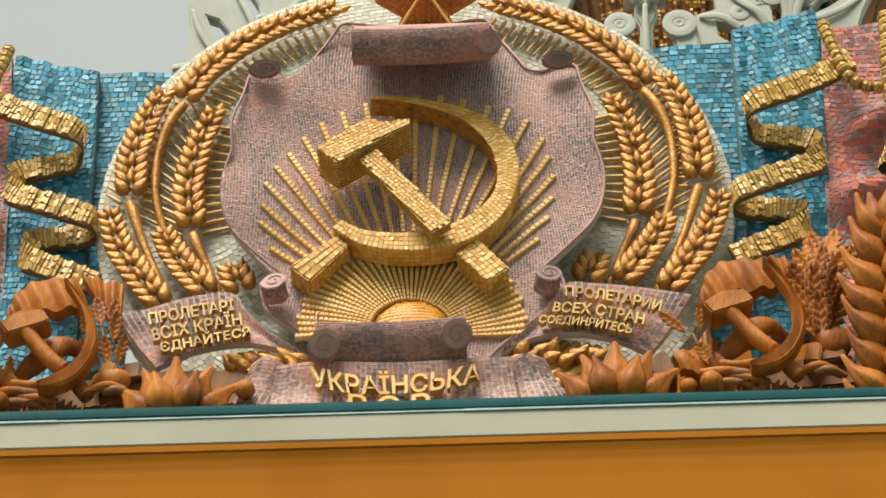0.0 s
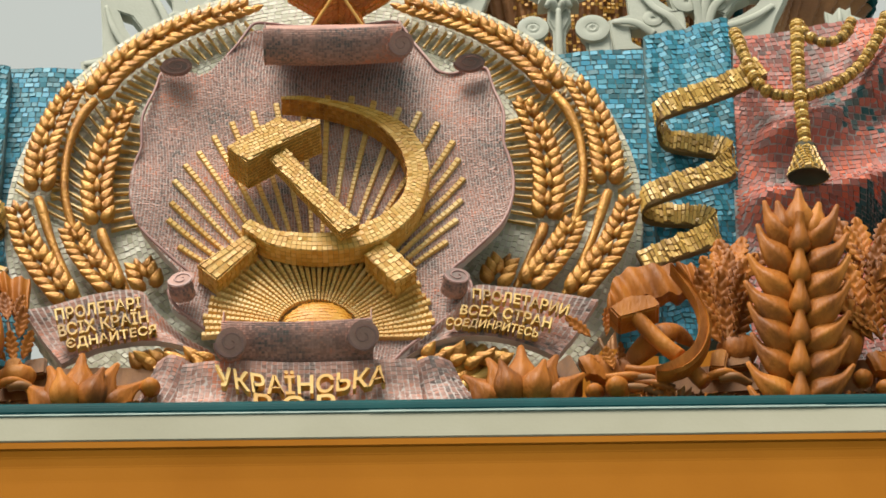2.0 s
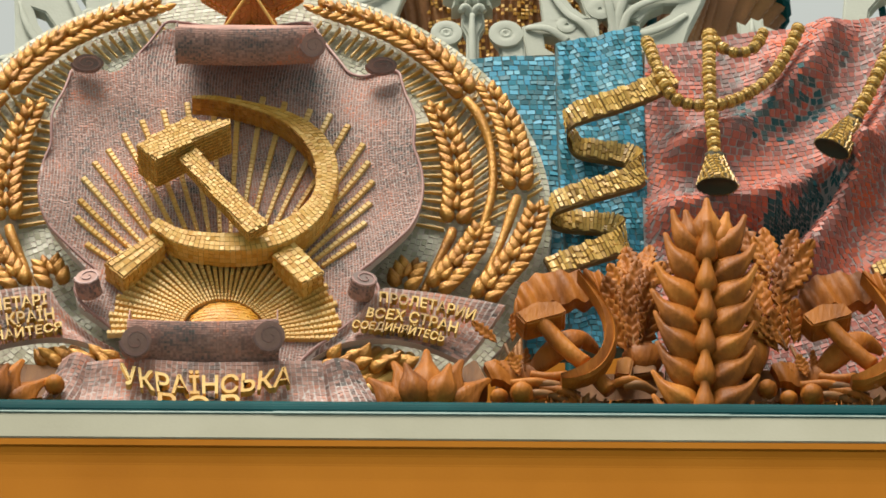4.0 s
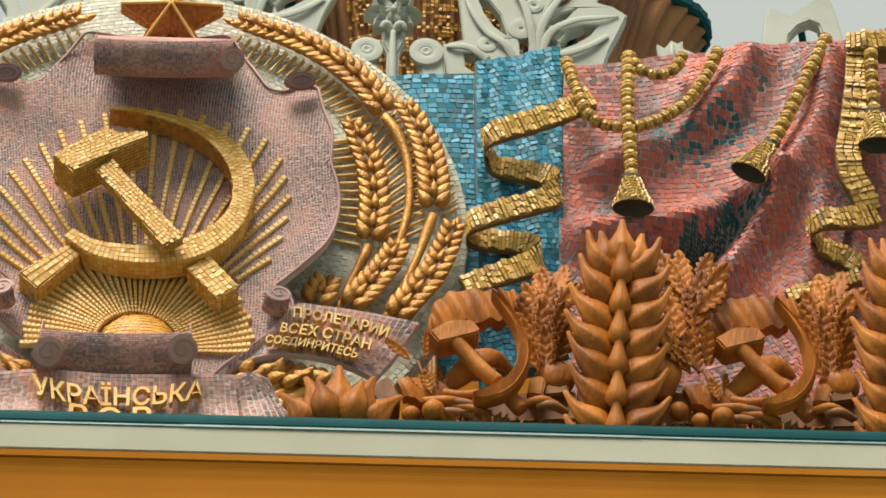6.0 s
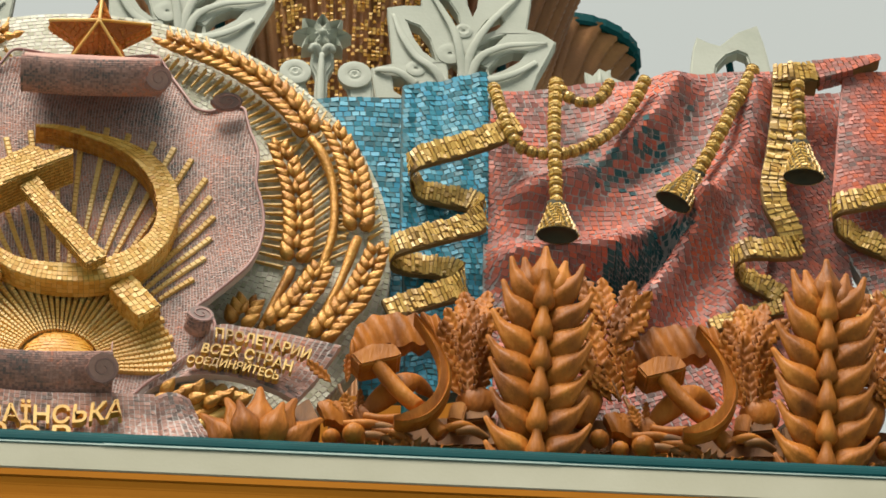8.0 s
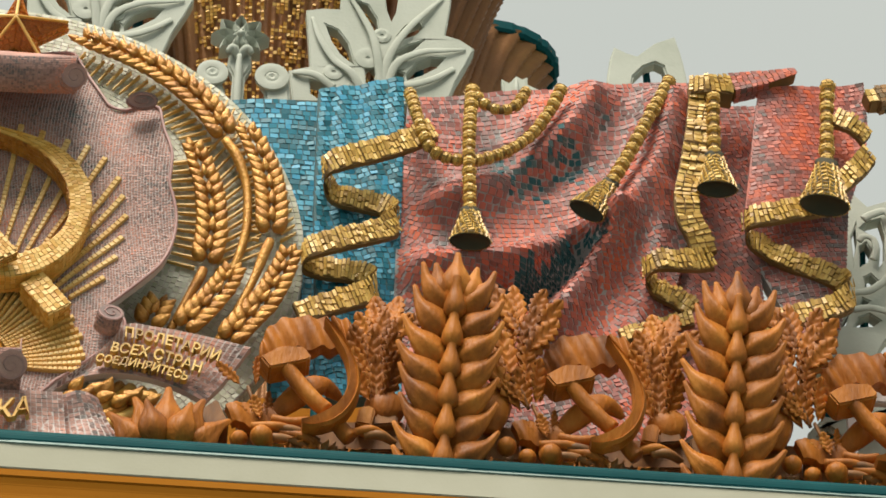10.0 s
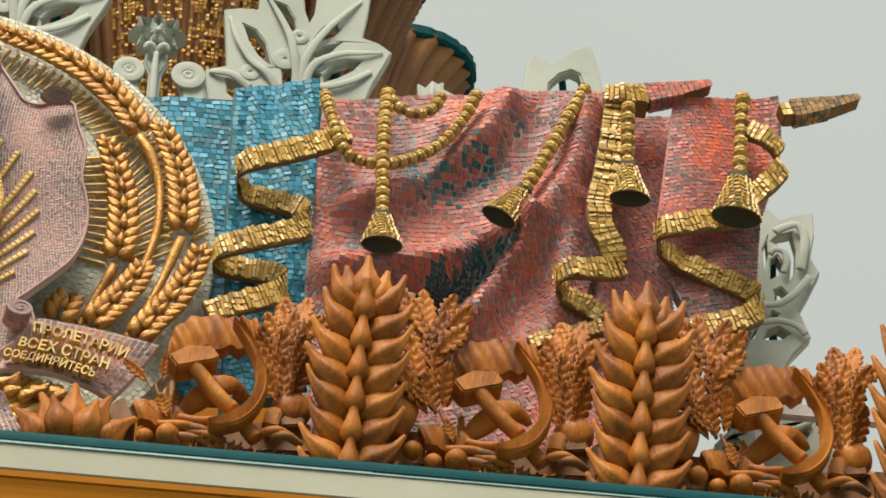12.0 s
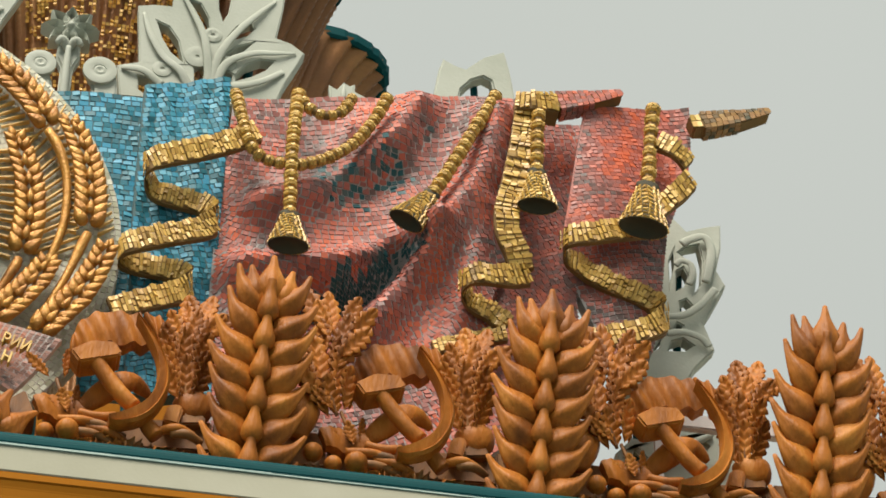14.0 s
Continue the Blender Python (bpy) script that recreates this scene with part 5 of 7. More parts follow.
def cord(path, label, r=0.042, tassel=None, flip=False):
    """A cord of beads along a path of (x, z, out); tassel: where its skirt ends, and the skirt's radius."""
    ob = thing("beaded_cord", label, "cord", "gold cords on the red banners")
    path = mirror(path) if flip else path
    length = np.sum(np.linalg.norm(np.diff(curve_pts(path, 60), axis=0), axis=1))
    n = max(2, int(length / (r * 1.55)))
    p = wall_xyz(curve_pts(path, n))
    t = np.gradient(p, axis=0)
    rg = np.random.RandomState(n)
    for a, b in zip(p, t):
        k = r * rg.uniform(0.92, 1.08)
        put("bead", BEADS[rg.randint(4)], ob, "", aim(a, b + rg.normal(0, 0.004, 3), r * 1.6, k))
    tube("core", path, [r * 0.72] * len(path), GROUT_GOLD, ob, "core of the cord", seg=6)
    if tassel:
        end, rad = (mirror([tassel[0]])[0] if flip else tassel[0]), tassel[1]
        a, b = p[-1], wall_xyz(end)[0]
        L = np.linalg.norm(b - a)
        prof = [(0.32, 0.0), (0.5, 0.06), (0.42, 0.12), (0.5, 0.25), (0.72, 0.6), (0.95, 0.88), (1.0, 0.99), (0.94, 1.0), (0.84, 0.95), (0.5, 0.88), (0.05, 0.86)]
        w = Vector(b - a).normalized()
        m = aim(a, w, L, rad, flat=0.55)
        # the core's dark colour stands in for the shade inside the skirt
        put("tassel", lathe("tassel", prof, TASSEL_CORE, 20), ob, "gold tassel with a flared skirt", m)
        cs, us, vs, ns = [], [], [], []
        X, Y = Vector(m.col[0][:3]).normalized(), Vector(m.col[1][:3]).normalized()
        for i in range(9):
            s0 = 0.14 + i * 0.095
            r0 = np.interp(s0 + 0.045, [q[1] for q in prof[:7]], [q[0] for q in prof[:7]]) * rad
            k = max(6, int(2 * math.pi * r0 / 0.04))
            slant = math.atan2((1.0 - 0.42) * rad, 0.86 * L)
            for j in range(k):
                th = 2 * math.pi * (j + 0.5 * (i % 2)) / k
                rdl = np.array(X * math.cos(th) + Y * math.sin(th) * 0.55)
                tn = np.array(-X * math.sin(th) + Y * math.cos(th) * 0.55)
                wd = np.array(w)
                cs.append(a + wd * (s0 + 0.045) * L + rdl * (r0 + 0.002)); us.append(tn * math.pi * r0 / k * 0.92)
                vs.append((wd * math.cos(slant) + rdl * math.sin(slant)) * 0.045 * L); ns.append(rdl * math.cos(slant) - wd * math.sin(slant))
        tesserae("tessera", cs, us, vs, ns, GOLD_TRIM, ob, thick=0.002, rnd=0.12)
    return ob


for flip in (False, True):
    cord([(1.712, 19.524, 0), (1.751, 19.286, 0.06), (1.791, 19.079, 0.1), (1.848, 18.949, 0.1), (1.948, 18.900, 0.08), (2.084, 18.898, 0.08)], "gold beaded cord draped over the banner's edge", flip=flip)
    if flip:
        continue
    cord([(2.698, 19.617, 0.04), (2.613, 19.402, 0.04), (2.498, 19.195, 0.04), (2.322, 19.007, 0.06), (2.139, 18.898, 0.08), (2.084, 18.894, 0.08)], "gold beaded cord looped across the red banner", flip=flip)
    cord([(2.115, 19.556, 0.04), (2.097, 19.276, 0.08), (2.085, 18.980, 0.1), (2.088, 18.684, 0.1), (2.089, 18.465, 0.1)], "gold beaded cord with a hanging tassel", 0.046, ([(2.085, 18.123, 0.16)][0], 0.13), flip)
    cord([(2.123, 19.557, 0.04), (2.180, 19.436, 0.06), (2.293, 19.379, 0.06), (2.403, 19.434, 0.06), (2.466, 19.576, 0.04)], "short looped gold beaded cord at the banner's top", 0.04, None, flip)
    cord([(3.417, 19.753, 0.05), (3.310, 19.485, 0.08), (3.203, 19.219, 0.1), (3.100, 18.977, 0.1), (3.013, 18.789, 0.1)], "gold beaded cord with a slanting tassel", 0.046, ([(2.824, 18.450, 0.16)][0], 0.12), flip)
cord([(3.700, 19.584, 0.1), (3.691, 19.404, 0.1), (3.689, 19.226, 0.1), (3.685, 19.100, 0.1)], "short gold beaded cord with a tassel", 0.045, ([(3.682, 18.736, 0.14)][0], 0.13))
cord([(4.472, 19.764, 0.1), (4.452, 19.559, 0.1), (4.438, 19.328, 0.1), (4.419, 19.079, 0.12)], "gold beaded cord with a heavy tassel", 0.05, ([(4.360, 18.603, 0.2)][0], 0.16))

hem([(3.643, 19.774, 0.02), (3.602, 19.382, 0.05), (3.543, 19.004, 0.07), (3.496, 18.742, 0.08), (3.504, 18.538, 0.08), (3.562, 18.402, 0.06), (3.599, 18.283, 0.03)], 0.165, "upright gold mosaic fringe on the red banner's edge", False, 100, n=90, up=(1, 0, 0.1))
hem([(3.640, 18.275, 0.0), (3.482, 18.152, 0.1), (3.313, 18.109, 0.14), (3.238, 18.081, 0.13), (3.215, 18.072, 0.04), (3.291, 18.026, -0.04), (3.424, 17.980, -0.07), (3.529, 17.887, -0.07)], 0.155, "gold mosaic fringe folding back at the banner's foot", False, 40, n=100, tile=0.026)
hem([(3.518, 17.803, -0.06), (3.396, 17.770, -0.07), (3.217, 17.705, -0.08), (3.059, 17.641, -0.09)], 0.11, "gold mosaic fringe along the red banner's foot", False, n=40)
hem([(4.459, 18.868, -0.03), (4.256, 18.697, 0.08), (4.062, 18.605, 0.11), (3.927, 18.571, 0.1), (3.880, 18.574, 0.03), (3.912, 18.559, -0.08), (4.045, 18.535, -0.17), (4.234, 18.447, -0.18), (4.427, 18.362, -0.17), (4.529, 18.279, -0.15), (4.544, 18.124, -0.08), (4.449, 17.985, -0.04), (4.255, 17.904, -0.04), (4.073, 17.827, -0.05), (3.912, 17.749, -0.06)], 0.165, "gold mosaic fringe winding round the banner's end", False, 100, n=180, tile=0.027)
hem([(4.507, 19.498, 0.1), (4.603, 19.420, 0.13), (4.704, 19.317, 0.1)], 0.14, "gold mosaic tie on the banner's upper corner", False, n=30)
hem([(4.707, 19.186, 0.1), (4.611, 19.027, 0.12), (4.500, 18.895, 0.12), (4.426, 18.778, 0.12)], 0.15, "gold mosaic tie falling to the tassel", False, n=40)
knot = thing("gold_finial_knot", "gold mosaic knot round the pole head of the red banner", "finial")
band("wrap", [(3.558, 19.736, 0.05), (3.676, 19.729, 0.09), (3.836, 19.763, 0.05)], 0.15, GROUT_GOLD, knot, "gold mosaic wrap", 0.14, tile=0.032, rows=4, n=20)


def spear(a, b, w, label, mat):
    """A flat spear head of a flag pole from a to b (x, z)."""
    ob = thing("flag_pole_tip", label, "pole tip", "tips of the banner poles")
    a, b = np.array(a), np.array(b)
    t = (b - a) / np.linalg.norm(b - a)
    n = np.array([-t[1], t[0]])
    L = np.linalg.norm(b - a)
    ol = [a + n * w * 0.36, a + t * 0.12 * L + n * w * 0.30, a + t * 0.14 * L + n * w * 0.5, b + n * w * 0.13, b - n * w * 0.05, a + t * 0.6 * L - n * w * 0.42, a + t * 0.14 * L - n * w * 0.55, a + t * 0.12 * L - n * w * 0.42, a - n * w * 0.42]
    prism("blade", [tuple(p) for p in ol], -0.06, 0.06, GROUT_GOLD, ob, "", 0.01)
    f = [np.array([p[0], -0.063, p[1]]) for p in ol]
    quad_tiles(f[6], f[5], (f[2] + f[3]) / 2, f[2], 0.042, 0.036, mat, ob, rnd=0.05)
    quad_tiles(f[5], f[4], f[3], (f[2] + f[3]) / 2, 0.042, 0.036, mat, ob, rnd=0.05)
    quad_tiles(f[8], f[7], f[1], f[0], 0.04, 0.05, GOLD_TRIM, ob, rnd=0.12)
    lo = [np.array([p[0], 0.06, p[1] - 0.003]) for p in (ol[6], ol[5])]
    quad_tiles(lo[0], lo[1], f[5] - [0, 0, 0.003], f[6] - [0, 0, 0.003], 0.042, 0.04, mat, ob, rnd=0.05)


spear((3.770, 19.768), (4.282, 19.930), 0.155, "red mosaic spear head of a banner pole", RED)
spear([(4.740, 19.751)][0], [(5.287, 19.933)][0], 0.15, "dull brown-gold mosaic spear head of a banner pole", OLIVE)

# ---- white openwork castings behind the banners ----
def leaf_outline(base, way, length, wide, n=28, tip=1.25, start=0.0):
    """A pointed leaf as a closed outline of (x, z)."""
    a = np.array([math.sin(way), math.cos(way)])
    b = np.array([a[1], -a[0]])
    s = np.linspace(0, 1, n // 2)
    prof = np.sin(math.pi * s ** 0.8) ** 0.75 * (1 - s ** 3 * 0.35)
    l = [np.array(base) + a * (start + (length - start) * q) + b * wide * 0.5 * p for q, p in zip(s, prof)]
    r = [np.array(base) + a * (start + (length - start) * q) - b * wide * 0.5 * p for q, p in zip(s[::-1], prof[::-1])]
    return [tuple(k) for k in l + r]


def leaf_frame(parent, base, way, length, wide, bar=0.118, d=-0.75, label=""):
    o = np.array(leaf_outline(base, way, length, wide))
    i = np.array(leaf_outline(np.array(base) + np.array([math.sin(way), math.cos(way)]) * length * 0.34, way, length * 0.42, max(0.03, wide - 2 * bar)))
    solid_ring("leaf", o, i, d - 0.1, d, PLASTER, parent, label)


def ring(parent, c, r0, r1, d, name="volute"):
    k = np.linspace(0, 2 * math.pi, 28, endpoint=False)
    solid_ring(name, [(c[0] + r1 * math.cos(a), c[1] + r1 * 1.05 * math.sin(a)) for a in k], [(c[0] + r0 * math.cos(a), c[1] + r0 * math.sin(a)) for a in k], d - 0.12, d, PLASTER, parent, "", 0.04)


def palmette(base, spec, label, d=-0.75, stems=True, post=0.7):
    ob = thing("white_palmette", label, "ornament", "white openwork castings")
    for way, length, wide in spec:
        leaf_frame(ob, base, radians(way), length, wide, 0.125, d=d + 0.004 * (len(ob.children) % 3))
        if stems:
            e = np.array(base) + np.array([math.sin(radians(way)), math.cos(radians(way))]) * length * 0.72
            m = np.array(base) + np.array([math.sin(radians(way * 0.6)), math.cos(radians(way * 0.6))]) * length * 0.4
            tube("vein", [(base[0], base[1], d + 0.02), (m[0], m[1], d + 0.05), (e[0], e[1], d + 0.01)], [0.05, 0.034, 0.02], PLASTER, ob)
    big = min(1.0, spec[0][1] / 0.6)
    for k in (-1, 1):
        if big > 0.6:
            ring(ob, (base[0] + k * 0.13, base[1] + 0.24), 0.03, 0.08, d + 0.07, "curl")
    tube("post", [(base[0], ZT, d - 0.08), (base[0], (ZT + base[1]) / 2, d - 0.08), (base[0], base[1] + 0.1, d - 0.06)], [0.05 * big] * 3, PLASTER, ob, "fixing post")
    return ob


def plate(name, outline, holes, d, mat, parent, label="", thick=0.09, bevel=0.022):
    """A flat casting from an outline of (x, z) with holes cut through, its edges rounded."""
    lines = [[Vector((x, z, 0)) for x, z in line] for line in [outline] + list(holes)]
    bm = bmesh.new()
    v = [bm.verts.new((p.x, -d, p.y)) for line in lines for p in line]
    for tri in tessellate_polygon(lines):
        try:
            bm.faces.new([v[k] for k in tri])
        except ValueError:
            pass
    ex = bmesh.ops.extrude_face_region(bm, geom=bm.faces[:])
    for v in ex["geom"]:
        if isinstance(v, bmesh.types.BMVert):
            v.co.y = -d + thick
    bmesh.ops.recalc_face_normals(bm, faces=bm.faces)
    rim = [e for e in bm.edges if abs(e.verts[0].co.y + d) < 1e-5 and abs(e.verts[1].co.y + d) < 1e-5 and len(e.link_faces) == 2 and any(abs(f.normal.y) < 0.5 for f in e.link_faces)]
    bmesh.ops.bevel(bm, geom=rim, offset=bevel, segments=3, affect="EDGES", clamp_overlap=True)
    return part(name, bm, mat, parent, label, False)


PD = -2.6          # the palmettes stand back, before the tower
P_OUT = [(1.064, 21.876), (1.027, 22.194), (1.187, 22.252), (1.167, 22.559), (1.143, 22.840), (1.267, 22.873), (1.400, 22.877), (1.412, 23.182), (1.472, 23.421), (1.646, 23.335), (1.830, 23.660), (1.994, 23.373), (2.170, 23.485), (2.262, 23.257), (2.241, 22.968), (2.202, 22.681), (2.317, 22.641), (2.423, 22.553), (2.356, 22.376), (2.280, 22.193), (2.209, 21.937)]
P_HOLES = [
    [(1.294, 22.700), (1.388, 22.653), (1.466, 22.521), (1.517, 22.299), (1.415, 22.398), (1.342, 22.536)],
    [(1.490, 22.992), (1.611, 22.940), (1.680, 22.800), (1.696, 22.681), (1.628, 22.676), (1.551, 22.815)],
    [(1.842, 22.631), (1.902, 22.744), (2.006, 22.811), (2.031, 22.741), (1.979, 22.665), (1.893, 22.611)],
    [(1.907, 22.232), (1.985, 22.356), (2.096, 22.429), (2.194, 22.430), (2.138, 22.331), (2.026, 22.240), (1.915, 22.180)],
    [(1.824, 22.439), (1.918, 22.541), (2.030, 22.597), (1.960, 22.496), (1.875, 22.425)],
    [(1.598, 22.281), (1.636, 22.331), (1.678, 22.263), (1.661, 22.062), (1.610, 22.059)],
    [(1.780, 22.188), (1.840, 22.263), (1.890, 22.243), (1.872, 22.065), (1.796, 22.060)],
    [(1.188, 22.106), (1.272, 22.094), (1.340, 22.017), (1.274, 21.908), (1.197, 21.972)],
    [(1.732, 23.169), (1.854, 23.178), (1.826, 22.883), (1.791, 22.784), (1.757, 22.902)]]
P_VEINS = [[(1.720, 22.067, -2.6), (1.693, 22.329, -2.57), (1.650, 22.566, -2.56), (1.557, 22.810, -2.57), (1.446, 23.052, -2.59)], [(1.728, 22.067, -2.6), (1.770, 22.359, -2.57), (1.890, 22.631, -2.56), (2.047, 22.869, -2.57), (2.181, 23.057, -2.59)], [(1.745, 22.068, -2.6), (1.837, 22.316, -2.57), (2.017, 22.447, -2.57), (2.197, 22.484, -2.57), (2.353, 22.526, -2.59)], [(1.568, 22.056, -2.6), (1.490, 22.186, -2.57), (1.362, 22.306, -2.57), (1.251, 22.524, -2.57), (1.190, 22.755, -2.59)], [(1.771, 22.129, -2.6), (1.938, 22.100, -2.57), (2.116, 22.182, -2.57), (2.264, 22.318, -2.59)], [(1.365, 22.042, -2.6), (1.228, 22.132, -2.57), (1.118, 22.148, -2.57), (1.060, 22.163, -2.59)]]
P_CURLS = [(1.617, 22.371), (1.363, 22.200), (1.720, 22.617), (1.846, 22.340)]


def ring(parent, c, r0, r1, d, name="volute"):
    k = np.linspace(0, 2 * math.pi, 28, endpoint=False)
    solid_ring(name, [(c[0] + r1 * math.cos(a), c[1] + r1 * 1.05 * math.sin(a)) for a in k], [(c[0] + r0 * math.cos(a), c[1] + r0 * math.sin(a)) for a in k], d - 0.03, d, PLASTER, parent, "", 0.009)


def palmette(dx, dz, label, flip=False):
    """An openwork fan of pointed leaves with raised veins and curls, shifted from the first one's place."""
    ob = thing("white_palmette", label, "ornament", "white openwork castings")
    cx = sum(x for x, z in P_OUT) / len(P_OUT)
    move = lambda pts: [((2 * cx - p[0] if flip else p[0]) + dx, p[1] + dz, *p[2:]) for p in pts]
    plate("fan", move(P_OUT), [move(h) for h in P_HOLES], PD, PLASTER, ob, "pierced fan of pointed leaves", 0.10, 0.03)
    for v in P_VEINS:
        tube("vein", move(v), [0.036, 0.034, 0.03, 0.024, 0.012][:len(v)], PLASTER, ob, seg=12, flat=0.35)
    for k, c in enumerate(move(P_CURLS)):
        ring(ob, c, 0.016, (0.10, 0.075, 0.07, 0.07)[k], PD + 0.008, "curl")
    bx, bz = move([P_OUT[0]])[0][0] + 0.5, move([P_OUT[0]])[0][1]
    for k in (-0.25, 0.45):
        tube("post", [(bx + k, ZF, PD - 0.14), (bx + k, (ZF + bz) / 2, PD - 0.14), (bx + k, bz + 0.55, PD - 0.14)], [0.04] * 3, TEAL, ob, "dark fixing post", seg=8)
    return ob


FIRST, STAR_SIDE, LEFT = [(1.027, 22.194)][0], [(-1.104, 22.498)][0], [(-2.890, 21.836)][0]
palmette(0, 0, "large white openwork palmette behind the blue banner")
palmette(STAR_SIDE[0] - FIRST[0], STAR_SIDE[1] - FIRST[1], "large white openwork palmette beside the star")
palmette(LEFT[0] - FIRST[0], LEFT[1] - FIRST[1], "white openwork palmette beside the disc")
tip = thing("white_palmette_tip", "small white three-leaved casting over the red banner", "ornament", "white openwork castings")
plate("leaves", [(2.420, 20.189), (2.405, 20.465), (2.460, 20.431), (2.506, 20.503), (2.549, 20.477), (2.584, 20.499), (2.585, 20.429), (2.664, 20.388), (2.660, 20.227)], [], -0.75, PLASTER, tip, "", 0.06, 0.015)
tube("vein", [(2.503, 20.256, -0.75), (2.502, 20.343, -0.73), (2.505, 20.450, -0.74)], [0.02, 0.02, 0.008], PLASTER, tip, seg=8)
tube("post", [(2.529, 20.307, -0.8), (2.528, 20.371, -0.8), (2.526, 20.441, -0.8)], [0.025] * 3, TEAL, tip, "fixing post", seg=8)
tube("post", [(*[(2.528, 20.334)][0], -0.8), ([(2.528, 20.334)][0][0], 18.0, -0.8), ([(2.528, 20.334)][0][0], ZT - 0.08, -0.8)], [0.025] * 3, TEAL, tip, "fixing post", seg=8)
crest = thing("white_crest_casting", "white two-pointed openwork casting rising over the red banner", "ornament", "white openwork castings")
plate("crest", [(3.112, 20.219), (3.133, 20.518), (3.163, 20.740), (3.194, 20.849), (3.282, 20.797), (3.353, 20.776), (3.480, 20.912), (3.620, 20.990), (3.656, 20.831), (3.679, 20.687), (3.724, 20.317)], [[(3.295, 20.409), (3.322, 20.575), (3.393, 20.673), (3.472, 20.719), (3.528, 20.690), (3.551, 20.585), (3.543, 20.449)]], -0.75, PLASTER, crest, "", 0.09, 0.014)
tube("rod", [(3.436, 20.455, -0.86), (3.428, 20.670, -0.86), (3.411, 20.875, -0.86)], [0.026] * 3, TEAL, crest, "dark support rod", seg=8)
tube("post", [(*[(3.436, 20.482)][0], -0.86), ([(3.436, 20.482)][0][0], 18.0, -0.86), ([(3.436, 20.482)][0][0], ZT - 0.08, -0.86)], [0.03] * 3, TEAL, crest, "fixing post", seg=8)
lattice = thing("white_lattice_casting", "white openwork lattice casting beyond the banner's end", "ornament", "white openwork castings")
plate("lattice", [(4.626, 19.667), (4.762, 19.638), (4.819, 19.575), (4.876, 19.507), (4.994, 19.562), (5.113, 19.602), (5.109, 19.385), (5.071, 19.186), (5.129, 19.059), (5.037, 18.845), (4.967, 18.700), (5.036, 18.485), (4.905, 18.310), (4.801, 18.101), (4.588, 18.022), (4.349, 18.034), (4.331, 18.309), (4.522, 18.406), (4.591, 18.475), (4.604, 18.703)], [
    [(4.811, 19.302), (4.867, 19.362), (4.954, 19.396), (4.977, 19.252), (4.962, 19.043), (4.917, 18.966), (4.938, 19.135), (4.918, 19.233), (4.857, 19.269)], [(4.787, 18.960), (4.799, 19.133), (4.843, 19.175), (4.872, 19.104), (4.849, 19.010)], [(4.747, 19.216), (4.781, 19.312), (4.785, 19.181), (4.750, 19.024)],
    [(4.812, 18.785), (4.811, 18.864), (4.854, 18.896), (4.895, 18.847), (4.859, 18.797)], [(4.770, 18.630), (4.790, 18.678), (4.828, 18.659), (4.816, 18.632)], [(4.719, 18.427), (4.751, 18.510), (4.825, 18.546), (4.892, 18.492), (4.841, 18.441)], [(4.620, 18.412), (4.684, 18.539), (4.659, 18.437)]], -0.75, PLASTER, lattice, "pierced plate with pointed edges", 0.09, 0.010)
for name, line, r in (
        ("moulding", [(4.830, 19.355, -0.72), (4.891, 19.397, -0.71), (4.985, 19.432, -0.71), (5.029, 19.337, -0.71), (5.016, 19.183, -0.71), (4.990, 19.037, -0.72)], 0.04),
        ("curl", [(4.785, 19.155, -0.72), (4.823, 19.193, -0.71), (4.884, 19.172, -0.71), (4.897, 19.083, -0.71), (4.873, 18.998, -0.72)], 0.03),
        ("bar", [(4.712, 18.694, -0.72), (4.825, 18.713, -0.71), (4.943, 18.821, -0.71), (5.050, 18.986, -0.72)], 0.035),
        ("bar", [(4.708, 18.546, -0.72), (4.820, 18.565, -0.71), (4.934, 18.534, -0.71), (4.995, 18.473, -0.72)], 0.035)):
    tube(name, line, [r * 0.8] * len(line), PLASTER, lattice, flat=0.35, seg=10)
tube("rod", [(4.803, 18.434, -0.86), (4.824, 19.030, -0.86), (4.848, 19.491, -0.86)], [0.028] * 3, TEAL, lattice, "dark support rod", seg=8)
tube("post", [(4.542, 18.121, -0.88), (4.548, 18.412, -0.88), (4.595, 18.812, -0.88)], [0.04] * 3, TEAL, lattice, "fixing post", seg=8)
tube("foot", [(*[(4.543, 18.169)][0], -0.88), (*[(4.536, 17.835)][0], -0.88), ([(4.543, 18.169)][0][0], ZT - 0.1, -0.88)], [0.04] * 3, TEAL, lattice, "fixing post", seg=8)

FD = -2.2
flower = thing("white_flower_casting", "white eight-petalled flower casting on a scrolled stem", "ornament", "white openwork castings")
FC = [(0.645, 22.116)][0]
for k in range(8):
    leaf_frame(flower, FC, radians(45 * k), 0.215, 0.125, 0.036, FD)
tube("boss", [(FC[0], FC[1], FD - 0.04), (FC[0], FC[1], FD), (FC[0], FC[1], FD + 0.05)], [0.035, 0.045, 0.02], PLASTER, flower)
plate("stem", [(0.595, 21.377), (0.600, 21.719), (0.560, 21.820), (0.566, 21.936), (0.615, 21.974), (0.681, 21.979), (0.732, 21.948), (0.738, 21.833), (0.695, 21.726), (0.685, 21.383)], [], FD - 0.01, PLASTER, flower, "tapered stem", 0.08, 0.025)
tube("stem_rib", [(0.640, 21.380, -2.2), (0.641, 21.646, -2.18), (0.644, 21.889, -2.17)], [0.035, 0.03, 0.02], PLASTER, flower, "rib of the stem", seg=8)
V1, V2 = [(0.455, 21.732), (0.889, 21.728)]
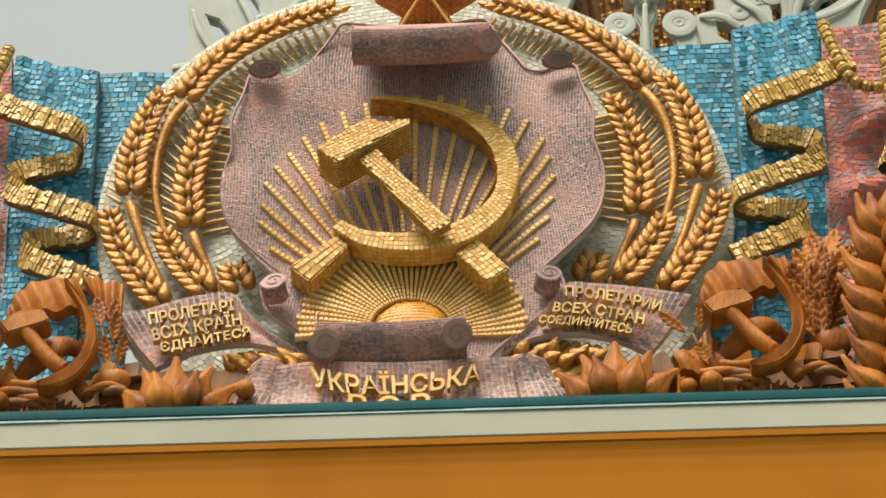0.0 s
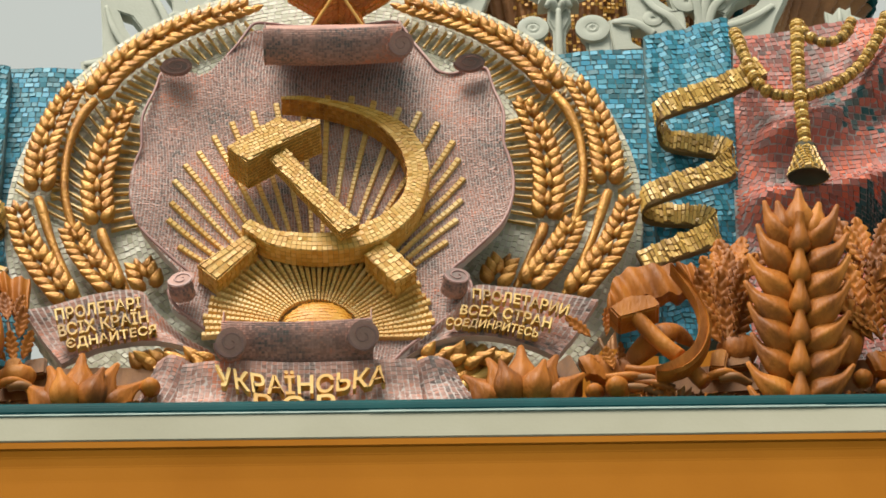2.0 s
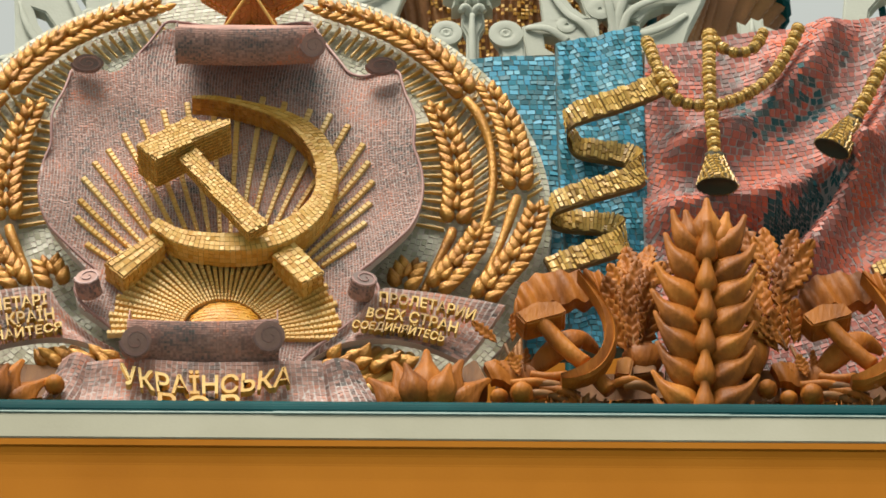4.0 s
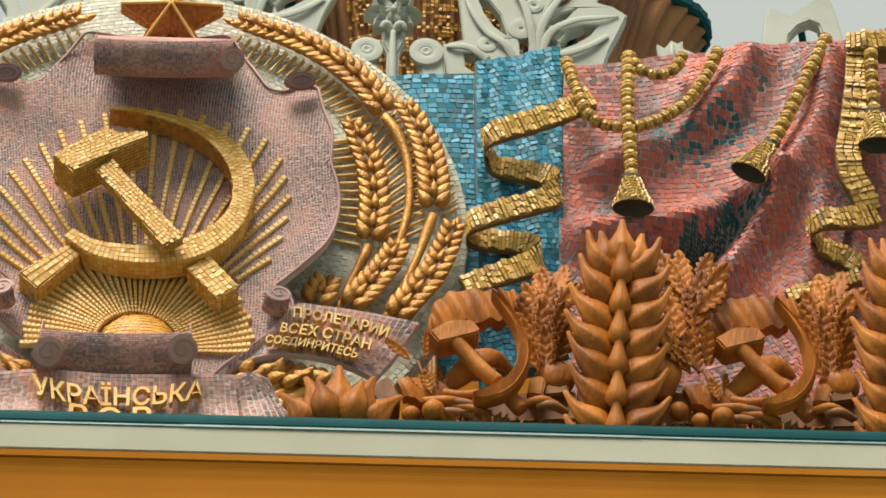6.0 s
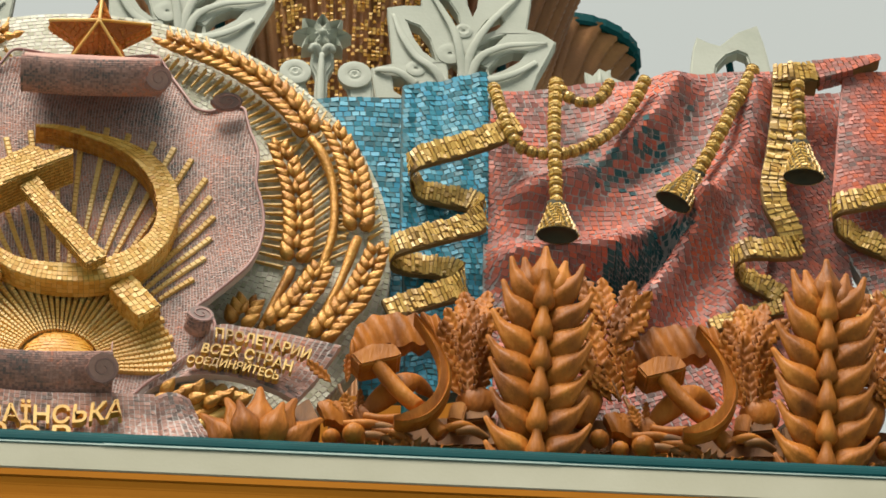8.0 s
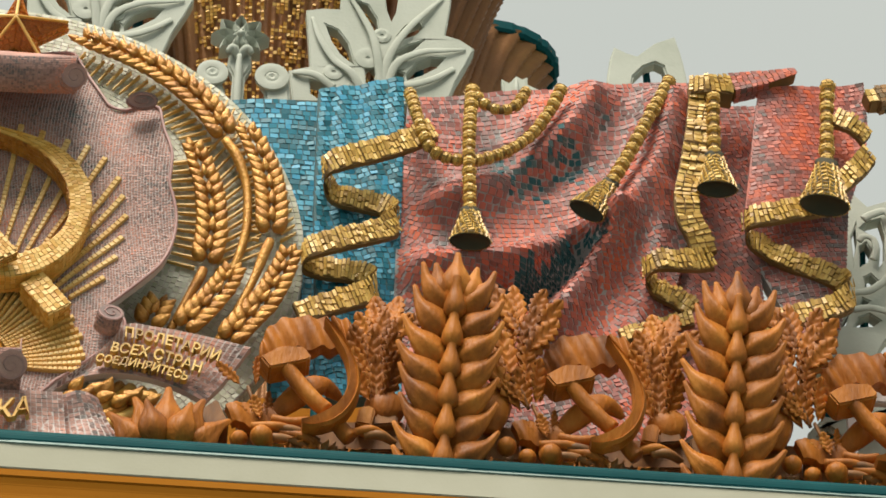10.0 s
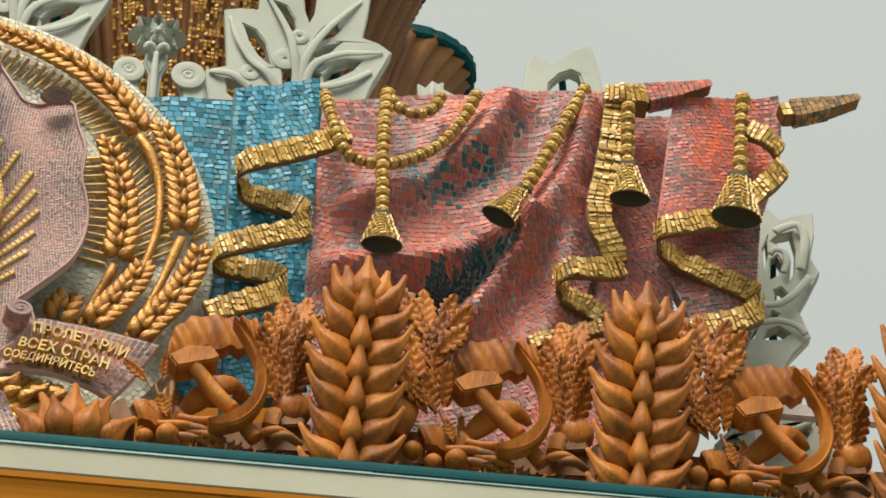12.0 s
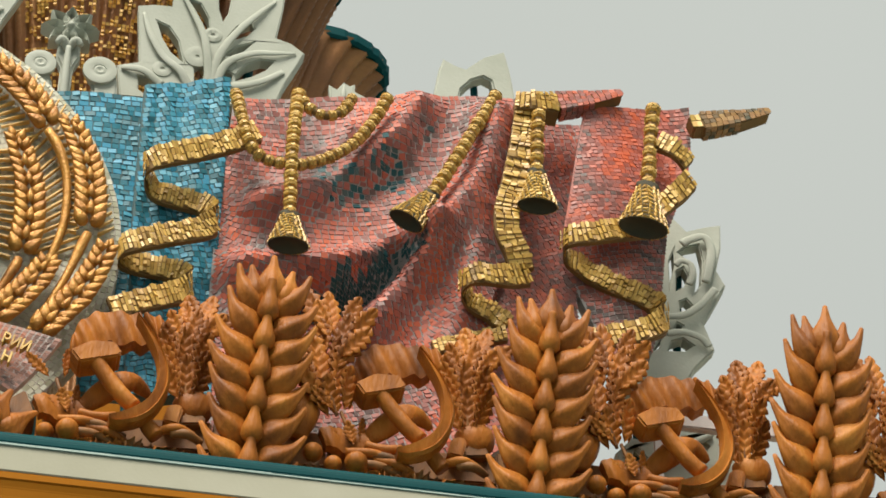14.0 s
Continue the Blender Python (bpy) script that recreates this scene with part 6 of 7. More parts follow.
for q, r in ((V1, 0.115), (V2, 0.125)):
    ring(flower, q, 0.05, r, FD)
    ring(flower, q, 0.004, 0.052, FD - 0.006, "volute_eye")
plate("scroll_foot", [(0.803, 21.676), (0.837, 21.621), (0.857, 21.395), (1.037, 21.408), (1.026, 21.634), (1.000, 21.793), (0.958, 21.848)], [], FD - 0.03, PLASTER, flower, "foot of the volute", 0.06, 0.02)
plate("scroll_foot", [(0.358, 21.645), (0.392, 21.590), (0.431, 21.366), (0.578, 21.376), (0.549, 21.601), (0.531, 21.657)], [], FD - 0.03, PLASTER, flower, "foot of the volute", 0.06, 0.02)
for k in (-1, 1):
    tube("bract", [(FC[0] - 0.005, FC[1] - 0.22, FD), (FC[0] + 0.05 * k, FC[1] - 0.17, FD + 0.04), (FC[0] + 0.09 * k, FC[1] - 0.21, FD + 0.04)], [0.03, 0.035, 0.02], PLASTER, flower)
tube("post", [(V1[0] + 0.2, ZF, FD - 0.1), (V1[0] + 0.2, 18.5, FD - 0.1), (V1[0] + 0.2, V1[1] - 0.1, FD - 0.06)], [0.04] * 3, TEAL, flower, "fixing post", seg=8)

# ---- the fluted sheaf of the tower behind ----
tower = thing("sheaf_tower", "bronze and gold fluted tower flaring to a scalloped teal rim", "tower")
TX, TY = 0.958, 4.6
RIM_R, RIM_Z = 2.27, 24.068
fl = 100
profz = [(0.50, -5.0), (0.55, -3.2), (0.64, -1.9), (0.78, -0.9), (0.92, -0.25), (1.0, 0.0)]


def lobe(a):
    return 0.74 + 0.26 * abs(math.cos(a * 5 + 0.62)) ** 0.7


v, f, seg = [], [], fl * 4
turns = np.linspace(-5.0, 0.0, 170)
for i, zz in enumerate(turns):
    rr = float(np.interp(zz, [q[1] for q in profz], [q[0] for q in profz]))
    for j in range(seg):
        a = 2 * math.pi * j / seg
        k = 1 + 0.035 * abs(math.sin(fl / 2 * a)) + 0.007 * (i % 2) + (lobe(a) - 1) * rr ** 3
        v.append((TX + RIM_R * rr * k * math.cos(a), TY + RIM_R * rr * k * math.sin(a), RIM_Z + zz))
for i in range(len(turns) - 1):
    for j in range(seg):
        q = (j + 1) % seg
        f.append((i * seg + j, i * seg + q, (i + 1) * seg + q, (i + 1) * seg + j))
put("shaft", mesh_of("shaft", v, f, FLUTE, True), tower, "fluted bronze and gold shaft")
v, f, seg = [], [], 360
for rr, zz in ((0.97, -0.02), (1.02, -0.05), (1.035, -0.02), (1.035, 0.06), (0.95, 0.10)):
    for j in range(seg):
        a = 2 * math.pi * j / seg
        k = lobe(a) + 0.008 * abs(math.sin(a * 72))
        v.append((TX + RIM_R * rr * k * math.cos(a), TY + RIM_R * rr * k * math.sin(a), RIM_Z + zz))
for i in range(4):
    for j in range(seg):
        q = (j + 1) % seg
        f.append((i * seg + j, i * seg + q, (i + 1) * seg + q, (i + 1) * seg + j))
put("rim", mesh_of("rim", v, f, TEAL), tower, "scalloped teal metal rim")
bm = bmesh.new()
bmesh.ops.create_cone(bm, cap_ends=True, segments=64, radius1=RIM_R * 0.68, radius2=RIM_R * 0.66, depth=0.1, matrix=Matrix.Translation((TX, TY, RIM_Z + 0.05)))
part("roof_deck", bm, TEAL, tower, "closed top of the tower", False)
extrude_x("wall_tower_base", [(-2.9, 0.0), (-6.3, 0.0), (-6.3, RIM_Z - 4.8), (-2.9, RIM_Z - 4.8)], TX - 2, TX + 2, OCHRE, "ochre block under the tower", "wall")
# glittering gold bands between the flutes
cs, us, vs, ns = [], [], [], []
rg = np.random.RandomState(8)
zs, rs = [RIM_Z + q[1] for q in profz], [q[0] * RIM_R for q in profz]
for a0 in (-1.53, -1.36, -1.19, -1.70, -1.87):
    for z in np.arange(RIM_Z - 3.6, RIM_Z - 0.3, 0.03):
        r = np.interp(z, zs, rs)
        sl = (np.interp(z + 0.1, zs, rs) - r) / 0.1
        for k in range(9):
            if rg.rand() < 0.25 + 0.12 * abs(k - 4):
                continue
            a = a0 + (k - 4) * 0.03 / r
            rd = np.array([math.cos(a), math.sin(a), 0])
            cs.append(np.array([TX, TY, z]) + rd * (r * 1.03)); us.append(np.array([-math.sin(a), math.cos(a), 0]) * 0.013)
            vs.append((np.array([0, 0, 1]) + rd * sl) * 0.013 / math.hypot(1, sl)); ns.append(rd - np.array([0, 0, sl]))
tesserae("gold_tessera", cs, us, vs, ns, GOLD, tower, thick=0.006, rnd=0.3)


# ---- the carved wooden frieze on the cornice ----
BUD = lathe("bud", [(0.05, 0.0), (0.36, 0.03), (0.5, 0.14), (0.48, 0.30), (0.36, 0.48), (0.24, 0.66), (0.18, 0.84), (0.20, 0.95), (0.12, 1.0)], WOOD, 14)
E_FOOT, E_TOP = [(1.872, 16.121, 0.5)][0], [(1.942, 17.489, 0.72)][0]


def clove(name, axis, radii, mat, flip=1, n=14, m=18, flat=0.8):
    """A plump carved grain along a bent axis of (side, out, up), with a ridge down its face and a narrow blunt tip."""
    p = curve_pts(axis, n)
    r = np.interp(np.linspace(0, 1, n), np.linspace(0, 1, len(radii)), radii)
    t = np.gradient(p, axis=0)
    t /= np.linalg.norm(t, axis=1, keepdims=True)
    v, f = [], []
    for q, d, w in zip(p, t, r):
        o = np.array([0, -1.0, 0]) - d * -d[1]
        o /= np.linalg.norm(o)
        c = np.cross(d, o)
        for k in range(m):
            a = 2 * math.pi * k / m
            e = q + (c * math.cos(a) + o * flat * math.sin(a)) * w * (1 + 0.13 * math.cos(5 * a - math.pi / 2))
            v.append((e[0] * flip, e[1], e[2]))
    for a in range(n - 1):
        for k in range(m):
            f.append((a * m + k, a * m + (k + 1) % m, (a + 1) * m + (k + 1) % m, (a + 1) * m + k))
    f += [tuple(range(m)), tuple((n - 1) * m + k for k in range(m))]
    me = mesh_of(name, v, f, mat, True)
    bm = bmesh.new(); bm.from_mesh(me); bmesh.ops.recalc_face_normals(bm, faces=bm.faces); bm.to_mesh(me); bm.free()
    return me


CLOVE_R = [0.040, 0.068, 0.084, 0.088, 0.079, 0.060, 0.040, 0.026, 0.020, 0.012]
BENT = [(0.0, -0.05, 0.0), (0.085, -0.115, 0.045), (0.165, -0.14, 0.10), (0.235, -0.135, 0.175), (0.288, -0.12, 0.275)]
CLOVES = {k: clove("seed", BENT, CLOVE_R, WOOD, k) for k in (-1, 1)}
TIP = clove("seed", [(0.0, -0.03, 0.0), (0.0, -0.07, 0.10), (0.0, -0.075, 0.22), (0.0, -0.05, 0.34)], CLOVE_R, WOOD)


def carved_ear():
    """A great ear: nine tiers of plump hooked grains, a column of buds and a crown of three tips."""
    ob = thing("carved_wheat_ear", "large carved wheat ear in orange-brown stained wood on the cornice", "wheat ear", "carved wheat ears of the frieze")
    a, b = wall_xyz(E_FOOT)[0], wall_xyz(E_TOP)[0]
    up = (b - a) / np.linalg.norm(b - a)
    L = np.linalg.norm(b - a)
    side = np.array([1.0, 0, 0]) - up * up[0]
    side /= np.linalg.norm(side)
    front = np.cross(side, up)
    front *= -1 if front[1] > 0 else 1
    rg = np.random.RandomState(4)
    core = [tuple(a - up * 0.05), tuple(a + up * L * 0.3), tuple(a + up * L * 0.6), tuple(a + up * L * 0.88)]
    tube("spine", core, [0.10, 0.11, 0.11, 0.06], WOOD_DARK, ob, "dark core of the carved ear", seg=14, world=True, flat=0.6)

    def pose_at(at, turn, sx, sz):
        x = side * math.cos(turn) + up * math.sin(turn)
        z = -side * math.sin(turn) + up * math.cos(turn)
        m = Matrix((Vector(x) * sx, Vector(-front) * sx, Vector(z) * sz)).transposed().to_4x4()
        m.translation = Vector(at)
        return m

    for i in range(8):
        w = (0.95, 0.97, 1.0, 1.02, 1.04, 1.05, 1.02, 0.96)[i]
        lift = (0.0, 0.0, 0.02, 0.03, 0.04, 0.06, 0.12, 0.30)[i]
        for k in (-1, 1):
            at = a + up * L * (-0.22 + i * 0.126) + side * k * 0.015
            put("seed", CLOVES[k], ob, "", pose_at(at, k * (lift + rg.normal(0, 0.04)), w * rg.uniform(0.96, 1.04), w * rg.uniform(0.96, 1.06)))
    for i in range(6):
        put("bud", BUD, ob, "", aim(a + up * L * (-0.14 + i * 0.152) + front * 0.165, up + front * 0.12, L * 0.20, 0.135, front))
    for k, sz in ((-1, 0.94), (1, 0.94), (0, 1.08)):
        put("seed", TIP, ob, "", pose_at(a + up * L * (0.69 if k else 0.71) + side * k * 0.075 + front * (0.03 if k else 0.05), -k * 0.16, 1.05, sz))
    return ob


ear = carved_ear()
PITCH = 1.705
foot = Matrix.Translation(wall_xyz(E_FOOT)[0])
for k, tall in ((1, 1.0), (2, 1.1)):
    copy_thing(ear, Matrix.Translation((PITCH * k, 0, 0)) @ foot @ Matrix.Diagonal((1, 1, tall, 1)) @ foot.inverted())
copy_thing(ear, Matrix.Translation((2 * (XC - E_FOOT[0]), 0, 0)))


def oak_leaf(name, mat, lobes=4, n=26, sweep=0.24, cut=0.62):
    """A unit lobed leaf along +z, cupped, with a raised midrib and some thickness."""
    v, f = [], []
    for i in range(n + 1):
        s = i / n
        w = 0.42 * math.sin(math.pi * min(1, s * 0.94 + 0.06)) ** 0.6 * (1 + cut * math.sin(lobes * 2 * math.pi * s - 0.8))
        for j, q in enumerate((-1, -0.5, 0, 0.5, 1)):
            v.append((q * w, 0.10 * (1 - abs(q)) - 0.08 * q * q - 0.10 * s * s + 0.05 * math.sin(lobes * 2 * math.pi * s) * abs(q), s + sweep * abs(q) ** 1.5))
    m = len(v)
    v += [(x * 0.95, y + 0.06, z) for x, y, z in v]
    for i in range(n):
        for j in range(4):
            a = i * 5 + j
            f += [(a, a + 1, a + 6, a + 5), (m + a, m + a + 5, m + a + 6, m + a + 1)]
        for j in (0, 4):
            a = i * 5 + j
            f.append((a, a + 5, m + a + 5, m + a) if j == 0 else (a, m + a, m + a + 5, a + 5))
    f += [(0, m, m + 1, 1), (1, m + 1, m + 2, 2), (2, m + 2, m + 3, 3), (3, m + 3, m + 4, 4)]
    me = mesh_of(name, v, f, mat, True)
    bm = bmesh.new(); bm.from_mesh(me); bmesh.ops.recalc_face_normals(bm, faces=bm.faces); bm.to_mesh(me); bm.free()
    return me


FROND = oak_leaf("leaf", WOOD, 5, 40, 0.14, 0.30)
LEAF, LEAF_DARK = oak_leaf("leaf", WOOD, 3, 26, 0.04, 0.4), oak_leaf("leaf", WOOD_DARK, 3, 26, 0.04, 0.4)
ACORN = lathe("acorn", [(0.05, -1.0), (0.5, -0.9), (0.95, -0.4), (1.0, 0.0), (1.12, 0.05), (1.05, 0.45), (0.5, 0.8), (0.15, 0.9)], WOOD, 14)


def sprig(parent, line, n, size, seed, mat=LEAF, spread=0.9, out=0.06):
    """Lobed leaves set close along a line of (x, z, out), foot first."""
    rg = np.random.RandomState(seed)
    p = wall_xyz(curve_pts(line, n))
    t = np.gradient(p, axis=0)
    for i in range(n):
        up = t[i] / np.linalg.norm(t[i])
        sd = np.cross(up, [0, -1.0, 0])
        for k in ((-1, 1) if i % 2 else (-1, 0, 1)):
            way = up + sd * k * spread * rg.uniform(0.6, 1.3) + np.array([0, -0.10 * rg.rand(), 0])
            put("leaf", mat, parent, "", aim(p[i] + sd * k * 0.05 + np.array([0, -out * rg.rand(), 0]), way, size * rg.uniform(0.75, 1.1), size * rg.uniform(0.36, 0.48), (sd[0] * k * 0.45 + rg.normal(0, 0.15), -0.9, 0.35)))
    tube("stem", line, [0.012] * len(line), WOOD_DARK, parent, seg=7)


def drape(name, top, bottom, out, folds, deep, mat, parent, label, thick=0.07):
    n, m = 64, 8
    t, b = curve_pts(top, n), curve_pts(bottom, n)
    s = np.linspace(0, 1, m)
    g = t[:, None] + (b - t)[:, None] * s[None, :, None]
    w = np.linspace(0, 1, n)
    d = out + deep * np.sin(2 * math.pi * folds * w + 0.8 * np.sin(5 * w))[:, None] * (0.6 + 0.4 * s)[None, :] + 0.012 * np.sin(math.pi * s)[None, :]
    gz = g[..., 1] + (0.004 * np.sin(2 * math.pi * folds * w) + 0.004 * np.sin(41 * w))[:, None]
    return grid_solid(name, np.stack([g[..., 0], -d, gz], 2), thick, mat, parent, label)


def wood_block(name, outline, d0, d1, parent, label="", mat=None, bevel=0.012):
    return prism(name, outline, d0, d1, mat or WOOD, parent, label, bevel)


def carving():
    ob = thing("carved_emblem", "carved wooden hammer and sickle among drapery and oak sprigs", "carving", "carved hammer and sickle emblems of the frieze")
    drape("drapery", [(0.784, 16.977), (0.833, 17.141), (0.949, 17.230), (1.079, 17.247), (1.189, 17.249)], [(0.782, 16.879), (0.877, 16.947), (0.979, 16.985), (1.115, 17.002), (1.272, 17.034)], 0.36, 4.3, 0.018, WOOD, ob, "carved cloth with upright folds", 0.10)
    drape("drapery", [(1.214, 17.306), (1.297, 17.302), (1.352, 17.265), (1.469, 17.250)], [(1.297, 17.122), (1.345, 17.053), (1.400, 16.976), (1.468, 16.922)], 0.30, 3.0, 0.02, WOOD, ob, "carved cloth behind the sickle")
    drape("drapery", [(0.594, 16.452), (0.710, 16.485), (0.818, 16.474), (0.900, 16.384)], [(0.640, 16.326), (0.747, 16.302), (0.881, 16.314), (1.008, 16.313)], 0.44, 1.6, 0.02, WOOD, ob, "carved hanging cloth")
    tube("cloth_curl", [(0.870, 16.447, 0.36), (0.964, 16.524, 0.4), (1.081, 16.644, 0.4), (1.170, 16.692, 0.38), (1.248, 16.668, 0.34), (1.283, 16.639, 0.32)], [0.04, 0.075, 0.085, 0.07, 0.045, 0.02], WOOD, ob, "curled end of the carved cloth", flat=0.5, seg=12)
    tube("sickle_tang", [(0.871, 16.332, 0.48), (0.977, 16.301, 0.5), (1.084, 16.316, 0.5)], [0.028, 0.03, 0.03], WOOD, ob, "straight tang of the sickle", seg=10)
    # sickle
    q1, q2 = curve_pts([(1.163, 17.034), (1.275, 16.877), (1.343, 16.736), (1.380, 16.585), (1.369, 16.454), (1.309, 16.313), (1.220, 16.222), (1.110, 16.182), (1.044, 16.187)], 48), curve_pts([(1.156, 17.012), (1.238, 16.857), (1.292, 16.719), (1.306, 16.580), (1.289, 16.458), (1.239, 16.369), (1.163, 16.300), (1.090, 16.253), (1.037, 16.229)], 48)
    vs, fs = [], []
    for p, e in zip(q1, q2):
        for s, d in ((0.0, 0.53), (0.0, 0.61), (0.18, 0.63), (0.30, 0.615), (0.9, 0.635), (1.0, 0.615), (1.0, 0.53)):
            o = p + (e - p) * s
            vs.append((o[0], -d, o[1]))
    for i in range(47):
        for j in range(7):
            k = (j + 1) % 7
            fs.append((i * 7 + j, i * 7 + k, (i + 1) * 7 + k, (i + 1) * 7 + j))
    fs += [tuple(range(7)), tuple(47 * 7 + j for j in range(7))]
    me = mesh_of("sickle", vs, fs, WOOD, True)
    bm = bmesh.new(); bm.from_mesh(me); bmesh.ops.recalc_face_normals(bm, faces=bm.faces); bm.to_mesh(me); bm.free()
    me.set_sharp_from_angle(angle=radians(35))
    put("sickle", me, ob, "carved wooden sickle blade")
    # hammer
    wood_block("hammer_head", [(0.778, 16.697), (0.898, 16.788), (1.039, 16.796), (1.087, 16.716), (1.067, 16.688), (0.839, 16.609)], 0.45, 0.62, ob, "carved wooden hammer head")
    tube("hammer_handle", [(0.936, 16.670, 0.57), (1.011, 16.560, 0.56), (1.106, 16.436, 0.56), (1.187, 16.363, 0.55)], [0.046, 0.05, 0.05, 0.05], WOOD, ob, "round carved handle", seg=14)
    tube("hammer_butt", [(1.251, 16.313, 0.5), (1.291, 16.255, 0.5), (1.331, 16.202, 0.5)], [0.046, 0.05, 0.05], WOOD, ob, "end of the carved handle", seg=14)
    # blocks, sticks and fruits at the foot
    wood_block("book_end", [(1.364, 16.360), (1.388, 16.487), (1.448, 16.508), (1.485, 16.480), (1.458, 16.349)], 0.3, 0.46, ob, "small carved block")
    wood_block("book_end", [(1.494, 16.529), (1.622, 16.554), (1.621, 16.424), (1.473, 16.398)], 0.25, 0.40, ob, "small carved block", WOOD_DARK)
    for k, (a, b) in enumerate(zip([(0.749, 16.249), (0.849, 16.245), (0.918, 16.211), (0.788, 16.160), (1.349, 16.250), (1.417, 16.233)], [(1.084, 16.215), (1.152, 16.182), (1.188, 16.127), (1.088, 16.131), (1.549, 16.258), (1.601, 16.205)])):
        tube("twig", [(*a, 0.5), ((a[0] + b[0]) / 2, (a[1] + b[1]) / 2 + 0.01, 0.52), (*b, 0.48)], [0.026, 0.03, 0.022], WOOD_DARK if k % 2 else WOOD, ob, seg=8)
    for p, r in (([(0.805, 16.148, 0.54)][0], 0.062), ([(0.678, 16.178, 0.46)][0], 0.05), ([(2.255, 16.220, 0.5)][0], 0.055)):
        put("acorn", ACORN, ob, "", aim(wall_xyz(p)[0], (0.3, -0.6, -0.5), r * 1.2, r))
    bx = wall_xyz([(1.057, 16.06, 0.48)][0])[0]
    for k in range(6):
        a = k * math.pi / 3 + 0.3
        put("leaf", LEAF, ob, "", aim(bx, (math.cos(a), -0.3, math.sin(a)), 0.13, 0.16, (0, -1, -0.2)))
    rg = np.random.RandomState(12)
    LO, HI = (0.710, 16.083), (2.337, 16.360)
    for k in range(34):
        x = LO[0] + (HI[0] - LO[0]) * rg.rand()
        put("leaf", LEAF_DARK if k % 2 else LEAF, ob, "", aim((x, -0.36 - 0.12 * rg.rand(), LO[1] - 0.12 + 0.12 * rg.rand()), (rg.normal(0, 0.9), -0.25, rg.uniform(-0.1, 0.4)), 0.15, 0.17, (rg.normal(0, 0.3), -1, -0.3)))
    # sprigs of leaves on both sides
    sprig(ob, [(0.801, 16.351, 0.42), (0.771, 16.428, 0.45), (0.742, 16.514, 0.46), (0.722, 16.599, 0.44)], 2, 0.17, 1, FROND, 0.45)
    wood_block("bed", [(0.679, 16.194), (0.665, 16.415), (1.668, 16.493), (1.676, 16.269)], 0.16, 0.34, ob, "dark wooden bed of the carving", WOOD_DARK)
    wood_block("bed", [(1.691, 16.228), (1.680, 16.529), (1.973, 16.532), (2.356, 16.520), (2.360, 16.262)], 0.16, 0.32, ob, "dark wooden bed of the carving", WOOD_DARK)
    return ob


unit = carving()
for k in (1, 2, 3):
    copy_thing(unit, Matrix.Translation((PITCH * k, 0, 0)))
copy_thing(unit, Matrix.Translation((-2.844 - 1.345, 0, 0)))


def side_sprig(name, label, line, n, size, seed, foot):
    """A free-standing oak sprig beside a great ear, on a shell-shaped foot."""
    ob = thing(name, label, "oak sprig", "carved oak sprigs of the frieze")
    sprig(ob, line, n, size, seed, FROND, 0.40)
    tube("foot", foot, [0.06, 0.11, 0.12, 0.06], WOOD, ob, "rounded foot of the sprig", flat=0.6, seg=12)
    return ob


sp = side_sprig("oak_sprig", "carved oak sprig with curling leaves beside a wheat ear", [(2.401, 16.567, 0.44), (2.355, 16.698, 0.46), (2.300, 16.848, 0.44), (2.353, 17.002, 0.44), (2.385, 17.141, 0.44), (2.366, 17.223, 0.42)], 7, 0.31, 5, [(2.171, 16.396, 0.4), (2.173, 16.511, 0.42), (2.186, 16.659, 0.4), (2.203, 16.782, 0.36)])
for k in (1, 2):
    copy_thing(sp, Matrix.Translation((PITCH * k, 0, 0)))

sq = side_sprig("oak_sprig", "upright carved oak sprig between a sickle and a wheat ear", [(1.495, 16.565, 0.4), (1.486, 16.722, 0.42), (1.473, 16.879, 0.42), (1.497, 17.024, 0.4), (1.538, 17.161, 0.36)], 7, 0.29, 2, [(1.561, 16.452, 0.34), (1.556, 16.522, 0.36), (1.539, 16.607, 0.36), (1.524, 16.687, 0.34)])
for k in (1, 2, 3):
    copy_thing(sq, Matrix.Translation((PITCH * k, 0, 0)))
side_sprig("oak_sprig", "low carved oak sprig beside the emblem", [(-2.756, 16.486, 0.4), (-2.773, 16.579, 0.42), (-2.793, 16.688, 0.42), (-2.816, 16.816, 0.4)], 3, 0.2, 8, [(-2.736, 16.329, 0.38), (-2.735, 16.356, 0.4), (-2.745, 16.408, 0.4), (-2.758, 16.481, 0.38)])

crown = thing("carved_bud", "carved wooden wheat bud peeping over the cornice", "wheat bud", "carved buds beside the emblem")
c = wall_xyz([(0.252, 16.141, 0.5)][0])[0]
for k, (w, ln) in enumerate(((-0.75, 0.34), (-0.38, 0.38), (0.0, 0.42), (0.4, 0.40), (0.8, 0.36))):
    put("seed", TIP, crown, "", Matrix.Translation(c + np.array([0.055 * (k - 2), 0.03 * abs(k - 2), -0.13])) @ Matrix.Rotation(w * 0.95, 4, "Y") @ Matrix.Diagonal((1.25, 1.1, 3.1 * ln, 1)))
for w in (-0.22, 0.24):
    put("seed", TIP, crown, "", Matrix.Translation(c + np.array([w * 0.25, -0.07, -0.16])) @ Matrix.Rotation(w, 4, "Y") @ Matrix.Diagonal((1.0, 1.0, 0.95, 1)))
copy_thing(crown, Matrix.Translation((-2.337 - 0.252, 0, -0.02)))
blk = thing("carved_block", "grey-brown carved wooden block beside the emblem", "block")
wood_block("block", [(0.433, 16.389), (0.543, 16.489), (0.622, 16.296), (0.493, 16.232)], 0.25, 0.45, blk, "", WOOD_DARK)

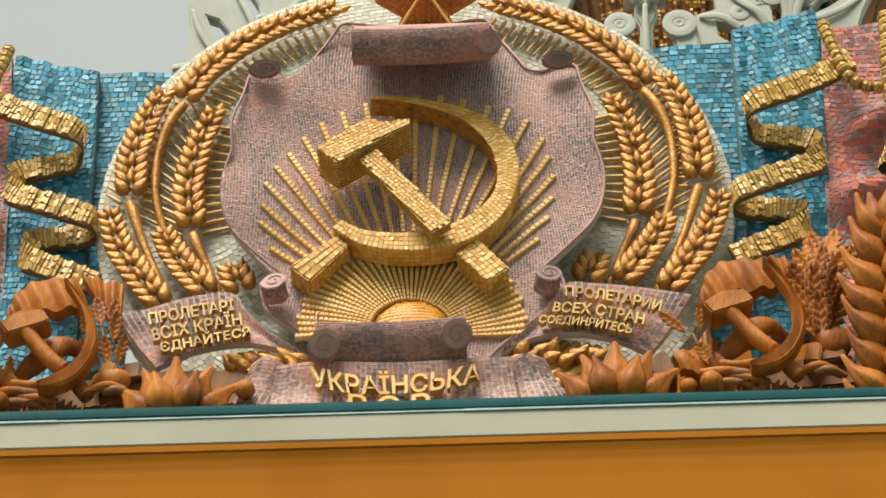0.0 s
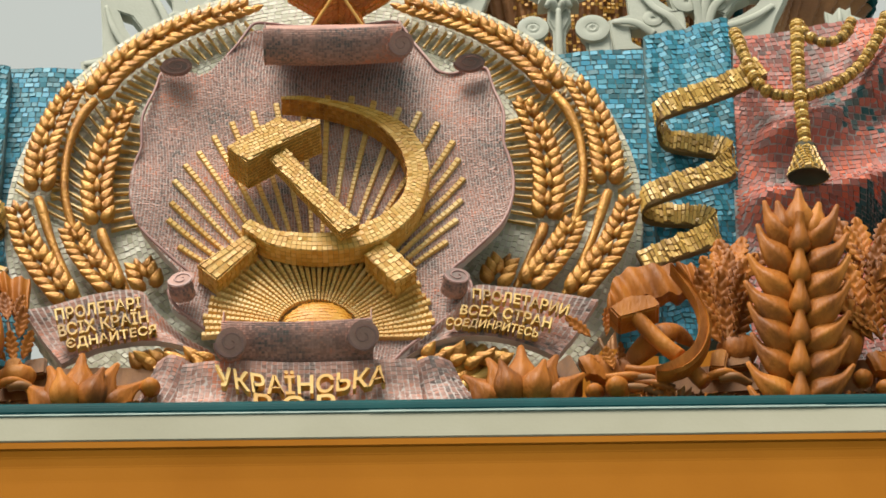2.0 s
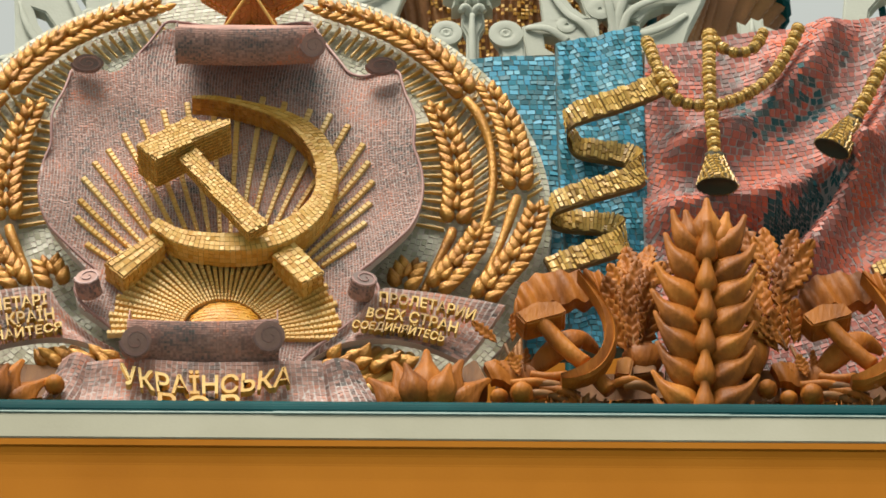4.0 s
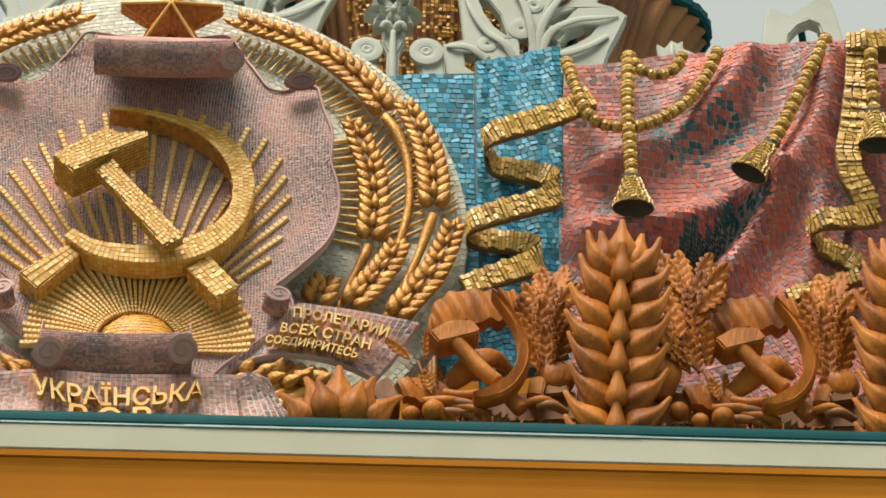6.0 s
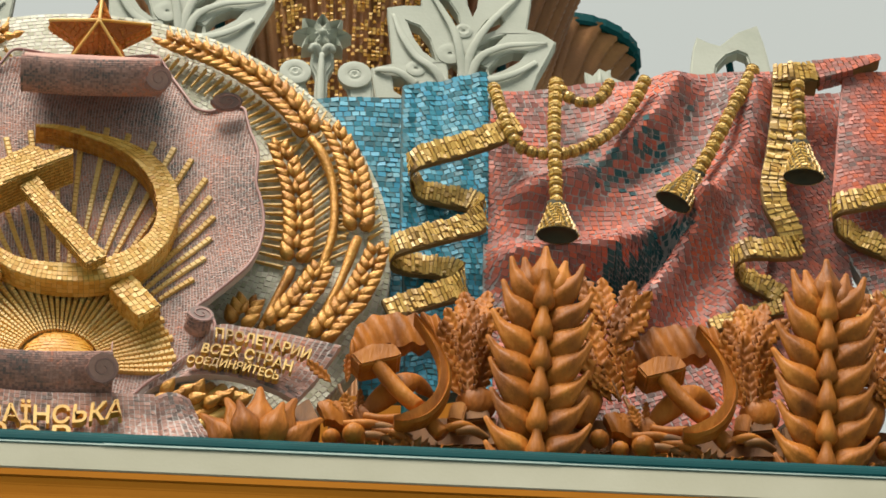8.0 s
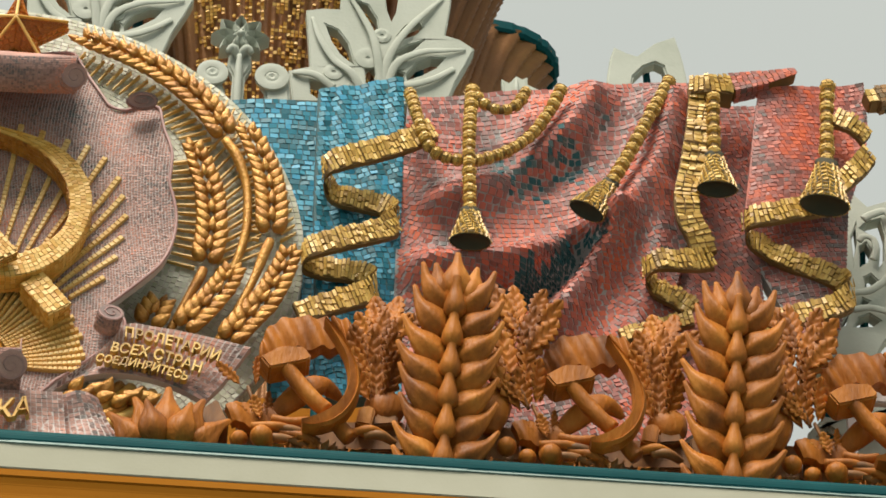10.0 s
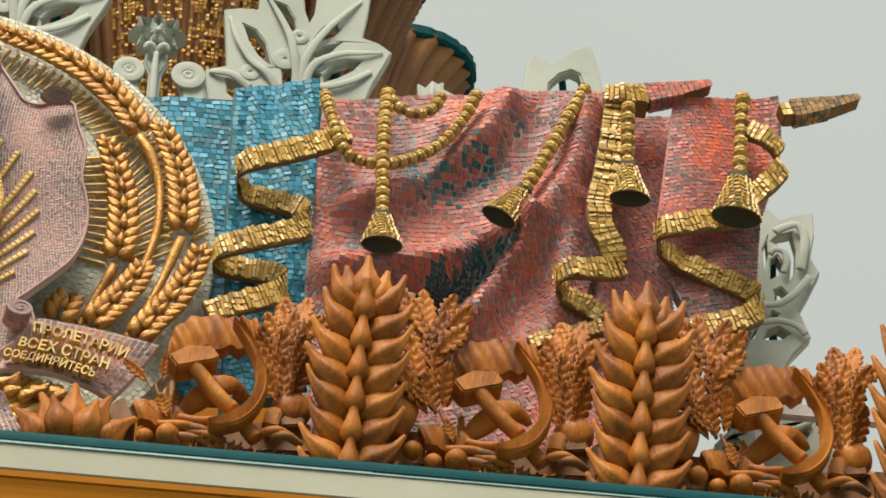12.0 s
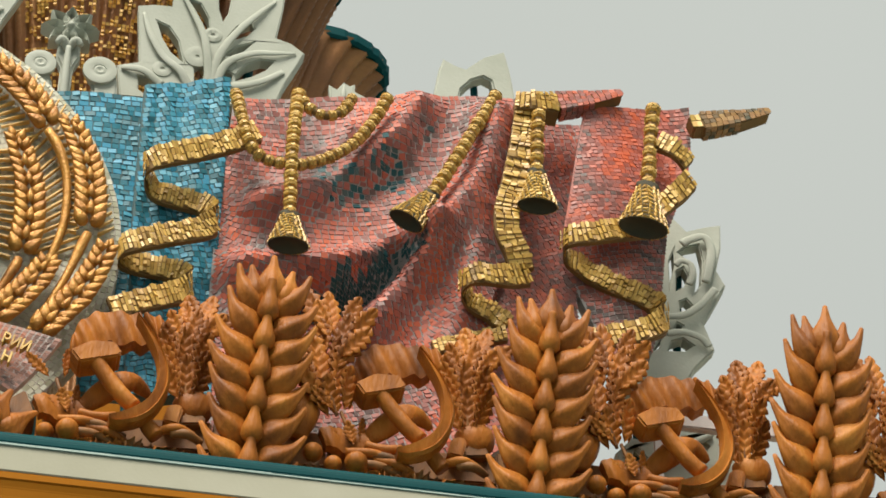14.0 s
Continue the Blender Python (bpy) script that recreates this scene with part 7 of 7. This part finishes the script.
# gilded stalks bound under the emblem
bundle = put("stalk_bundle", None, emblem, "bound gilded stalks under the disc")
for k, (a, b) in enumerate(zip([(0.164, 16.700), (0.103, 16.715), (0.036, 16.731), (-0.032, 16.742)], [(-0.159, 16.312), (-0.226, 16.357), (-0.293, 16.403), (-0.359, 16.448)])):
    for m in (list, mirror):
        tube("stalk", m([(*a, 0.2), ((a[0] + b[0]) / 2 + 0.04, (a[1] + b[1]) / 2 - 0.02, 0.26), (*b, 0.3)]), [0.035, 0.04, 0.035], GRAIN if k % 2 else GOLD, bundle, seg=8)
rg = np.random.RandomState(6)
for (x, z) in [(-0.378, 16.577), (-0.330, 16.619), (-0.284, 16.564), (-0.236, 16.624), (-0.186, 16.587), (-0.141, 16.611), (-0.271, 16.503), (-0.033, 16.607), (0.013, 16.571), (0.055, 16.613), (0.101, 16.567), (-0.085, 16.557)]:
    for m in (1, -1):
        xx = x if m == 1 else 2 * XC - x
        put("kernel", KERNEL, bundle, "", aim((xx, -0.3, z - 0.05), (m * rg.uniform(0.2, 1), -0.3, rg.uniform(-0.2, 0.6)), 0.14, 0.12))

# the parapet kerb that carries the frieze, the banners' poles and a rail behind
extrude_x("parapet_kerb", [(-0.9, ZT - 0.06), (-0.9, ZT + 0.02), (0.42, ZT + 0.02), (0.42, ZT - 0.06)], -9, 11, WOOD_DARK, "low dark timber kerb on the cornice", "kerb")
rail = thing("parapet_rail", "grey-mauve painted steel rail behind the frieze", "rail")
rz = 17.700
bm = bmesh.new()
bmesh.ops.create_cube(bm, size=1, matrix=Matrix.Translation((5.0, 0.6, rz)) @ Matrix.Diagonal((5.0, 0.06, 0.11, 1)))
bmesh.ops.bevel(bm, geom=bm.edges[:], offset=0.008, segments=2, affect="EDGES")
part("bar", bm, GROUT, rail, "", False)
for x in (2.9, 4.6, 6.3):
    bm = bmesh.new()
    bmesh.ops.create_cube(bm, size=1, matrix=Matrix.Translation((x, 0.6, (rz + ZT) / 2)) @ Matrix.Diagonal((0.05, 0.05, rz - ZT, 1)))
    part("post", bm, GROUT, rail, "", False)
low = thing("white_low_casting", "white openwork casting low behind the frieze", "ornament", "white openwork castings")
plate("plate", [(4.325, 17.275), (4.366, 17.558), (4.480, 17.706), (4.591, 17.694), (4.745, 17.872), (4.971, 17.920), (5.157, 17.862), (5.319, 17.697), (5.364, 17.424), (5.344, 16.965), (4.317, 16.821)], [[(4.795, 17.668), (4.891, 17.752), (4.964, 17.692), (4.905, 17.581)], [(4.439, 17.513), (4.497, 17.601), (4.551, 17.539), (4.504, 17.439)]], -0.8, PLASTER, low, "", 0.08, 0.025)
tube("vein", [(4.579, 17.129, -0.8), (4.615, 17.386, -0.77), (4.768, 17.593, -0.77), (5.000, 17.776, -0.78)], [0.05, 0.045, 0.04, 0.02], PLASTER, low, seg=8)
for flip in (False, True):
    pole = thing("banner_pole", "hidden iron pole carrying the banners", "pole")
    xs = [XC + 1.4, 2.0, 3.0, 3.9] if not flip else [XC - 1.4, -3.6, -4.6, -5.4]
    for k, xx in enumerate(xs):
        tube("upright", [(xx, ZT, -0.34), (xx, ZT + 1.5, -0.34), (xx, 19.0, -0.32)], [0.03] * 3, TEAL, pole, seg=8)
